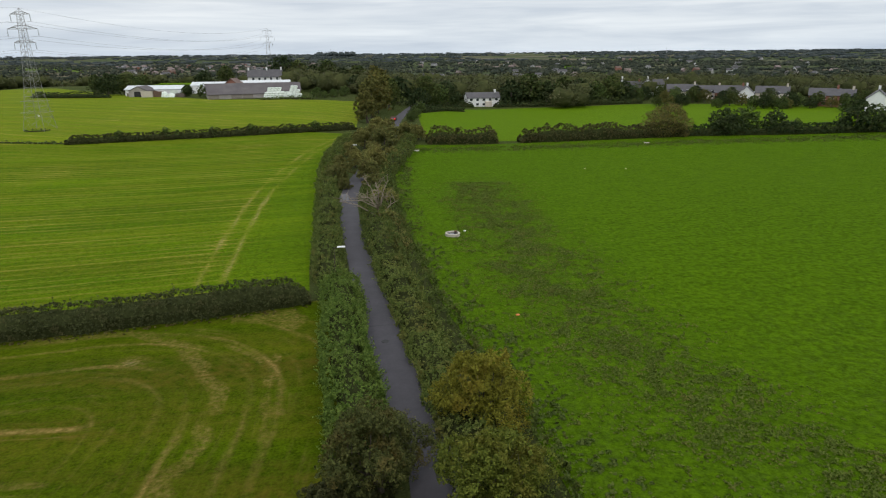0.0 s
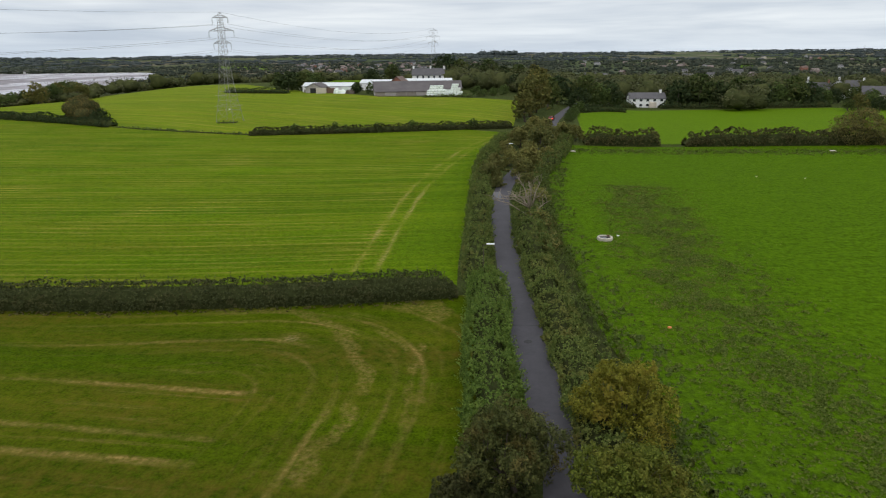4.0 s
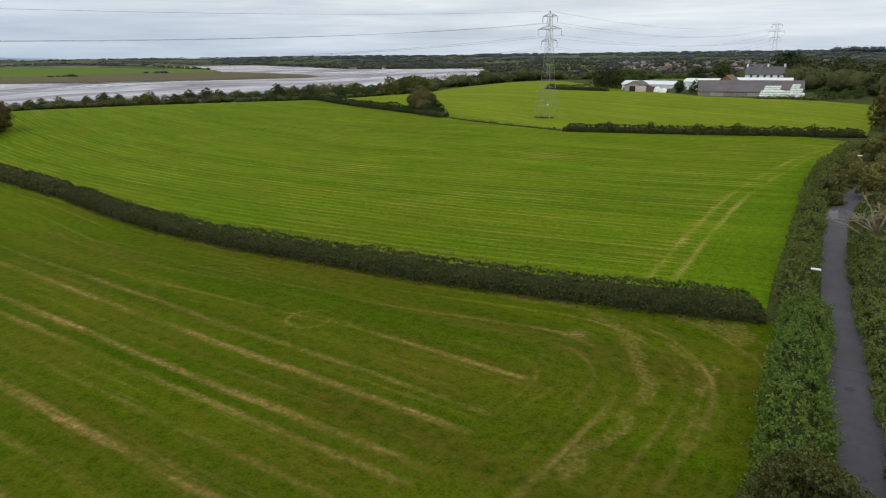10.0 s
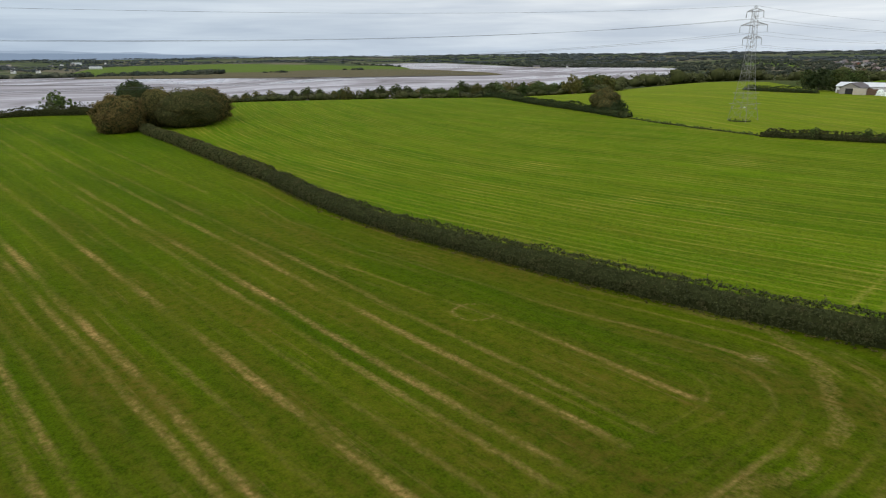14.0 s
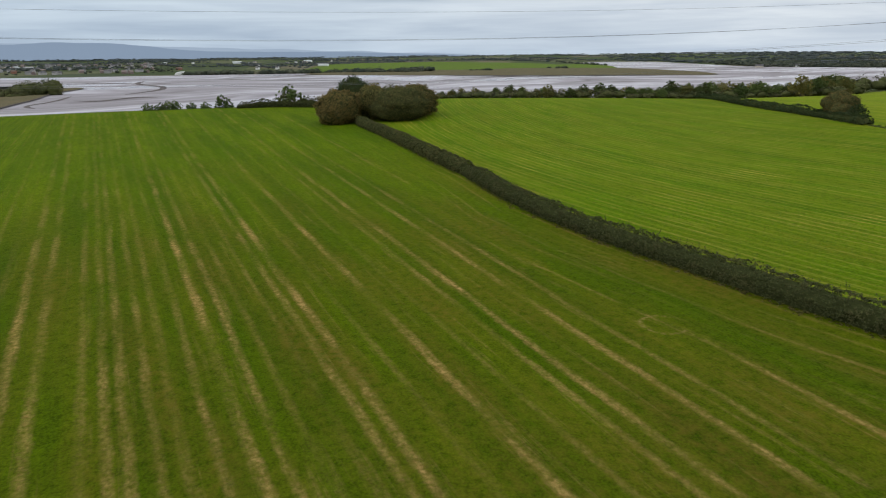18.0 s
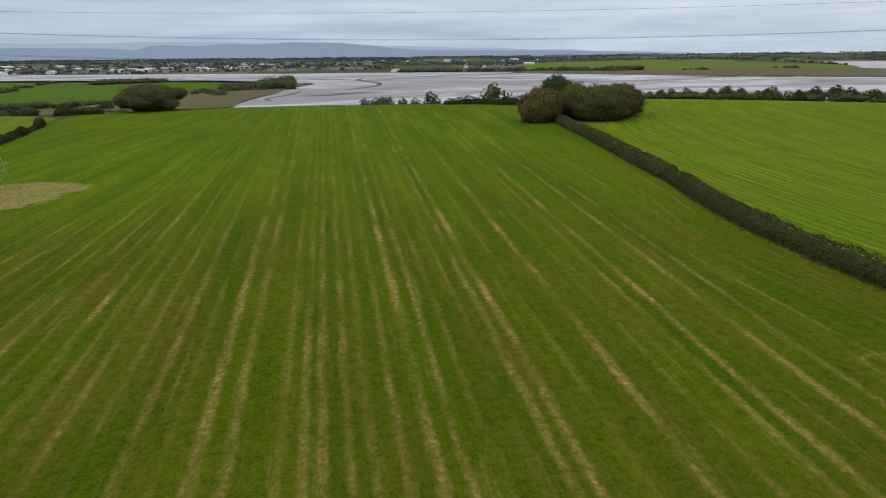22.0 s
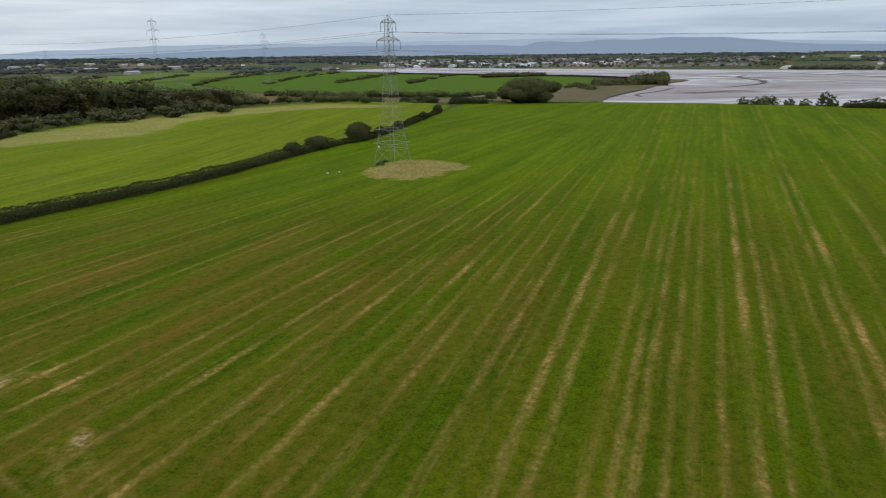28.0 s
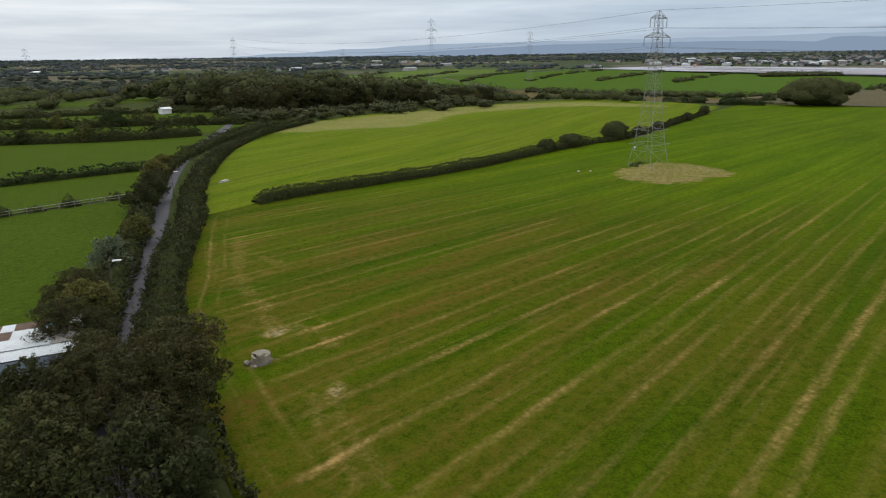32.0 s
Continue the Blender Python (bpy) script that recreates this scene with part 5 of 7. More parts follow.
hedge("hedge", [(-63, -149), (-52, -150.5), (-30, -152.5), (0, -154), (60, -154)], 2.6, 2.2, "dark hedge between small green fields", L_DARK, 0.34, 34, 0.4, 17)
hedge("hedge", [(-103, -205), (-88, -208), (-76, -214), (-62, -224), (-45, -236), (0, -258)], 5.0, 3.6, "thick dark hedge beyond the lane fields", L_LANEDARK, 0.34, 40, 0.5, 18)
hedge("hedge", [(-132, -228), (-118, -239), (-103, -256), (-88, -262), (-66, -282), (-20, -308)], 4.6, 3.6, "thick bushy hedge between small rough fields", L_LANEDARK, 0.36, 38, 0.5, 32)
hedge("hedge", [(-160, -286), (-137, -309), (-104, -326), (-76, -336), (-10, -360)], 3.6, 2.4, "low dark hedge behind the rough fields", L_LANEDARK, 0.4, 30, 0.5, 33)
for i, x in enumerate((-44, -36.5, -31, -26, -20, -10)):
    hedge("hedge_bush", [(x - 1.2, -121.5), (x + 1.6, -121.5)], 2.6, 1.6 + 0.8 * (i % 2), "bushy dark hawthorn by the field fence", L_OAK, 0.26, 34, 0.3, 40 + i, category="bush")

for i, (x, y, sc) in enumerate(((-91, -210, 0.5), (-72, -217, 0.62), (-58, -226, 0.5), (-107, -253, 0.55), (-96, -258, 0.75), (-80, -266, 0.55), (-120, -238, 0.45), (-48, -293, 0.65))):
    tree(x, y, ("mid_b", "bank_b")[i % 2], "dark round bush in a hedge between small fields", sc, 55 * i, "field hedge bushes", "bush", category="bush")

# trees near the lane
tree(8.8, 37.0, "gold", "round tree with golden autumn leaves beside the lane", 0.95, 20)
tree(1.75, 32.0, "brown_near", "leafy hedgerow tree with browning leaves by the lane", 0.84, 70)
tree(7.2, 27.6, "green", "pale yellow-green hedgerow tree beside the lane", 0.92, 130)
tree(-1.5, 29.3, "dark_near", "dark hedgerow bush by the lane", 0.36, 30)
tree(-16.6, -40.0, "oak", "large sparse oak with brown leaves in the lane hedge", 0.86, 40)
tree(-7.0, -36.5, "dark_near", "dark broad tree over the lane", 0.86, 10)
tree(-9.8, -48.5, "dark_near", "dark broad tree beside a tin shed", 0.6, 230)
tree(-14.9, -51.0, "oak", "sparse brown tree over the lane", 0.48, 310)
tree(-18.4, -63, "brown", "dark brown hedgerow tree beside the lane", 0.72, 40)
tree(-11.5, -44.5, "dark_near", "dark broad tree over the lane", 0.62, 100)
tree(-11.0, -31.5, "dark_near", "dark green tree over the lane", 0.85, 160)
tree(-13.0, -44.5, "oak", "sparse brown tree leaning over the lane", 0.62, 120)
tree(-15.0, -57.5, "oak", "browning hedgerow tree beside a tin shed", 0.58, 200)
tree(-19.2, -66.5, "oak", "browning hedgerow tree beside the lane", 0.55, 300)
tree(-26.6, -78, "silver", "silvery willow among dark hedgerow trees", 0.72, 0)
tree(-33.5, -88, "brown", "browning hedgerow tree beside the lane", 0.62, 90)
tree(-42, -106, "dark_near", "dark hedgerow tree where the lane bends", 0.62, 45)
tree(-47, -113, "dark_near", "dark hedgerow tree where the lane bends", 0.70, 145)
tree(-57, -136, "brown", "brown hedgerow tree beside the lane", 0.66, 10)
tree(-63, -145, "brown", "brown hedgerow tree beside the lane", 0.6, 60)
for i, (x, y, k, s) in enumerate([(7.4, 127, "lane_round", 0.82), (1.9, 127.5, "lane_round", 0.72), (8.8, 135.5, "lane_round", 1.0), (5.2, 141, "lane_round", 0.72), (13.2, 162, "lane_round", 1.12), (8.4, 166, "lane_round", 0.95), (16.5, 174, "lane_round", 0.9), (11.2, 178, "lane_round", 0.85), (9.6, 150, "lane_round", 0.8), (13.6, 147, "lane_round", 0.66),
                                  (0.6, 126, "lane_round", 0.62), (2.2, 119, "lane_round", 0.45), (7.4, 118, "lane_round", 0.6), (1.6, 139, "lane_round", 0.6), (4.6, 156, "lane_round", 0.62), (21.0, 181, "lane_round", 0.95), (24.5, 183, "lane_round", 0.8), (16.6, 190, "lane_round", 0.9), (14, 196, "lane_round", 0.85),
                                  (12.5, 216, "mid_c", 0.95), (15, 231, "mid_c", 1.25), (18, 246, "mid_c", 1.3), (24, 262, "mid_a", 1.2), (22, 280, "mid_c", 1.35), (30, 292, "mid_b", 1.3), (38, 280, "mid_b", 0.95),
                                  (28, 228, "mid_d", 0.45), (31, 241, "mid_d", 0.5), (36, 262, "mid_d", 0.55)]):
    tree(x, y, k, "bushy tree with browning leaves beside the lane", s, 67 * i, "lane trees")
# trees behind the lush field and round the farm
rng = rnd(41)
for i, (x, y, k, s) in enumerate([(42, 288, "mid_a", 1.3), (49, 296, "mid_d", 1.2), (54, 306, "mid_b", 1.25), (59, 309, "mid_d", 0.6), (86, 305, "mid_b", 1.35), (94, 304, "mid_a", 1.45), (103, 304, "mid_b", 1.3), (111, 303, "mid_a", 1.3), (119, 306, "mid_b", 1.35), (128, 306, "mid_d", 1.3),
                                  (136, 308, "mid_a", 1.3), (144, 308, "mid_b", 1.2), (151, 312, "mid_d", 1.0), (160, 320, "mid_b", 0.8), (170, 322, "mid_a", 0.75), (180, 325, "mid_d", 0.8), (188, 318, "mid_b", 0.8), (196, 300, "mid_a", 0.7), (178, 300, "mid_d", 0.6), (186, 292, "mid_b", 0.7),
                                  (195, 270, "mid_a", 0.8), (190, 255, "mid_d", 0.7), (200, 262, "mid_b", 0.8), (205, 235, "mid_d", 0.7),
                                  (-24, 418, "mid_b", 1.9), (-16, 414, "mid_a", 1.4), (-8, 408, "mid_b", 1.35), (1, 402, "mid_a", 1.45), (10, 396, "mid_b", 1.3), (18, 388, "mid_a", 1.3), (26, 380, "mid_c", 1.3), (14, 350, "mid_b", 1.0), (24, 340, "mid_a", 1.1),
                                  (-98, 326, "mid_b", 1.1), (-104, 330, "mid_a", 0.9), (-89, 336, "mid_d", 1.1), (3, 306, "mid_d", 0.45), (8, 312, "mid_d", 0.6), (-60, 306, "mid_b", 0.55), (-92, 330, "mid_a", 0.9), (-100, 345, "mid_b", 1.0), (-88, 350, "mid_a", 0.8), (-60, 430, "mid_a", 1.1), (-72, 420, "mid_b", 1.0)]):
    tree(x, y, k, "tall leafy tree in a belt behind the fields", s, 61 * i, "tree belt")

rng = rnd(43)
for i in range(26):
    a = -27.5 - 19 * (i + rng.uniform(-0.4, 0.4)) / 26
    tree(*polar(a, rng.uniform(316, 350)), ("bank_a", "bank_b", "bank_c", "mid_b")[i % 4], "leafy garden tree in front of the village", rng.uniform(0.5, 0.85), rng.uniform(0, 360), "village trees")
hedge("hedge", [(-126, 318), (-110, 311), (-92, 308)], 3.6, 2.4, "dark hedge beside the farm trees", L_DARK, 0.3, 40, 0.3, 52)
# a bare dead tree by the lane
dead = thing("dead_tree", 6.8, 92, "bleached leafless dead tree leaning over the lane", "tree", scale=1.08)
rng = rnd(77)
part("trunk", mesh_of("trunk", *tube([(0, 0, -0.2), (-0.1, 0, 1.2), (-0.5, 0.1, 2.6)], [0.30, 0.24, 0.17], 8), True), M_DEAD, dead)
for i in range(13):
    a = rng.uniform(0, 6.28)
    tipv = Vector((-0.8 + 3.4 * math.cos(a) - 1.4 * (i % 2), 2.4 * math.sin(a), rng.uniform(3.2, 7.4)))
    s = Vector((-0.3, 0.05, rng.uniform(1.2, 2.6)))
    m = s.lerp(tipv, 0.5) + Vector((rng.normal() * 0.35, rng.normal() * 0.35, 0.6))
    br = part("branch", mesh_of("branch", *tube([s, m, tipv], [0.10, 0.06, 0.022], 5), True), M_DEAD, dead)
    for j in range(6):
        u = rng.uniform(0.3, 0.97)
        p = s.lerp(m, u * 2) if u < 0.5 else m.lerp(tipv, u * 2 - 1)
        q = p + Vector((rng.normal() * 0.9 - 0.4, rng.normal() * 0.8, rng.uniform(-0.2, 1.3)))
        part("twig", mesh_of("twig", *tube([p, p.lerp(q, 0.5) + Vector((0, 0, 0.14)), q], [0.04, 0.027, 0.010], 4), True), M_DEAD, br)
tree(7.4, 90, "shrub_brown", "browning bush under a dead tree", 0.9, 0, name="shrub", category="shrub")
tree(7.2, 79, "shrub_brown", "browning bush by the lane", 0.8, 90, name="shrub", category="shrub")
tree(8.2, 106, "shrub_brown", "browning bush by the lane", 0.9, 190, name="shrub", category="shrub")

for x0_, x1_, y_ in ((58, 66, 299), (76, 86, 299), (87, 150, 299), (36, 57, 276)):
    hedge("garden_hedge", [(x0_, y_ if x0_ > 57 else 262), ((x0_ + x1_) / 2, y_ + 0.5), (x1_, y_ + (4 if x1_ > 140 else 0))], 4, 2.6, "dark garden hedge at the edge of the lush field", L_DARK, 0.42, 26, 0.4, int(x0_))
# the clump at the end of the trimmed hedge
for i, (a, r, w, d, h, lb, mt) in enumerate([(71.9, 246, 15.5, 15.5, 11.2, "rounded brown-green tree in a clump on the brow", L_DOMEBROWN), (66.7, 247, 20.5, 19, 11.6, "broad smooth domed tree in a clump on the brow", L_DOME), (70.6, 262, 14, 14, 15.0, "dark tall tree in the middle of a clump", L_DARK),
                                         (65.4, 258, 17, 16, 11.2, "domed brown tree at the back of a clump", L_DOMEBROWN), (69.0, 256, 14, 14, 12.0, "dense dark tree inside a clump", L_DOME)]):
    dome_tree(*polar(a, r), w, d, h, lb, mt, 60 + i, 9000, 0.42, "clump on the brow", 4)
dome_tree(-131.5, 209, 12.5, 9.5, 8.6, "lone brown flat-topped tree standing in the field hedge", L_DOMEBROWN, 77, 5200, 0.30, lobes=8, spread=0.34, small=(0.38, 0.55))
tree(-136, 211, "mid_b", "low dark bush in the field hedge", 0.5, 0)
tree(-122, 203, "mid_b", "low dark bush in the field hedge", 0.55, 80)
# trees behind the pasture
tree(99, 180, "dome", "broad leafy tree behind the pasture", 0.72, 30)
for i, (x, y, s, k) in enumerate([(116, 179, 0.9, "mid_b"), (123, 180, 1.0, "mid_d"), (131, 178, 0.8, "mid_b"), (138, 177, 0.55, "mid_d"), (157, 175, 1.1, "mid_b"), (166, 176, 1.0, "mid_d"), (147, 176, 0.4, "mid_d")]):
    tree(x, y, k, "dark leafy tree in the hedge behind the pasture", s, 50 * i, "trees behind the pasture")
# willow and bushes below the brow
dome_tree(*polar(104.0, 347), 38, 28, 13.4, "broad dense rounded willow beyond the brow of the meadow", L_WILLOW, 71, 9000, 0.46, lobes=13, spread=0.36, small=(0.34, 0.52))
for i, (a, r, w, h) in enumerate([(107.1, 520, 9.5, 9.0), (109.9, 520, 9.0, 8.0), (112.2, 520, 14, 6.5), (113.4, 515, 8.0, 6.0), (114.5, 515, 8.5, 5.5), (117.0, 505, 15, 6.0), (119.5, 500, 12, 5.5), (123.5, 480, 13, 6.0), (100.6, 690, 9, 6.0), (99.7, 720, 10, 7.0)]):
    dome_tree(*polar(a, r), w, w * 0.9, h, "dark rounded bush on the brown marsh", L_DARK, 80 + i, 900, 0.7, "marsh bushes", 2, "bush")
hedge("hedge", [polar(107.3, 336), polar(109, 337), polar(110.7, 336)], 6, 3.4, "low dark bushes along the brow of the meadow", L_DARK, 0.4, 30, 0.3, 90)
for i, (a, r, s) in enumerate([(87.0, 345, 0.9), (86.1, 345, 0.9), (85.6, 345, 1.0), (85.0, 345, 1.0), (83.7, 346, 0.85), (82.6, 345, 0.85), (81.2, 346, 1.3), (75.8, 346, 1.9)]):
    x, y = polar(a, r)
    tree(x, y, "shrub", "small dark shrub along the shore", s * 1.7, 40 * i, "shore shrubs", "shrub", z=-2.2, category="shrub")
hedge("hedge", [polar(80.2, 336), polar(78.5, 338), polar(76.5, 337), polar(73.4, 326)], 5.0, 3.6, "bushy dark hedge along the brow beside the clump", L_LANEDARK, 0.32, 40, 0.45, 91)
rng = rnd(5)
for i in range(92):
    a = 32 + 37 * (i + rng.uniform(-0.6, 0.6)) / 92
    r = rng.uniform(365, 420)
    x, y = polar(a, r)
    tree(x, y, ("bank_a", "bank_b", "bank_c")[i % 3], "leafy tree on the river bank", float(np.interp(a, [32, 41, 46, 50, 55, 69], [1.12, 1.08, 0.98, 0.82, 0.76, 0.6])) * rng.uniform(0.62, 1.12), rng.uniform(0, 360), "river bank trees")
for i, (x, y, sc) in enumerate(((-54, 182.4, 0.75), (-43, 185, 0.8), (-40, 185.8, 0.6), (-31, 187.6, 0.7), (-21, 189.7, 0.8), (-10, 192, 0.65), (-4, 194, 0.8))):
    tree(x, y, "shrub", "round dark bush in the hedge below the farm meadow", sc, 47 * i, "farm hedge bushes", "shrub", category="shrub")
# bushes along the far meadow hedge
for i, (x, y, w, h) in enumerate([(-171, -93, 8.6, 5.0), (-151, -94.8, 7.6, 3.3), (-140, -95, 5.4, 3.0), (-184, -92.4, 4.4, 2.6), (-203, -95, 4.0, 2.4), (-236, -99.5, 4.6, 2.6), (-262, -104, 5.0, 3.2)]):
    dome_tree(x, y, w, w * 0.72, h, "rounded dark bush in the meadow hedge", L_LANEDARK, 140 + i, 2600, 0.24, "hedge bushes", 3, "bush")

# ---------------------------------------------------------------- pylons and cables
def bar(a, b, w):
    """A thin steel angle between two points."""
    a, b = Vector(a), Vector(b)
    return tube([a, b], [w, w], 4)


def merge(bits):
    vs, fs = [], []
    for v, f in bits:
        o = len(vs)
        vs += v
        fs += [tuple(o + i for i in q) for q in f]
    return vs, fs


ARMS = [(31.0, 2.7, 0.75), (27.2, 4.3, 1.0), (23.6, 3.0, 0.8)]
PYLON_H = 32.6


def half(z):
    """Half width of the tower's body."""
    return float(np.interp(z, [0, 6, 12, 18, 23, 31.5, PYLON_H], [3.1, 2.2, 1.55, 1.1, 0.85, 0.55, 0.10]))


def pylon_parts(t, thick=1.0):
    for sx, sy in ((1, 1), (-1, 1), (-1, -1), (1, -1)):
        part("leg", mesh_of("leg", *merge([bar((sx * half(a), sy * half(a), a), (sx * half(b), sy * half(b), b), 0.062 * thick) for a, b in ((-0.3, 6), (6, 12), (12, 18), (18, 23), (23, 31.5), (31.5, PYLON_H))])), M_STEEL, t)
    levels = [0, 3.6, 6.6, 9.4, 11.8, 14.0, 16.0, 17.8, 19.5, 21.1, 22.6, 24.0, 25.4, 26.8, 28.2, 29.6, 31.0]
    for k in range(4):
        a = math.pi / 2 * k
        ca, sa = round(math.cos(a)), round(math.sin(a))
        bits = []
        for z0, z1 in zip(levels, levels[1:]):
            h0, h1 = half(z0), half(z1)
            def face(u, h, z):
                return (ca * h - sa * u, sa * h + ca * u, z)
            bits += [bar(face(-h0, h0, z0), face(h1, h1, z1), 0.021 * thick), bar(face(h0, h0, z0), face(-h1, h1, z1), 0.021 * thick), bar(face(-h1, h1, z1), face(h1, h1, z1), 0.025 * thick)]
        part("lattice_bracing", mesh_of("lattice_bracing", *merge(bits)), M_STEEL, t)
    for z, reach, rise in ARMS:
        for s in (1, -1):
            bits = []
            h = half(z)
            end = (s * reach, 0, z)
            for sy in (1, -1):
                bits += [bar((s * h, sy * h, z), end, 0.062 * thick), bar((s * h, sy * h, z + rise), end, 0.06 * thick)]
                m = (s * (h + reach) / 2, sy * h / 2, z)
                bits += [bar(m, (s * (h + reach) / 2, sy * h / 2, z + rise / 2), 0.035 * thick), bar((s * h, sy * h, z), (s * (h + reach) / 2, sy * h / 2, z + rise / 2), 0.035 * thick)]
            arm = part("crossarm", mesh_of("crossarm", *merge(bits)), M_STEEL, t)
            discs = []
            for k in range(9):
                zz = z - 0.25 - 0.17 * k
                discs.append(tube([(s * reach, 0, zz), (s * reach, 0, zz - 0.10)], [0.13, 0.05], 8))
            discs.append(bar((s * reach, 0, z), (s * reach, 0, z - 1.9), 0.03))
            part("insulator", mesh_of("insulator", *merge(discs)), M_GLASSINS, arm)
    for zz in (5.0, 8.1):
        h = half(zz) + 0.7
        for (ax, ay), (bx, by) in (((1, 1), (-1, 1)), ((-1, 1), (-1, -1)), ((-1, -1), (1, -1)), ((1, -1), (1, 1))):
            part("climbing_guard", mesh_of("climbing_guard", *bar((ax * h, ay * h, zz), (bx * h, by * h, zz), 0.04)), M_STEEL, t)
    part("warning_sign", mesh_of("warning_sign", *bevel_box(0.55, 0.05, 0.4, 0.01, (half(5) - 0.6, -half(5) - 0.1, 3.9))), M_PLASTIC, t, "white warning plate")


def bevel_box(w, d, h, b=0.03, at=(0, 0, 0)):
    """A box on its base centre with chamfered upper edges."""
    x, y = w / 2, d / 2
    vs = [(-x, -y, 0), (x, -y, 0), (x, y, 0), (-x, y, 0), (-x, -y, h - b), (x, -y, h - b), (x, y, h - b), (-x, y, h - b),
          (-x + b, -y + b, h), (x - b, -y + b, h), (x - b, y - b, h), (-x + b, y - b, h)]
    fs = [(3, 2, 1, 0), (0, 1, 5, 4), (1, 2, 6, 5), (2, 3, 7, 6), (3, 0, 4, 7), (4, 5, 9, 8), (5, 6, 10, 9), (6, 7, 11, 10), (7, 4, 8, 11), (8, 9, 10, 11)]
    return [Vector(v) + Vector(at) for v in vs], fs


PYLON_A, PYLON_B = (-80.6, 204), (-136.0, -65.3)
dirx, diry = PYLON_A[0] - PYLON_B[0], PYLON_A[1] - PYLON_B[1]
LINE_TURN = math.degrees(math.atan2(diry, dirx)) - 90
LINE_PYLONS = [(*PYLON_A, 0, 1.0), (*PYLON_B, 0, 1.0)]
FAR_PYLONS = [(*polar(4.5, 500), 20, 1.12), (*polar(150.1, 420), 25, 1.1), (*polar(164.6, 700), 20, 1.35), (*polar(141.4, 800), 15, 1.4), (*polar(134.0, 700), -20, 2.2), (*polar(125.8, 800), -20, 1.9), (*polar(-28.0, 1900), 30, 1.3)]
first = slim = None
for x, y, tw, s in LINE_PYLONS + FAR_PYLONS:
    near = first is None or (x, y, tw, s) in LINE_PYLONS
    if not near and slim is None:
        slim = thing("pylon", x, y, "distant lattice steel electricity pylon above the trees", "pylon", rz=LINE_TURN + tw, group="pylons", scale=s)
        pylon_parts(slim, 0.6)
        continue
    if first is None:
        first = thing("pylon", x, y, "tall grey lattice steel electricity pylon in a meadow", "pylon", rz=LINE_TURN, group="pylons")
        pylon_parts(first)
        continue
    p = copy_thing(first if near else slim, pose(x, y, H(x, y), 0, 0, LINE_TURN + tw))
    p.scale = (s, s, s) if near else (0.62 * s, 0.62 * s, s)
    if not near:
        p["label"] = "distant lattice steel electricity pylon above the trees"


def cable(p, q, sag, r=0.024):
    p, q = Vector(p), Vector(q)
    pts = []
    for i in range(25):
        u = i / 24
        v = p.lerp(q, u)
        v.z -= 4 * sag * u * (1 - u)
        pts.append(v)
    t = tagged(part("power_cable", mesh_of("power_cable", *tube(pts, [r] * 25, 4)), M_CABLE), "thin grey overhead power cable between pylons", "cable", "power cables")
    return t


def tips(x, y, turn, s=1.0, slim=1.0):
    out = []
    c, sn = math.cos(radians(turn)), math.sin(radians(turn))
    for z, reach, _ in ARMS:
        for k in (slim, -slim):
            out.append((x + k * reach * s * c, y + k * reach * s * sn, H(x, y) + (z - 1.9) * s))
    return out + [(x, y, H(x, y) + PYLON_H * s)]


ends = [tips(*PYLON_A, LINE_TURN), tips(*PYLON_B, LINE_TURN)]
nxt = tips(*FAR_PYLONS[0][:2], LINE_TURN + 20, 1.12)
nxt2 = tips(*FAR_PYLONS[1][:2], LINE_TURN + 25, 1.1, 0.62)
for i in range(7):
    cable(ends[0][i], ends[1][i], 4.2 if i < 6 else 3.0)
    cable(nxt[i], ends[0][i], 5.0, 0.03)
    cable(ends[1][i], nxt2[i], 5.0, 0.03)
for px, py in LINE_PYLONS[0][:2], LINE_PYLONS[1][:2]:
    hedge("weeds", [(px - 3.2, py - 3), (px, py - 3.6), (px + 3.2, py - 2)], 2.2, 0.6, "tuft of uncut weeds under the pylon", L_HEDGE, 0.3, 14, 0.4, 31, category="weeds")

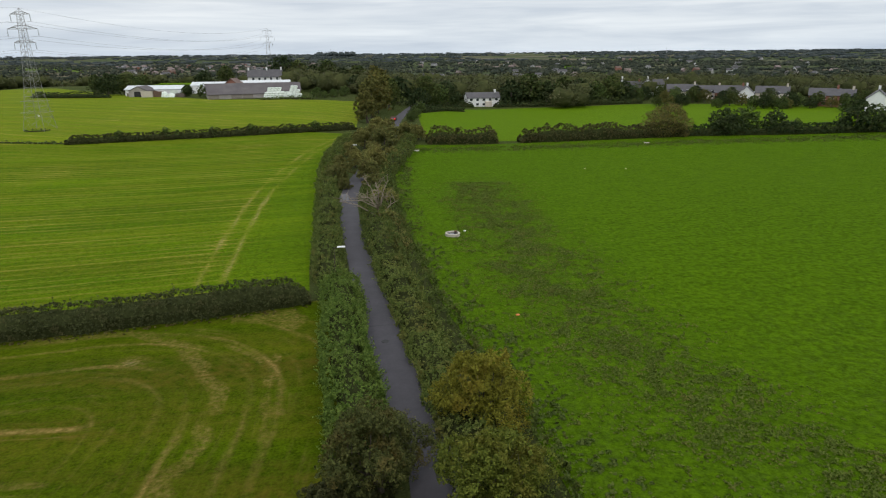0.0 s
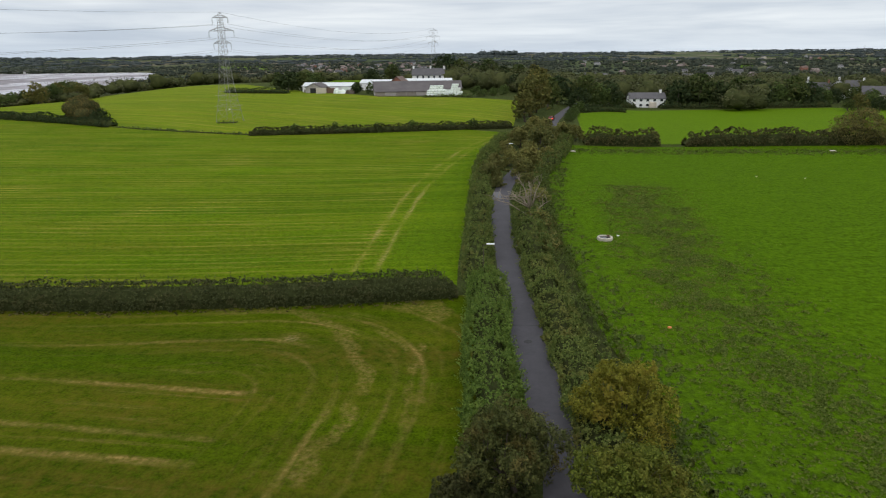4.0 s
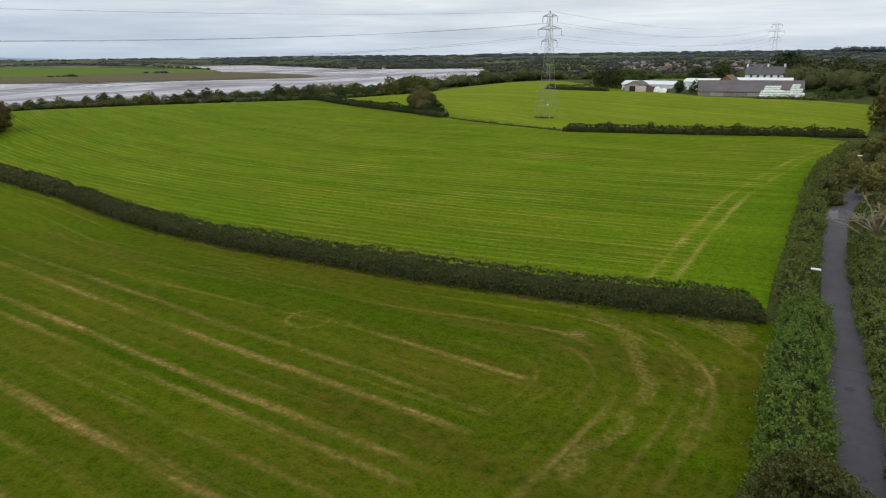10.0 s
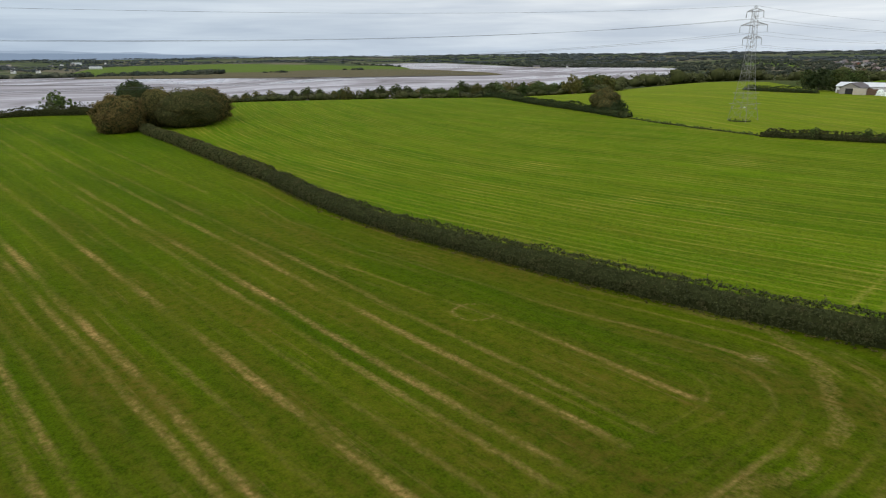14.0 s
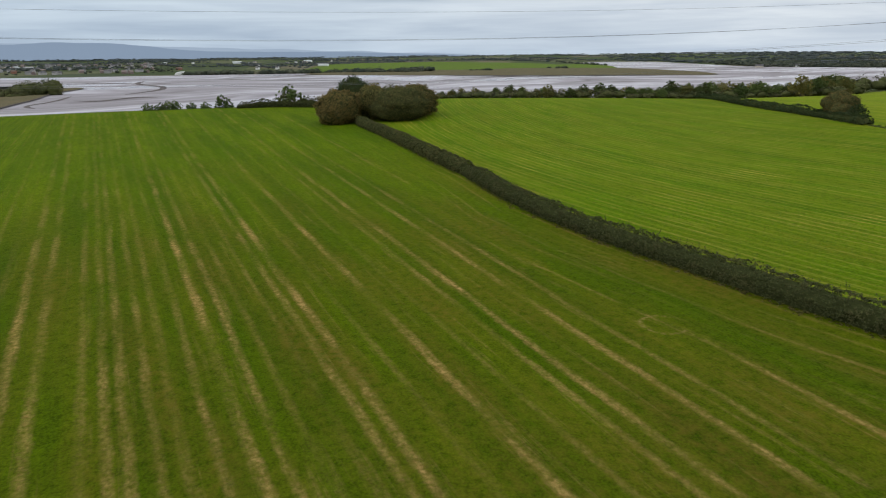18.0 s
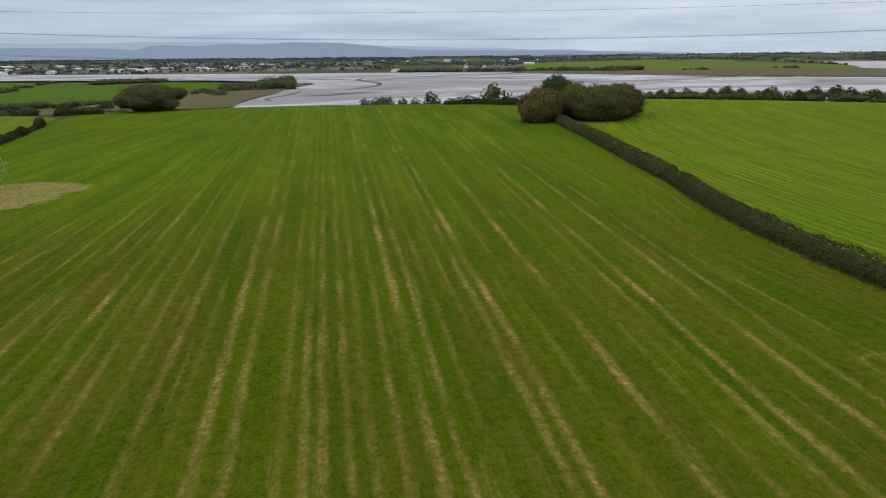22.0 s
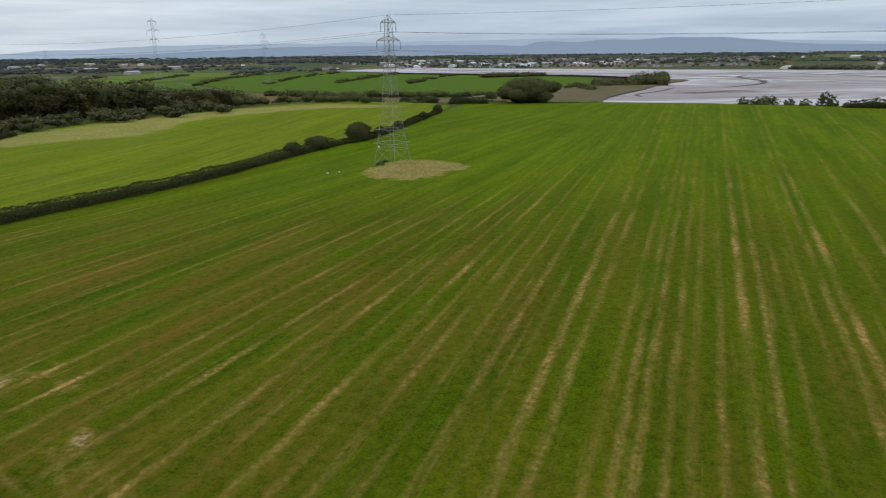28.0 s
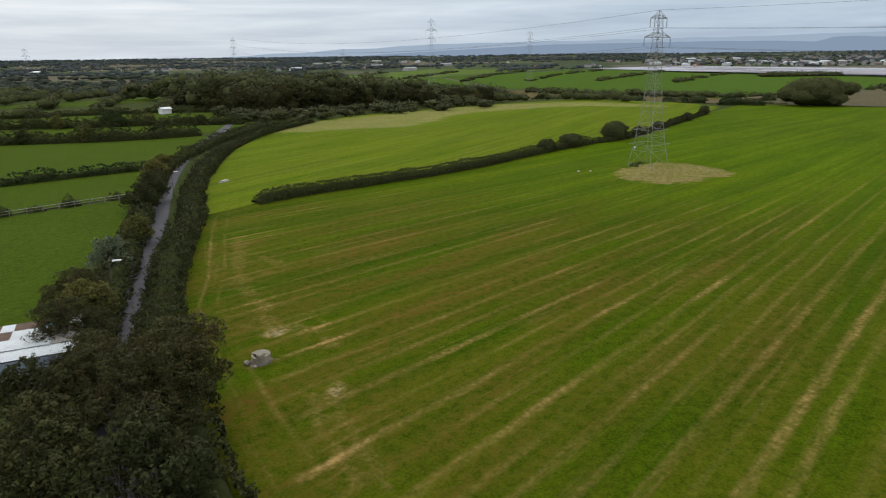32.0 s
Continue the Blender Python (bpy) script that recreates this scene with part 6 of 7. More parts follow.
# ---------------------------------------------------------------- buildings
def gable_house(t, w, d, eave, ridge, wall, roof, windows=(), chimneys=(), wall_label="", roof_over=0.35):
    """Walls with gables, a two-sided roof, windows (x, z, width, height) on the front, chimneys at x."""
    x, y = w / 2, d / 2
    vs = [(-x, -y, -0.4), (x, -y, -0.4), (x, y, -0.4), (-x, y, -0.4), (-x, -y, eave), (x, -y, eave), (x, y, eave), (-x, y, eave), (-x, 0, ridge), (x, 0, ridge)]
    part("wall", mesh_of("wall", vs, [(0, 1, 5, 4), (1, 2, 6, 9, 5), (2, 3, 7, 6), (3, 0, 4, 8, 7)]), wall, t, wall_label)
    for s in (1, -1):
        o, th = roof_over, 0.18
        sl = (ridge - eave) / y
        a = [(-x - o, s * (y + o), eave - sl * o), (x + o, s * (y + o), eave - sl * o), (x + o, 0, ridge), (-x - o, 0, ridge)]
        rv = [Vector(v) + Vector((0, 0, 0.03)) for v in a] + [Vector(v) + Vector((0, 0, 0.03 + th)) for v in a]
        f = [(0, 1, 2, 3), (7, 6, 5, 4), (0, 4, 5, 1), (1, 5, 6, 2), (2, 6, 7, 3), (3, 7, 4, 0)]
        part("roof", mesh_of("roof", rv, f if s < 0 else [q[::-1] for q in f]), roof, t)
    for wx_, wz, ww, wh in windows:
        win = part("window", mesh_of("window", *bevel_box(ww + 0.16, 0.10, wh + 0.16, 0.02, (wx_, -y - 0.03, wz - 0.08))), M_PLASTIC, t)
        part("pane", mesh_of("pane", *bevel_box(ww, 0.05, wh, 0.01, (wx_, -y - 0.075, wz))), M_GLASS, win)
    for cx in chimneys:
        ch = part("chimney", mesh_of("chimney", *bevel_box(0.9, 0.9, 2.0, 0.08, (cx, 0, ridge - 0.6))), wall, t)
        for k in (-0.2, 0.2):
            part("chimney_pot", mesh_of("chimney_pot", *tube([(cx + k, 0, ridge + 1.35), (cx + k, 0, ridge + 1.8)], [0.14, 0.11], 8)), M_TILE, ch)


def house(x, y, rz, w, d, eave, ridge, wall, roof, label, windows=(), chimneys=(), name="house", category="house", group="", z=None):
    t = thing(name, x, y, label, category, rz=rz, group=group, z=z)
    gable_house(t, w, d, eave, ridge, wall, roof, windows, chimneys)
    return t


two_rows = [(x, z, 1.1, 1.25) for z in (1.0, 3.7) for x in (-6.5, -3.2, 0, 3.2, 6.5)]
house(-34, 396, 3, 19, 9, 5.4, 9.0, M_WHITE, M_SLATE, "white farmhouse with a slate roof and three chimneys", two_rows, (-8.9, 1.0, 8.9), "farmhouse")
barn = house(-36.5, 297, 11, 27, 18, 1.7, 5.6, M_CONC, M_SHEET, "long grey barn with a fibre cement roof", [], (), "barn", "barn")
for k in range(6):
    part("wall_panel", mesh_of("wall_panel", *bevel_box(4.2, 0.14, 1.6, 0.03, (-11.2 + 4.5 * k, -9.05, -0.1))), (M_WOOD, M_CONC, M_WOOD)[k % 3], barn)
house(-21, 308, 6, 18, 13, 2.0, 5.2, M_CONC, M_SHEET, "grey barn with a dark sheet roof behind silage bales", [], (), "barn", "barn")
house(-54, 336, -3, 17, 11, 3.6, 4.9, M_WHITE, M_TIN, "low shed with pale corrugated roof", [], (), "farm_shed", "shed")
house(-30, 345, 3, 24, 10, 3.8, 5.0, M_CONC, M_TIN, "low shed with pale sheet roof behind the barn", [], (), "farm_shed", "shed")
house(-43, 330, 80, 9, 6.2, 4.2, 6.6, M_BRICK, M_TILE, "red brick gabled farm building", [(0, 2.5, 0.9, 1.1)], (), "farm_building", "building")
tin = house(-76, 322, -5, 24, 10, 2.8, 4.2, M_WHITE, M_TIN, "long low farm shed with pale sheet roof", [], (), "farm_shed", "shed")
open_shed = house(-80, 314, 82, 10, 8, 2.6, 4.4, M_CONC, M_SHEET, "grey gabled shed with a dark slab for its open front", [], (), "farm_shed", "shed")
# the wall is closed: a dark slab paints the shade of an open front
part("doorway", mesh_of("doorway", *bevel_box(0.14, 3.0, 2.3, 0.03, (-5.05, 0.2, 0))), M_DARK, open_shed, "dark slab painted as the shade in an open doorway")
for k, (dx, w, hgt, mt) in enumerate([(-5, 4.5, 2.0, M_WHITE), (-0.5, 3.5, 1.6, M_BRICK), (4, 5, 2.1, M_WHITE), (9.5, 3.5, 2.6, M_WRAP), (-9.5, 3.0, 1.5, M_WOOD), (1.6, 1.6, 2.4, M_RUST)]):
    part("wall_panel", mesh_of("wall_panel", *bevel_box(w, 0.2, hgt, 0.04, (dx, -5.15 - 0.3 * k, -0.1))), mt, tin)
white = house(72, 308, 0, 15.5, 8, 4.0, 6.2, M_WHITE, M_SLATE, "white rendered house with a dark roof", [(x, z, 1.2, 1.0) for z in (0.6, 2.7) for x in (-6, -3, 0, 3, 6)], (6.2,), "house")
part("porch", mesh_of("porch", *bevel_box(3.0, 1.6, 2.5, 0.2, (2.0, -4.8, 0))), M_CREAM, white, "cream porch")
# clutter in front of the low farm shed
def heap(name, x, y, w, d, h, mat, label, category, seed):
    """A slumped heap with folds, flat underneath."""
    bm = bmesh.new()
    bmesh.ops.create_icosphere(bm, subdivisions=3, radius=1.0)
    for v in bm.verts:
        k = 1 + 0.30 * noise.noise(v.co * 1.6 + Vector((seed, 0, 0))) + 0.14 * noise.noise(v.co * 4.5)
        v.co = Vector((v.co.x * w / 2 * k, v.co.y * d / 2 * k, max(-0.05, v.co.z) * h * k))
    t = thing(name, x, y, label, category)
    part("mound", bm, mat, t)
    return t


yard = thing("shed_doors", -76.4, 305.8, "pink and brown sheet doors leaning in front of a low shed", "doors", rz=14)
part("panel", mesh_of("panel", *bevel_box(4.6, 0.12, 2.6, 0.03)), M_CREAM, yard)
pan = part("panel", mesh_of("panel", *bevel_box(4.4, 0.12, 2.4, 0.03)), M_RUST, yard, "rusty brown sheet panel")
pan.location = (4.7, -0.2, 0)
heap("tarpaulin_heap", -66.4, 304.6, 5.2, 3.4, 1.7, M_WRAP, "heap under a crumpled white plastic sheet", "plastic sheet", 3)
heap("tarpaulin_heap", -69.0, 305.6, 3.4, 2.6, 2.3, M_WRAP, "small heap under a white plastic sheet", "plastic sheet", 8)
heap("soil_heap", -62.6, 304.4, 5.4, 3.2, 1.8, M_BARK, "dark heap of soil and scrap beside the shed", "soil heap", 5)
# wrapped bales stacked beside the barn
for i, (sx, sy, rows, cols) in enumerate([(-19.5, 285.5, 3, 8), (-20.5, 288.5, 5, 6), (-12.0, 288.0, 6, 5)]):
    b = thing("bale_stack", sx, sy, ("slumped row of white wrapped silage bales", "stack of white wrapped silage bales by the barn", "tall stack of white wrapped silage bales")[i], "bales", group="bale stacks", rz=14)
    for k in range(rows):
        for j in range(cols - (k + i) // 2):
            x0_ = -0.72 * cols + 1.45 * j + 0.35 * k
            part("bale", mesh_of("bale", *tube([(x0_ - 0.68, 0.30 * k, 0.55 + 0.80 * k), (x0_ - 0.6, 0.30 * k, 0.55 + 0.80 * k), (x0_ + 0.6, 0.30 * k, 0.55 + 0.80 * k), (x0_ + 0.68, 0.30 * k, 0.55 + 0.80 * k)], [0.42, 0.52, 0.52, 0.42], 10), True), M_WRAP, b)
hedge("weeds", [(-27, 279.5), (-16, 281.5), (-6, 285)], 3.0, 1.0, "nettles and weeds in front of the bales", L_HEDGE, 0.3, 24, 0.5, 51, category="weeds")
for i, (x, y, s) in enumerate([(-4.5, 290, 1.2), (-1.0, 294, 0.8), (3, 300, 0.8), (-52, 302, 1.4), (-60, 306, 1.1)]):
    tree(x, y, "shrub", "dark bush in the farmyard hedge", s, 80 * i, "farm bushes", "shrub", category="shrub")
HOUSES = [(a + (0 if side else 90), *polar(a, r), *rest) for a, r, side, *rest in [
    (-24.75, 408, False, 11, 6.5, 5.0, 8.8, M_WHITE, M_SLATE), (-25.6, 404, True, 9, 7, 4.6, 7.6, M_BRICK, M_SLATE), (-26.75, 408, False, 12, 7.6, 5.2, 9.0, M_WHITE, M_SLATE), (-27.8, 410, True, 9, 8, 5.4, 8.6, M_WHITE, M_SLATE),
    (-29.4, 384, True, 15, 8, 3.6, 7.0, M_CREAM, M_SLATE), (-31.3, 380, True, 14, 8, 3.4, 6.6, M_CREAM, M_SLATE), (-33.0, 376, True, 14, 8, 3.6, 6.9, M_BRICK, M_SLATE), (-34.2, 366, False, 11, 7, 4.0, 7.2, M_WHITE, M_SLATE), (-36.0, 372, True, 15, 8, 4.0, 7.0, M_CREAM, M_SLATE),
    (-40.5, 352, True, 12, 8, 4, 7, M_CREAM, M_SLATE), (-42.9, 325, False, 14, 8, 5, 8.4, M_WHITE, M_SLATE), (-45.5, 330, True, 13, 8, 5, 8, M_BRICK, M_SLATE), (-39.5, 345, True, 12, 8, 4.8, 7.6, M_BRICK, M_SLATE)]]
for rz, x, y, w, d, ev, ri, wl, rf in HOUSES:
    house(x, y, rz, w, d, ev, ri, wl, rf, "two-storey house in a village behind trees", [(q, z, 1.2, 1.1) for z in (0.9, 3.3) for q in (-3, 0, 3)], (w / 2 - 1,), group="village houses")

# ---------------------------------------------------------------- far woods, town and hills
def leafy_wood(name, spots, label, mat, per=420, size=1.0, seed=1, long=1.05):
    """Far trees as lumpy crowns with a coat of small loose leaf sprays, in one mass."""
    rng = rnd(seed)
    P, N, CV, CN = [], [], [], []
    CUBE = BALLS[1 if per < 21 else 2 if per < 131 else 3]
    for x, y, w, h in spots:
        z = H(x, y)
        k = 7
        ang = rng.uniform(0, 6.28, k)
        lc = np.stack([0.32 * w * np.cos(ang), 0.32 * w * np.sin(ang), h * rng.uniform(0.28, 0.76, k)], 1)
        lc[0] = (0, 0, h * 0.72)
        lr = w * rng.uniform(0.18, 0.33, k)
        tall = np.array([1, 1, 0.95 * h / w])
        which = rng.integers(0, k, per)
        d = unit(rng.normal(size=(per, 3)) + [0, 0, 0.15])
        p = lc[which] + d * (lr[which] * rng.uniform(0.84, 1.10, per))[:, None] * tall
        p[:, 2] = np.maximum(p[:, 2], 0.2)
        P.append(p + [x, y, z])
        N.append(d + [0, 0, 0.25])
        rad = 0.43 + 0.10 * np.sin(CUBE @ rng.normal(size=3) * 5 + rng.uniform(0, 6)) + 0.06 * np.sin(CUBE @ rng.normal(size=3) * 9)
        core = CUBE * rad[:, None] * [w, w, h * 0.95] * (0.80 if mat is L_WOOD else 0.9) + [0, 0, (0.41 if mat is L_WOOD else 0.45) * h]
        if per >= 400:
            for c, r in zip(lc, lr):
                wob = 1 + 0.22 * np.sin(BALLS[2] @ rng.normal(size=3) * 4 + rng.uniform(0, 6))
                low = BALLS[2] * wob[:, None] * r * 0.56 * tall + c
                CV.append(np.maximum(low, [-99, -99, -0.3]) + [x, y, z])
                CN.append(BALLS[2])
            core = (core - [0, 0, 0.41 * h]) * 0.62 + [0, 0, 0.31 * h]
        core[:, 2] = np.maximum(core[:, 2], -0.3)
        CV.append(core + [x, y, z])
        CN.append(CUBE)
    leaves = sprays(name, np.concatenate(P), np.concatenate(N), size, rng, 0.35, long)
    ob = tagged(part(name, leaves, mat), label, kind="stuff")
    cn = np.concatenate(CN)
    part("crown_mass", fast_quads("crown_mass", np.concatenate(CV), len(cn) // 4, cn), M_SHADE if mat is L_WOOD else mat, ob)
    return ob


def scatter(n, a0, a1, r0, r1, w, h, seed, gate=None):
    rng = rnd(seed)
    out = []
    for _ in range(60 * n):
        if len(out) == n:
            break
        a, r = rng.uniform(a0, a1), math.sqrt(rng.uniform(r0 * r0, r1 * r1))
        x, y = polar(a, r)
        if gate and not gate(x, y, a, r) or r > 1000 and inside(ESTUARY, x, y):
            continue
        s = rng.uniform(0.55, 1.3)
        out.append((x, y, w * s, h * s * rng.uniform(0.85, 1.15)))
    return out


def tree_lines(n, a0, a1, r0, r1, run, w, h, seed):
    """Trees in uneven hedgerows between far fields, mostly square to the line of sight."""
    rng = rnd(seed)
    out = []
    for _ in range(n):
        a, r = rng.uniform(a0, a1), math.sqrt(rng.uniform(r0 * r0, r1 * r1))
        x, y = polar(a, r)
        turn = radians(a + rng.choice((0, 90), p=(0.8, 0.2)) + rng.normal() * 14)
        k = rng.uniform(0.4, 1.4) * run
        s = -k / 2
        while s < k / 2:
            px, py = x + s * math.cos(turn) + rng.normal() * 2, y + s * math.sin(turn) + rng.normal() * 2
            size = rng.uniform(0.45, 1.0) if rng.uniform() < 0.75 else rng.uniform(1.0, 1.5)
            if r0 * 0.97 < math.hypot(px, py) < 4640 and not inside(ESTUARY, px, py) and not inside(FIELD_ACROSS, px, py):
                out.append((px, py, w * size * 1.15, h * size))
            s += w * size * rng.uniform(0.5, 1.1)
    return out


def patchy(scale, level, seed):
    return lambda x, y, a, r: noise.noise((x * scale, y * scale, seed)) > level


def wood_edge(a):
    return float(np.interp(a, [128, 137, 144, 150, 153.5, 156], [326, 314, 292, 286, 336, 420]))


leafy_wood("woodland", scatter(460, -46, 3, 300, 480, 11, 10.5, 1, lambda x, y, a, r: (a < -8 or r > 330) and noise.noise((x * 0.012, y * 0.012, 3)) > -0.15 and not (-14.5 < a < -11.5 and r < 330) and not (a < -22 and r < 400)), "dense dark mixed woodland behind the fields", L_WOOD, 230, 0.62, 1)
leafy_wood("woodland", scatter(1000, -50, 34, 480, 900, 14, 10, 2, patchy(0.006, -0.35, 9)), "dense dark mixed woodland", L_WOOD, 62, 1.25, 2)
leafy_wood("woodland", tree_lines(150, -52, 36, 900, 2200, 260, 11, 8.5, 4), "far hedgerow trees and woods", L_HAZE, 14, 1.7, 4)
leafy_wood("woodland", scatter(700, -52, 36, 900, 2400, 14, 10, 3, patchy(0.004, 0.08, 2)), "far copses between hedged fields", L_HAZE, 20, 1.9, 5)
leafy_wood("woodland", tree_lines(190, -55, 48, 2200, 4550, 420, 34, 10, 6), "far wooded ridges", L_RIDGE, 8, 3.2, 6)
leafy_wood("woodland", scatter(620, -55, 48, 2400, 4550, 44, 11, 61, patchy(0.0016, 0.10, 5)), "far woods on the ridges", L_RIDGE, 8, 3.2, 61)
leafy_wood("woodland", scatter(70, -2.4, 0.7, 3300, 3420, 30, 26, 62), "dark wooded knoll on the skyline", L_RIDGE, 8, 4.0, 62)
leafy_wood("woodland", [(x, y, w, h * float(np.interp(math.degrees(math.atan2(-x, y)) % 360, [132, 142], [0.68, 1.0]))) for x, y, w, h in scatter(240, 128, 158, 235, 470, 17, 14, 7, lambda x, y, a, r: noise.noise((x * 0.012, y * 0.012, 13)) > -0.12 and r > wood_edge(a) + 22)], "thick dark woodland beyond the dry grass", L_WOOD, 640, 0.78, 3)
rng = rnd(97)
for i in range(54):
    a = 129 + 24.5 * (i + rng.uniform(-0.4, 0.4)) / 54
    k = float(np.interp(a, [129, 135, 142, 154], [0.62, 0.8, 1.12, 1.1])) * rng.uniform(0.78, 1.15)
    tree(*polar(a, wood_edge(a) + rng.uniform(4, 34)), ("wood_a", "wood_b", "wood_a", "wood_c", "wood_b")[i % 5], "dark leafy tree at the edge of a wood", k, rng.uniform(0, 360), "trees of the wood's edge")
leafy_wood("scrub", scatter(60, 129, 152, 225, 340, 7, 4.0, 27, lambda x, y, a, r: -26 < r - wood_edge(a) < 4), "low dark thorn scrub along the edge of the wood", L_WOOD, 400, 0.6, 27)
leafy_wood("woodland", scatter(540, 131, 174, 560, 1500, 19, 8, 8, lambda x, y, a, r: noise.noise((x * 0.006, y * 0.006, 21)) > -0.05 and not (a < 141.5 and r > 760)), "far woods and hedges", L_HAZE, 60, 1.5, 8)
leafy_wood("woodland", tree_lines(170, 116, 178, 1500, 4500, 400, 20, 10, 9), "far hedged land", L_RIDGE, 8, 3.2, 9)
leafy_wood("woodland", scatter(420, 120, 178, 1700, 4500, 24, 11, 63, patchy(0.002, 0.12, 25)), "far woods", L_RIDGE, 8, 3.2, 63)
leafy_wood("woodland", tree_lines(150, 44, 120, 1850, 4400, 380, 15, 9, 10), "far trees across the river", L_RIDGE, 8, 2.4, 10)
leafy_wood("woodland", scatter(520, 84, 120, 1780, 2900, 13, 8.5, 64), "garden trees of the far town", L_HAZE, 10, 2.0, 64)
leafy_wood("woodland", scatter(60, 92.9, 95.6, 760, 850, 15, 15, 11), "dark trees on the river spit", L_WOOD, 130, 1.1, 11)
leafy_wood("woodland", scatter(55, 95.2, 98.6, 740, 820, 13, 9, 22), "dark low trees on the river spit", L_WOOD, 130, 1.1, 22)
leafy_wood("woodland", scatter(16, 98.3, 100.7, 655, 725, 12, 8, 66), "dark low trees at the root of the spit", L_WOOD, 130, 1.0, 66)
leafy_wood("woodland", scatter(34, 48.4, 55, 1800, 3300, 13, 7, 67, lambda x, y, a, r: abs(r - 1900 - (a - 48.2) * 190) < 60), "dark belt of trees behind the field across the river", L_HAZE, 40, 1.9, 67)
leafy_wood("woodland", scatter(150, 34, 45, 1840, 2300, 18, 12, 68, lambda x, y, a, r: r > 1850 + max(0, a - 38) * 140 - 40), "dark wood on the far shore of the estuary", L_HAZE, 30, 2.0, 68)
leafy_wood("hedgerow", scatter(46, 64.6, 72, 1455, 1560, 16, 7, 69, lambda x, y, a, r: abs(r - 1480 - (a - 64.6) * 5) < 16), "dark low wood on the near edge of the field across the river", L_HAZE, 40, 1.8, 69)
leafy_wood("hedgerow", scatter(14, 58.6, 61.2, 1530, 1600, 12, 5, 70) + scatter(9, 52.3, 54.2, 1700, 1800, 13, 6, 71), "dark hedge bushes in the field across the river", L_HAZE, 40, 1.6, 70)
leafy_wood("hedgerow", scatter(150, 32, 67, 366, 384, 7, 3.6, 23), "bushy hedge along the river bank", L_WOOD, 130, 0.6, 23)
leafy_wood("hedgerow", scatter(60, 96, 108, 1120, 1300, 18, 7, 24, lambda x, y, a, r: abs(r - 1130 - (108 - a) * 12) < 18), "dark hedge behind the green river field", L_WOOD, 40, 1.8, 24)
leafy_wood("woodland", scatter(230, 64, 84, 1500, 1540, 17, 10, 12), "line of trees on the far bank", L_HAZE, 30, 2.4, 12)
leafy_wood("marsh_scrub", scatter(150, 106, 133, 330, 560, 7, 4.2, 13, patchy(0.02, 0.05, 41)), "scrubby brown bushes in the rough marsh", L_WOOD, 150, 0.5, 13)
leafy_wood("hedgerow", scatter(60, 118, 126, 560, 680, 9, 5, 14, lambda x, y, a, r: abs(r - 575 - (a - 118) * 9) < 12), "hedge below the green river field", L_WOOD, 90, 0.8, 14)
leafy_wood("hedgerow", scatter(70, 104, 120, 585, 640, 9, 5, 15, lambda x, y, a, r: abs(r - 610) < 10), "hedge below the green river field", L_WOOD, 90, 0.8, 15)
leafy_wood("hedgerow", scatter(160, 108, 140, 900, 1500, 16, 5, 16, lambda x, y, a, r: abs((r * 0.01 + a) % 6 - 3) < 0.35), "hedges across the far green fields", L_WOOD, 30, 1.6, 16)
leafy_wood("woodland", tree_lines(24, 30, 44, 1700, 2900, 300, 12, 9, 17), "dark tree belts across the river", L_HAZE, 14, 1.8, 17)
leafy_wood("hedgerow", scatter(120, 155, 172, 335, 560, 9, 5.5, 18, lambda x, y, a, r: abs((r + 2.2 * x) % 62 - 31) < 5), "dark hedges between small far fields", L_WOOD, 130, 0.62, 18)
leafy_wood("woodland", scatter(90, 154, 174, 560, 900, 18, 9, 25, patchy(0.008, 0.0, 61)), "dark far copses", L_WOOD, 70, 1.2, 25)
HILL_AZ = [54, 62, 72, 78, 82, 84.5, 86.4, 88.6, 90.2, 93.2, 95.5, 97.2, 98.9, 100.2, 102, 103.3, 104.5, 107, 112, 118, 124, 130, 138, 148]
HILL_EL = [-0.5, 0.1, 0.4, 0.46, 0.52, 0.7, 0.94, 1.14, 1.18, 1.22, 1.04, 1.13, 1.05, 0.93, 1.05, 1.0, 0.7, 0.82, 0.86, 0.84, 0.80, 0.55, 0.2, -0.5]
hv = []
for i in range(161):
    a = 54 + 94 * i / 160
    x, y = polar(a, 4720)
    top = 24 + 4720 * math.tan(radians(float(np.interp(a, HILL_AZ, HILL_EL)) + 0.03 * noise.noise((a * 0.6, 1, 0)) + 0.035 * noise.noise((a * 1.9, 4, 0))))
    hv += [(x, y, -20), (x, y, top)]
tagged(part("backdrop_hills", mesh_of("backdrop_hills", hv, [(2 * i, 2 * i + 2, 2 * i + 3, 2 * i + 1) for i in range(160)]), M_HILL), "distant hills on the horizon, blue with painted haze", kind="structure")

# second hill strip, with a paler painted haze
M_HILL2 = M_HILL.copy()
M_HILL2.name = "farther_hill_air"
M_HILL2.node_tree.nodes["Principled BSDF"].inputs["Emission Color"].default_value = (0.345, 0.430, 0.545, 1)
hv = []
for i in range(161):
    a = 60 + 100 * i / 160
    x, y = polar(a, 4745)
    top = 24 + 4745 * math.tan(radians(float(np.interp(a, [60, 80, 100, 112, 124, 134, 146, 160], [0.1, 0.75, 1.3, 1.15, 1.05, 0.95, 0.35, -0.4])) + 0.10 * noise.noise((a * 0.35, 7, 0)) + 0.03 * noise.noise((a * 1.6, 9, 0))))
    hv += [(x, y, -20), (x, y, top)]
tagged(part("backdrop_far_hills", mesh_of("backdrop_far_hills", hv, [(2 * i, 2 * i + 2, 2 * i + 3, 2 * i + 1) for i in range(160)]), M_HILL2), "farther hills on the horizon, paled by painted haze", kind="structure")

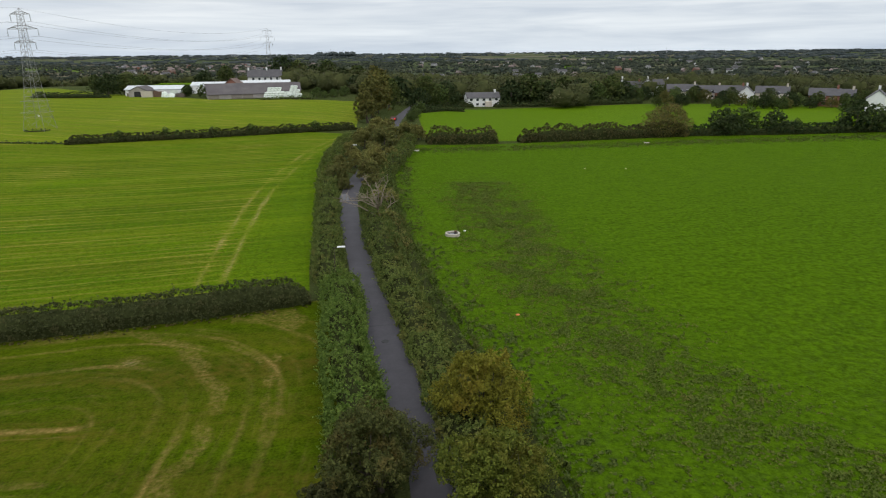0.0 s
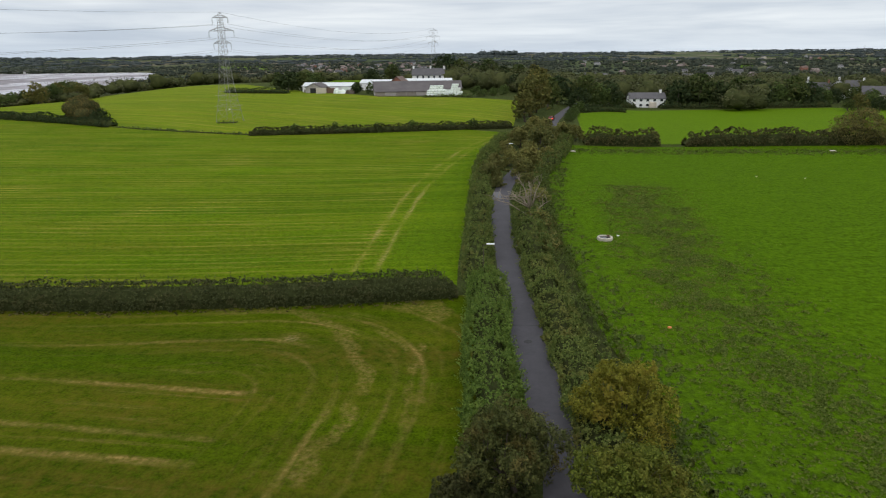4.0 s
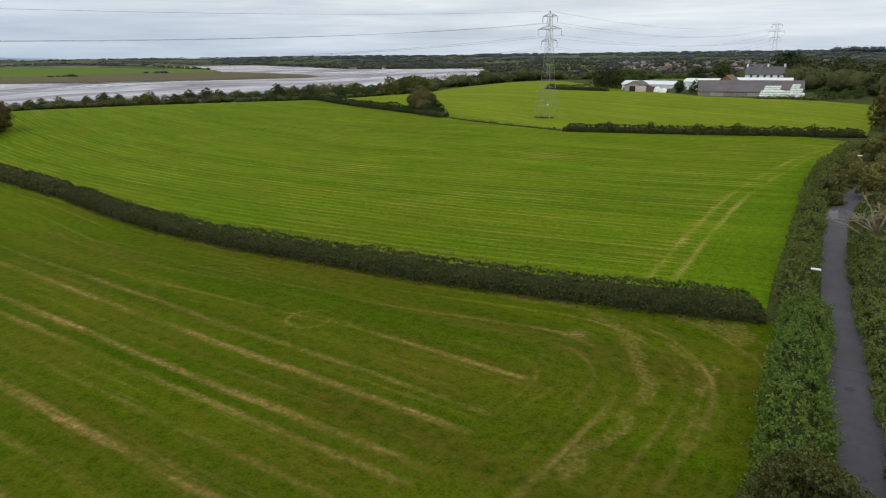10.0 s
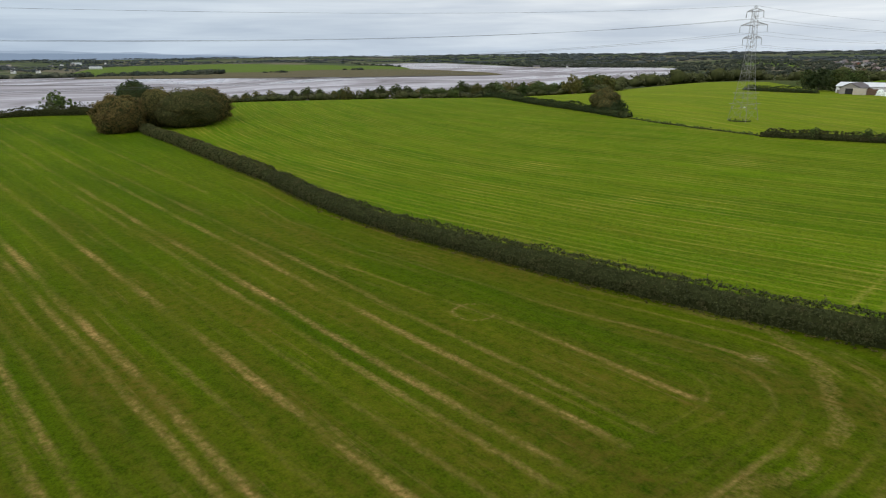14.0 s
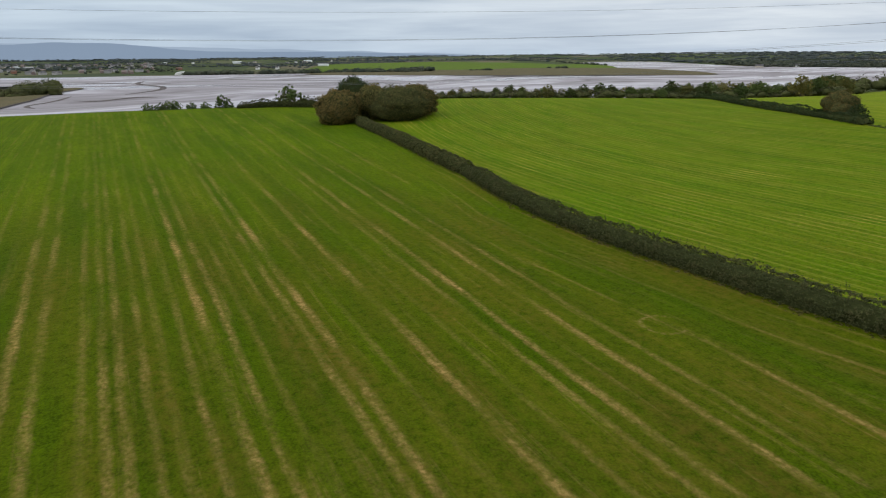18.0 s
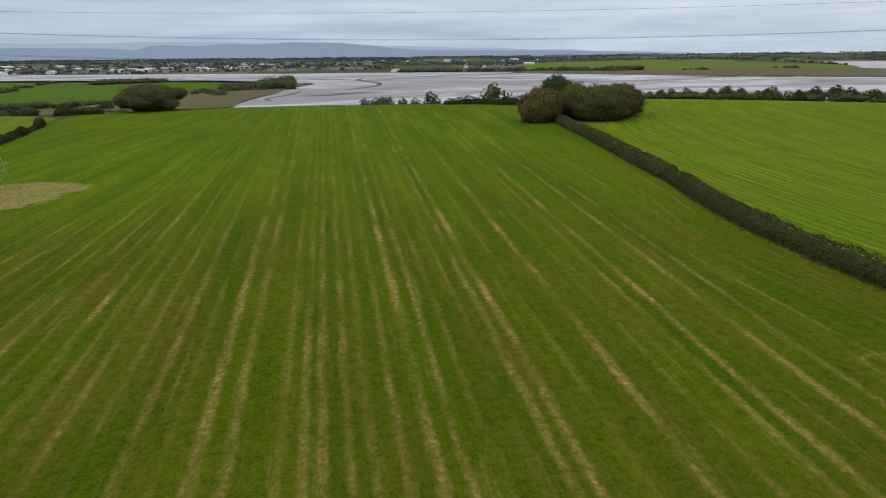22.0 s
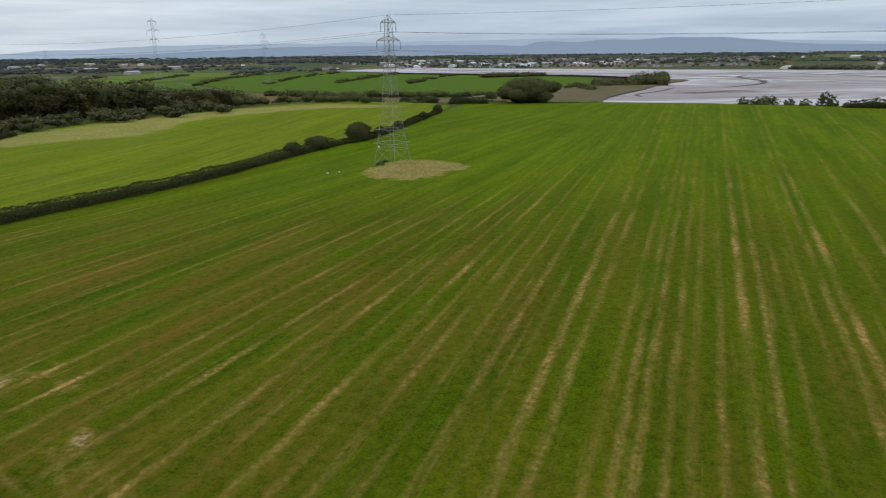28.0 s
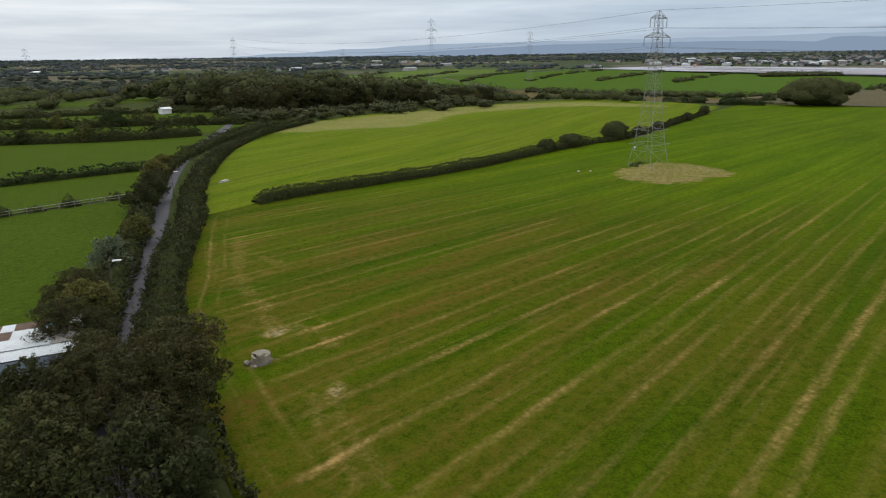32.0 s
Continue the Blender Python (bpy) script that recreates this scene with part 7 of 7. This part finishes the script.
# ---------------------------------------------------------------- weeds in the pasture
def weeds(name, line, half_width, n, label, size=0.34, seed=1, level=-0.05, tall=0.45, mat=None, per=12):
    """Low docks and nettles: leafy clumps in patches along a line."""
    rng = rnd(seed)
    L = length(line)
    P, N = [], []
    while len(P) < n // per:
        s = rng.uniform(0, L)
        x, y, dx, dy = along(line, s)
        o = rng.normal() * half_width * 0.6
        x, y = x + dy * o, y - dx * o
        g = 0.6 * noise.noise((x * 0.22, y * 0.22, seed)) + 0.7 * noise.noise((x * 0.8, y * 0.8, seed)) - 0.35 * (abs(o) / half_width) ** 2
        if g + 0.3 * rng.normal() > level:
            k = tall * rng.uniform(0.45, 1.0) * min(1.0, max(0.35, 0.6 + g))
            d = unit(rng.normal(size=(per, 3)) * [1, 1, 0.7] + [0, 0, 0.7])
            d[:, 2] = np.abs(d[:, 2])
            P.append(d * [0.8 * k, 0.8 * k, k] * rng.uniform(0.75, 1.05, (per, 1)) + [x, y, H(x, y) + 0.03])
            N.append(d + [0, 0, 0.3])
    P, N = np.concatenate(P), np.concatenate(N)
    return tagged(part(name, sprays(name, P, N, size, rng, 0.45), mat or L_WEED), label, "weeds", kind="stuff")


weeds("weed_patch", WEED_LINES[0][0], 9.0, 135000, "low dark docks and nettles in the pasture", 0.125, 3, -0.10, 0.30, per=7)
weeds("weed_patch", WEED_LINES[3][0], 6.5, 26000, "rough weeds along the pasture margin", 0.24, 7, -0.3, 0.4, per=8)
weeds("weed_patch", WEED_LINES[4][0], 2.4, 14000, "bramble and nettles creeping into the pasture", 0.16, 8, 0.0, 0.40, L_BRAMBLE)
weeds("grass_tufts", [(x, y - 2.0) for x, y in HEDGE1[:9]], 0.8, 9000, "dry uncut grass under the hedge", 0.15, 12, -0.2, 0.22, L_DRYTUFT)

LAMPS = [(-0.2, 66.7, 0), (4.6, 143, 10), (-22.6, -67.4, 150), (-51.5, -115.2, 150)]
BITS = [(16.7, 55.7, 0.20, M_ORANGE, "salt_lick", "small orange salt lick lying on the grass"), (53.5, 131.7, 0.20, M_STONE, "stone", "pale stone lying in the pasture"), (62.0, 129.9, 0.20, M_STONE, "stone", "pale stone lying in the pasture"),
        (85.3, 167.0, 0.8, M_STONE, "stone", "flat pale slab by the pasture hedge"), (21.5, 163.5, 0.7, M_STONE, "stone", "pale slab at the corner of the pasture"), (18.0, 86.9, 0.18, M_PLASTIC, "stone", "small white block beside a trough"),
        (-120.2, -73.2, 0.3, M_STONE, "stone", "pale stone near the pylon"), (-122.2, -71.5, 0.26, M_STONE, "stone", "pale stone near the pylon")]
TOWN = [(86, 116, 1800, 2900, 230, (1, 2, 2, 2, 0, 1)), (94, 116, 1900, 2700, 26, (3,)), (72, 86, 1900, 3000, 18, (0, 1, 2, 3)), (-50, -8, 900, 2600, 70, (0, 1, 2)), (0, 16, 1250, 2100, 90, (1, 1, 2)), (116, 165, 1700, 2800, 60, (0, 1, 2, 3)), (34, 58, 1500, 3000, 16, (0, 2, 3))]

# ---------------------------------------------------------------- small things
def ring_mesh(name, r0, r1, h, n=28, floor=None):
    """An open ring: outer radius r1, inner r0, with a floor inside."""
    vs, fs = [], []
    prof = [(r1, 0), (r1 * 1.02, h * 0.85), (r1, h), (r0, h), (r0 * 0.98, h * 0.85), (r0 * 0.98, h * 0.25 if floor is None else floor)]
    for i in range(n):
        a = 2 * math.pi * i / n
        vs += [(r * math.cos(a), r * math.sin(a), z) for r, z in prof]
    k = len(prof)
    for i in range(n):
        j = (i + 1) % n
        fs += [(i * k + q, j * k + q, j * k + q + 1, i * k + q + 1) for q in range(k - 1)]
    fs.append(tuple(i * k + k - 1 for i in range(n)))
    return mesh_of(name, vs, fs)


def street_lamp(x, y, rz):
    t = thing("street_lamp", x, y, "thin dark street lamp with a white flat head above the hedge", "street lamp", rz=rz, group="lane lamps")
    part("pole", mesh_of("pole", *tube([(0, 0, -0.1), (0, 0, 2.2), (0, 0, 4.5)], [0.05, 0.04, 0.032], 8), True), M_BARK, t)
    part("arm", mesh_of("arm", *tube([(0, 0, 4.45), (0.3, 0, 4.6), (0.55, 0, 4.62)], [0.035, 0.03, 0.03], 6), True), M_BARK, t)
    part("lamp_head", mesh_of("lamp_head", *bevel_box(0.85, 0.30, 0.12, 0.04, (0.75, 0, 4.58))), M_PLASTIC, t, "white lamp head")


for x, y, rz in LAMPS:
    street_lamp(x, y, rz)

# round stone trough and licks in the pasture
tr = thing("water_trough", 15.9, 85.0, "round pale concrete water trough standing in the pasture", "trough")
part("basin", ring_mesh("basin", 0.80, 1.02, 0.44), M_STONE, tr)
part("water", mesh_of("water", [(0.77 * math.cos(i * 0.3927), 0.77 * math.sin(i * 0.3927), 0.30) for i in range(16)], [tuple(range(16))]), M_GLASS, tr, "dark still water")
part("float_box", mesh_of("float_box", *bevel_box(0.35, 0.3, 0.2, 0.03, (0.5, 0.45, 0.40))), M_RUST, tr)
for i, (x, y, s, m, nm, lb) in enumerate(BITS):
    t = thing(nm, x, y, lb, "feed lick" if m is M_ORANGE else "stone", rz=37 * i)
    n = 10
    vs = [(s * (1 if k else 0.9) * math.cos(j * 6.283 / n) * (1 + 0.15 * math.sin(3 * j + i)), s * 0.8 * math.sin(j * 6.283 / n), (0, 0.7 * min(s, 0.3), 0.9 * min(s, 0.3))[k]) for k in range(3) for j in range(n)]
    vs = [(v[0] * (0.8 if k >= 2 * n else 1), v[1] * (0.8 if k >= 2 * n else 1), v[2]) for k, v in enumerate(vs)]
    fs = [(k * n + j, k * n + (j + 1) % n, (k + 1) * n + (j + 1) % n, (k + 1) * n + j) for k in range(2) for j in range(n)] + [tuple(range(2 * n, 3 * n))]
    part("block", mesh_of("block", vs, fs), m, t)

# old well head at the edge of the mown meadow
well = thing("well_head", -25.4, -44.6, "old round concrete well head with a half open lid", "well", rz=20)
part("slab", mesh_of("slab", [(r * math.cos(k * 0.571) * (1 + 0.16 * math.sin(5 * k)) + 0.15, 0.85 * r * math.sin(k * 0.571), z) for r, z in ((1.12, -0.05), (1.10, 0.07), (0.98, 0.10)) for k in range(11)], [(j * 11 + k, j * 11 + (k + 1) % 11, j * 11 + 11 + (k + 1) % 11, j * 11 + 11 + k) for j in range(2) for k in range(11)] + [tuple(range(22, 33))]), M_OLD, well, "cracked concrete slab")
part("well_ring", ring_mesh("well_ring", 0.60, 0.76, 0.62), M_OLD2, well)
lid = part("lid", mesh_of("lid", [(0.775 * math.cos(a), 0.775 * math.sin(a), z) for z in (0.63, 0.73) for a in [math.pi * (0.35 + 1.25 * k / 12) for k in range(13)]],
                          [tuple(range(13))[::-1], tuple(range(13, 26))] + [(k, (k + 1) % 13, 13 + (k + 1) % 13, 13 + k) for k in range(13)]), M_OLD2, well, "broken half lid")
part("rim_block", mesh_of("rim_block", *bevel_box(0.75, 0.4, 0.3, 0.05, (0.35, 0.30, 0.60))), M_OLD2, well)
for k, (x, y, w, h) in enumerate(((1.05, -0.55, 0.5, 0.28), (0.75, -0.95, 0.4, 0.2), (-0.95, -0.6, 0.55, 0.25), (1.2, 0.3, 0.35, 0.22))):
    part("rubble", mesh_of("rubble", *bevel_box(w, w * 0.7, h, 0.06, (x, y, 0.02))), M_OLD2 if k % 2 else M_OLD, well)
# rubble in the far meadow
rub = thing("stone_trough", -65, -121.5, "grey stone trough with rubble lying in the meadow", "trough", rz=15)
part("basin", mesh_of("basin", *bevel_box(1.5, 0.7, 0.5, 0.08)), M_STONE, rub)
part("rubble", mesh_of("rubble", *bevel_box(0.8, 0.6, 0.3, 0.12, (1.3, 0.2, 0))), M_CONC, rub)
part("rubble", mesh_of("rubble", *bevel_box(0.5, 0.5, 0.22, 0.1, (-1.2, -0.3, 0))), M_CONC, rub)

# patched tin shed beside the lane
shed = thing("tin_shed", -10.6, -58.0, "low shed roofed with patched pale corrugated sheets", "shed", rz=-22)
SW, SD = 11.0, 8.0
for nm, w, d, at in (("front_wall", SW, 0.15, (0, SD / 2, 0)), ("back_wall", SW, 0.15, (0, -SD / 2, 0)), ("side_wall", 0.15, SD - 0.15, (-SW / 2, 0, 0)), ("side_wall", 0.15, SD - 0.15, (SW / 2, 0, 0))):
    part(nm, mesh_of(nm, *bevel_box(w, d, 2.5, 0.02, at)), M_BLUEGREY, shed)


def corrugated(w, l, waves=7):
    """A thin wavy sheet, w wide and l long."""
    n = waves * 4
    vs, fs = [], []
    for k in (0, 1):
        for j in (0, 1):
            for i in range(n + 1):
                vs.append((w * (i / n - 0.5), l * (j - 0.5), 0.025 * math.sin(2 * math.pi * i / 4) + 0.008 * k))
    m = n + 1
    for i in range(n):
        fs += [(i, i + 1, m + i + 1, m + i), (2 * m + i, 3 * m + i, 3 * m + i + 1, 2 * m + i + 1), (i, 2 * m + i, 2 * m + i + 1, i + 1), (m + i, m + i + 1, 3 * m + i + 1, 3 * m + i)]
    return mesh_of("roof_sheet", vs, fs)


sheet_kinds = {}
rng = rnd(9)
for r in range(4):
    for c in range(11):
        mat_s = M_TIN
        if r in (0, 1) and c < 7:
            mat_s = (M_RUST, M_TIN, M_RUST, M_TIN)[(r + (0 if c % 5 else 1)) % 4]
        if (r, c) == (0, 2):
            mat_s = M_BLUE
        if (r, c) == (1, 1):
            mat_s = M_WOOD
        if c > 7 and r < 2:
            mat_s = M_GREENSHEET
        if r == 2 and c in (0, 1):
            mat_s = M_CONC
        if mat_s.name not in sheet_kinds:
            sheet_kinds[mat_s.name] = corrugated(1.06, 2.2)
        o = part("roof_sheet", sheet_kinds[mat_s.name], mat_s, shed)
        o.location = (-SW / 2 + 0.5 + 1.0 * c, -SD / 2 + 1.0 + 2.0 * r, 2.60 + 0.012 * r + 0.05 * (3 - abs(2 * r - 3)) + 0.01 * (c % 2))
        o.rotation_euler = (radians(rng.uniform(-0.6, 0.6)), radians(rng.uniform(-0.5, 0.5)), radians(rng.uniform(-1.2, 1.2)))

# field fence beyond the lane
fence = thing("field_fence", -46, -119.6, "weathered post and rail field fence with a pale top rail", "fence")
for k in range(15):
    part("post", mesh_of("post", *bevel_box(0.12, 0.12, 1.2, 0.02, (2.4 * k, -0.10 * k, 0))), M_WOOD, fence)
for z in (0.55, 1.0):
    for k in range(14):
        part("rail", mesh_of("rail", *tube([(2.4 * k, -0.10 * k - 0.08, z), (2.4 * k + 2.4, -0.10 * k - 0.18, z)], [0.05, 0.05], 4)), M_WOOD if z < 0.9 else M_CONC, fence)
box = thing("horse_shelter", -135, -300, "small white field shelter among hedges", "shelter", rz=10)
gable_house(box, 4.6, 3.2, 2.3, 2.9, M_WHITE, M_TIN, [(0, 0.2, 1.6, 1.7)])

# red car on the lane
car = thing("car", 22.0, 226.0, "red hatchback driving away along the lane", "car", rz=76)
prof = [(-2.0, 0.35), (-2.05, 0.75), (-1.95, 0.95), (-1.55, 1.42), (0.35, 1.46), (1.0, 1.0), (1.85, 0.85), (2.02, 0.6), (2.0, 0.35)]
vs = [(x, s * (0.86 if z < 1.1 else 0.68), z) for s in (1, -1) for x, z in prof]
m = len(prof)
part("body", mesh_of("body", vs, [tuple(range(m))[::-1], tuple(range(m, 2 * m))] + [(k, (k + 1) % m, m + (k + 1) % m, m + k) for k in range(m)]), M_RED, car)
part("rear_window", mesh_of("rear_window", [(-1.93, -0.62, 1.0), (-1.93, 0.62, 1.0), (-1.62, 0.55, 1.38), (-1.62, -0.55, 1.38)], [(3, 2, 1, 0)]), M_GLASS, car)
for s in (1, -1):
    part("tail_light", mesh_of("tail_light", *bevel_box(0.08, 0.28, 0.22, 0.02, (-2.06, s * 0.62, 0.70))), M_LAMP, car)
    part("side_window", mesh_of("side_window", *bevel_box(1.5, 0.03, 0.32, 0.02, (-0.5, s * 0.79, 1.03))), M_GLASS, car)
    for x in (-1.25, 1.25):
        wh = part("wheel", mesh_of("wheel", *tube([(x, s * 0.70, 0.32), (x, s * 0.88, 0.32)], [0.32, 0.32], 16)), M_RUBBER, car)
        part("rim", mesh_of("rim", *tube([(x, s * 0.885, 0.32), (x, s * 0.90, 0.32)], [0.19, 0.17], 10)), M_STEEL, wh)
part("number_plate", mesh_of("number_plate", *bevel_box(0.03, 0.5, 0.11, 0.005, (-2.07, 0, 0.50))), M_PLASTIC, car)

# lane details: a cover, a joint and a pale repair
cover = thing("manhole_cover", 3.75, 51.9, "dark iron manhole cover set in the lane", "manhole cover", z=H(3.7, 52) + 0.205)
part("cover", mesh_of("cover", *tube([(0, 0, -0.02), (0, 0, 0.015)], [0.36, 0.34], 20)), M_RUBBER, cover)


def road_strip(name, x, y, w, l, mat, label, rz=0):
    n, vs, fs = 8, [], []
    for j in range(5):
        for i in range(n + 1):
            px, py = x + w * (i / n - 0.5), y + l * (j / 4 - 0.5)
            d = min(abs(px - interp(LANE, py, 1)) / 1.5, 1)
            vs.append((px, py, H(px, py) + 0.175 + 0.05 * (1 - d * d)))
    fs = [(j * (n + 1) + i, j * (n + 1) + i + 1, (j + 1) * (n + 1) + i + 1, (j + 1) * (n + 1) + i) for j in range(4) for i in range(n)]
    return tagged(part(name, mesh_of(name, vs, fs), mat), label, kind="structure")


road_strip("road_repair", 1.8, 112.0, 1.7, 6.0, M_PATCH, "pale square repair in the asphalt")
road_strip("road_joint", 3.75, 55.4, 2.7, 0.10, M_RUBBER, "dark joint across the asphalt")

# white storage tent on the far shore
tent = thing("storage_tent", *polar(84.1, 1640), "white arched storage tent on the far shore", "tent", rz=84)
rim = [(17 * math.cos(math.pi * k / 14), 7.5 * math.sin(math.pi * k / 14) ** 0.8) for k in range(15)]
part("cover", mesh_of("cover", [(x, y, z - 0.2) for y in (-11, 11) for x, z in rim], [(k, k + 1, 16 + k, 15 + k) for k in range(14)], True), M_PLASTIC, tent)
for y in (-10.9, 10.9):
    part("end_wall", mesh_of("end_wall", [(0.99 * x, y, 0.99 * z - 0.2) for x, z in rim], [tuple(range(15))]), M_WHITE, tent)

# telegraph pole by the farm
for x, y in ((-1.0, 372), (34, 318)):
    tp = thing("telegraph_pole", x, y, "wooden telegraph pole by the trees", "pole", group="telegraph poles")
    part("shaft", mesh_of("shaft", *tube([(0, 0, -0.3), (0, 0, 8.5)], [0.16, 0.11], 8), True), M_WOOD, tp)
    part("crosspiece", mesh_of("crosspiece", *bevel_box(1.4, 0.1, 0.12, 0.02, (0, 0, 7.9))), M_WOOD, tp)

# far town across the river and farms in the distance
kinds = []
for w, d, ev, ri, wl, rf in ((9, 8, 5, 8, M_WHITE, M_SLATE), (11, 8, 5, 8, M_BRICK, M_TILE), (16, 9, 5, 8, M_CREAM, M_SLATE), (34, 16, 6, 8, M_TIN, M_TIN)):
    kinds.append((w, d, ev, ri, wl, rf))
rng = rnd(88)
protos, town = {}, {}


def joined_house(x, y, turn, w, d, ev, ri, wl, rf):
    """Adds one house of the far town to the joined walls and roofs."""
    c, s, z = math.cos(radians(turn)), math.sin(radians(turn)), H(x, y)

    def at(px, py, pz):
        return (x + c * px - s * py, y + s * px + c * py, z + pz)
    w, d = w / 2, d / 2
    for mt, vs, fs in ((wl, [at(-w, -d, -1), at(w, -d, -1), at(w, d, -1), at(-w, d, -1), at(-w, -d, ev), at(w, -d, ev), at(w, d, ev), at(-w, d, ev), at(-w, 0, ri), at(w, 0, ri)], [(0, 1, 5, 4), (1, 2, 6, 9, 5), (2, 3, 7, 6), (3, 0, 4, 8, 7)]),
                       (rf, [at(-w - 0.4, -d - 0.4, ev), at(w + 0.4, -d - 0.4, ev), at(w + 0.4, 0, ri + 0.3), at(-w - 0.4, 0, ri + 0.3), at(w + 0.4, d + 0.4, ev), at(-w - 0.4, d + 0.4, ev)], [(0, 1, 2, 3), (3, 2, 4, 5)])):
        mt = M_TOWN if mt in (M_WHITE, M_CREAM, M_TIN) else M_TOWNBRICK if mt in (M_BRICK, M_TILE) else mt
        v0, f0 = town.setdefault(mt.name, (mt, [], []))[1:]
        o = len(v0)
        v0 += vs
        f0 += [tuple(o + i for i in f) for f in fs]


for a0, a1, r0, r1, n, pick in TOWN:
    for i in range(n):
        a, r = rng.uniform(a0, a1), rng.uniform(r0, r1)
        x, y = polar(a, r)
        k = pick[int(rng.integers(0, len(pick)))]
        turn = float(rng.uniform(0, 180))
        if 38 < a < 62 and r < 3300:
            continue
        if k not in protos:
            w, d, ev, ri, wl, rf = kinds[k]
            protos[k] = house(x, y, turn, w, d, ev, ri, wl, rf, "distant house among trees across the low land" if k < 3 else "distant pale industrial shed", [], (), group="distant town")
        elif i < 18:
            copy_thing(protos[k], pose(x, y, H(x, y), 0, 0, turn))
        else:
            joined_house(x, y, turn, *kinds[k])
for mt, vs, fs in town.values():
    tagged(part("far_town", mesh_of("far_town", vs, fs), mt), "far town of houses and sheds across the river", kind="stuff")
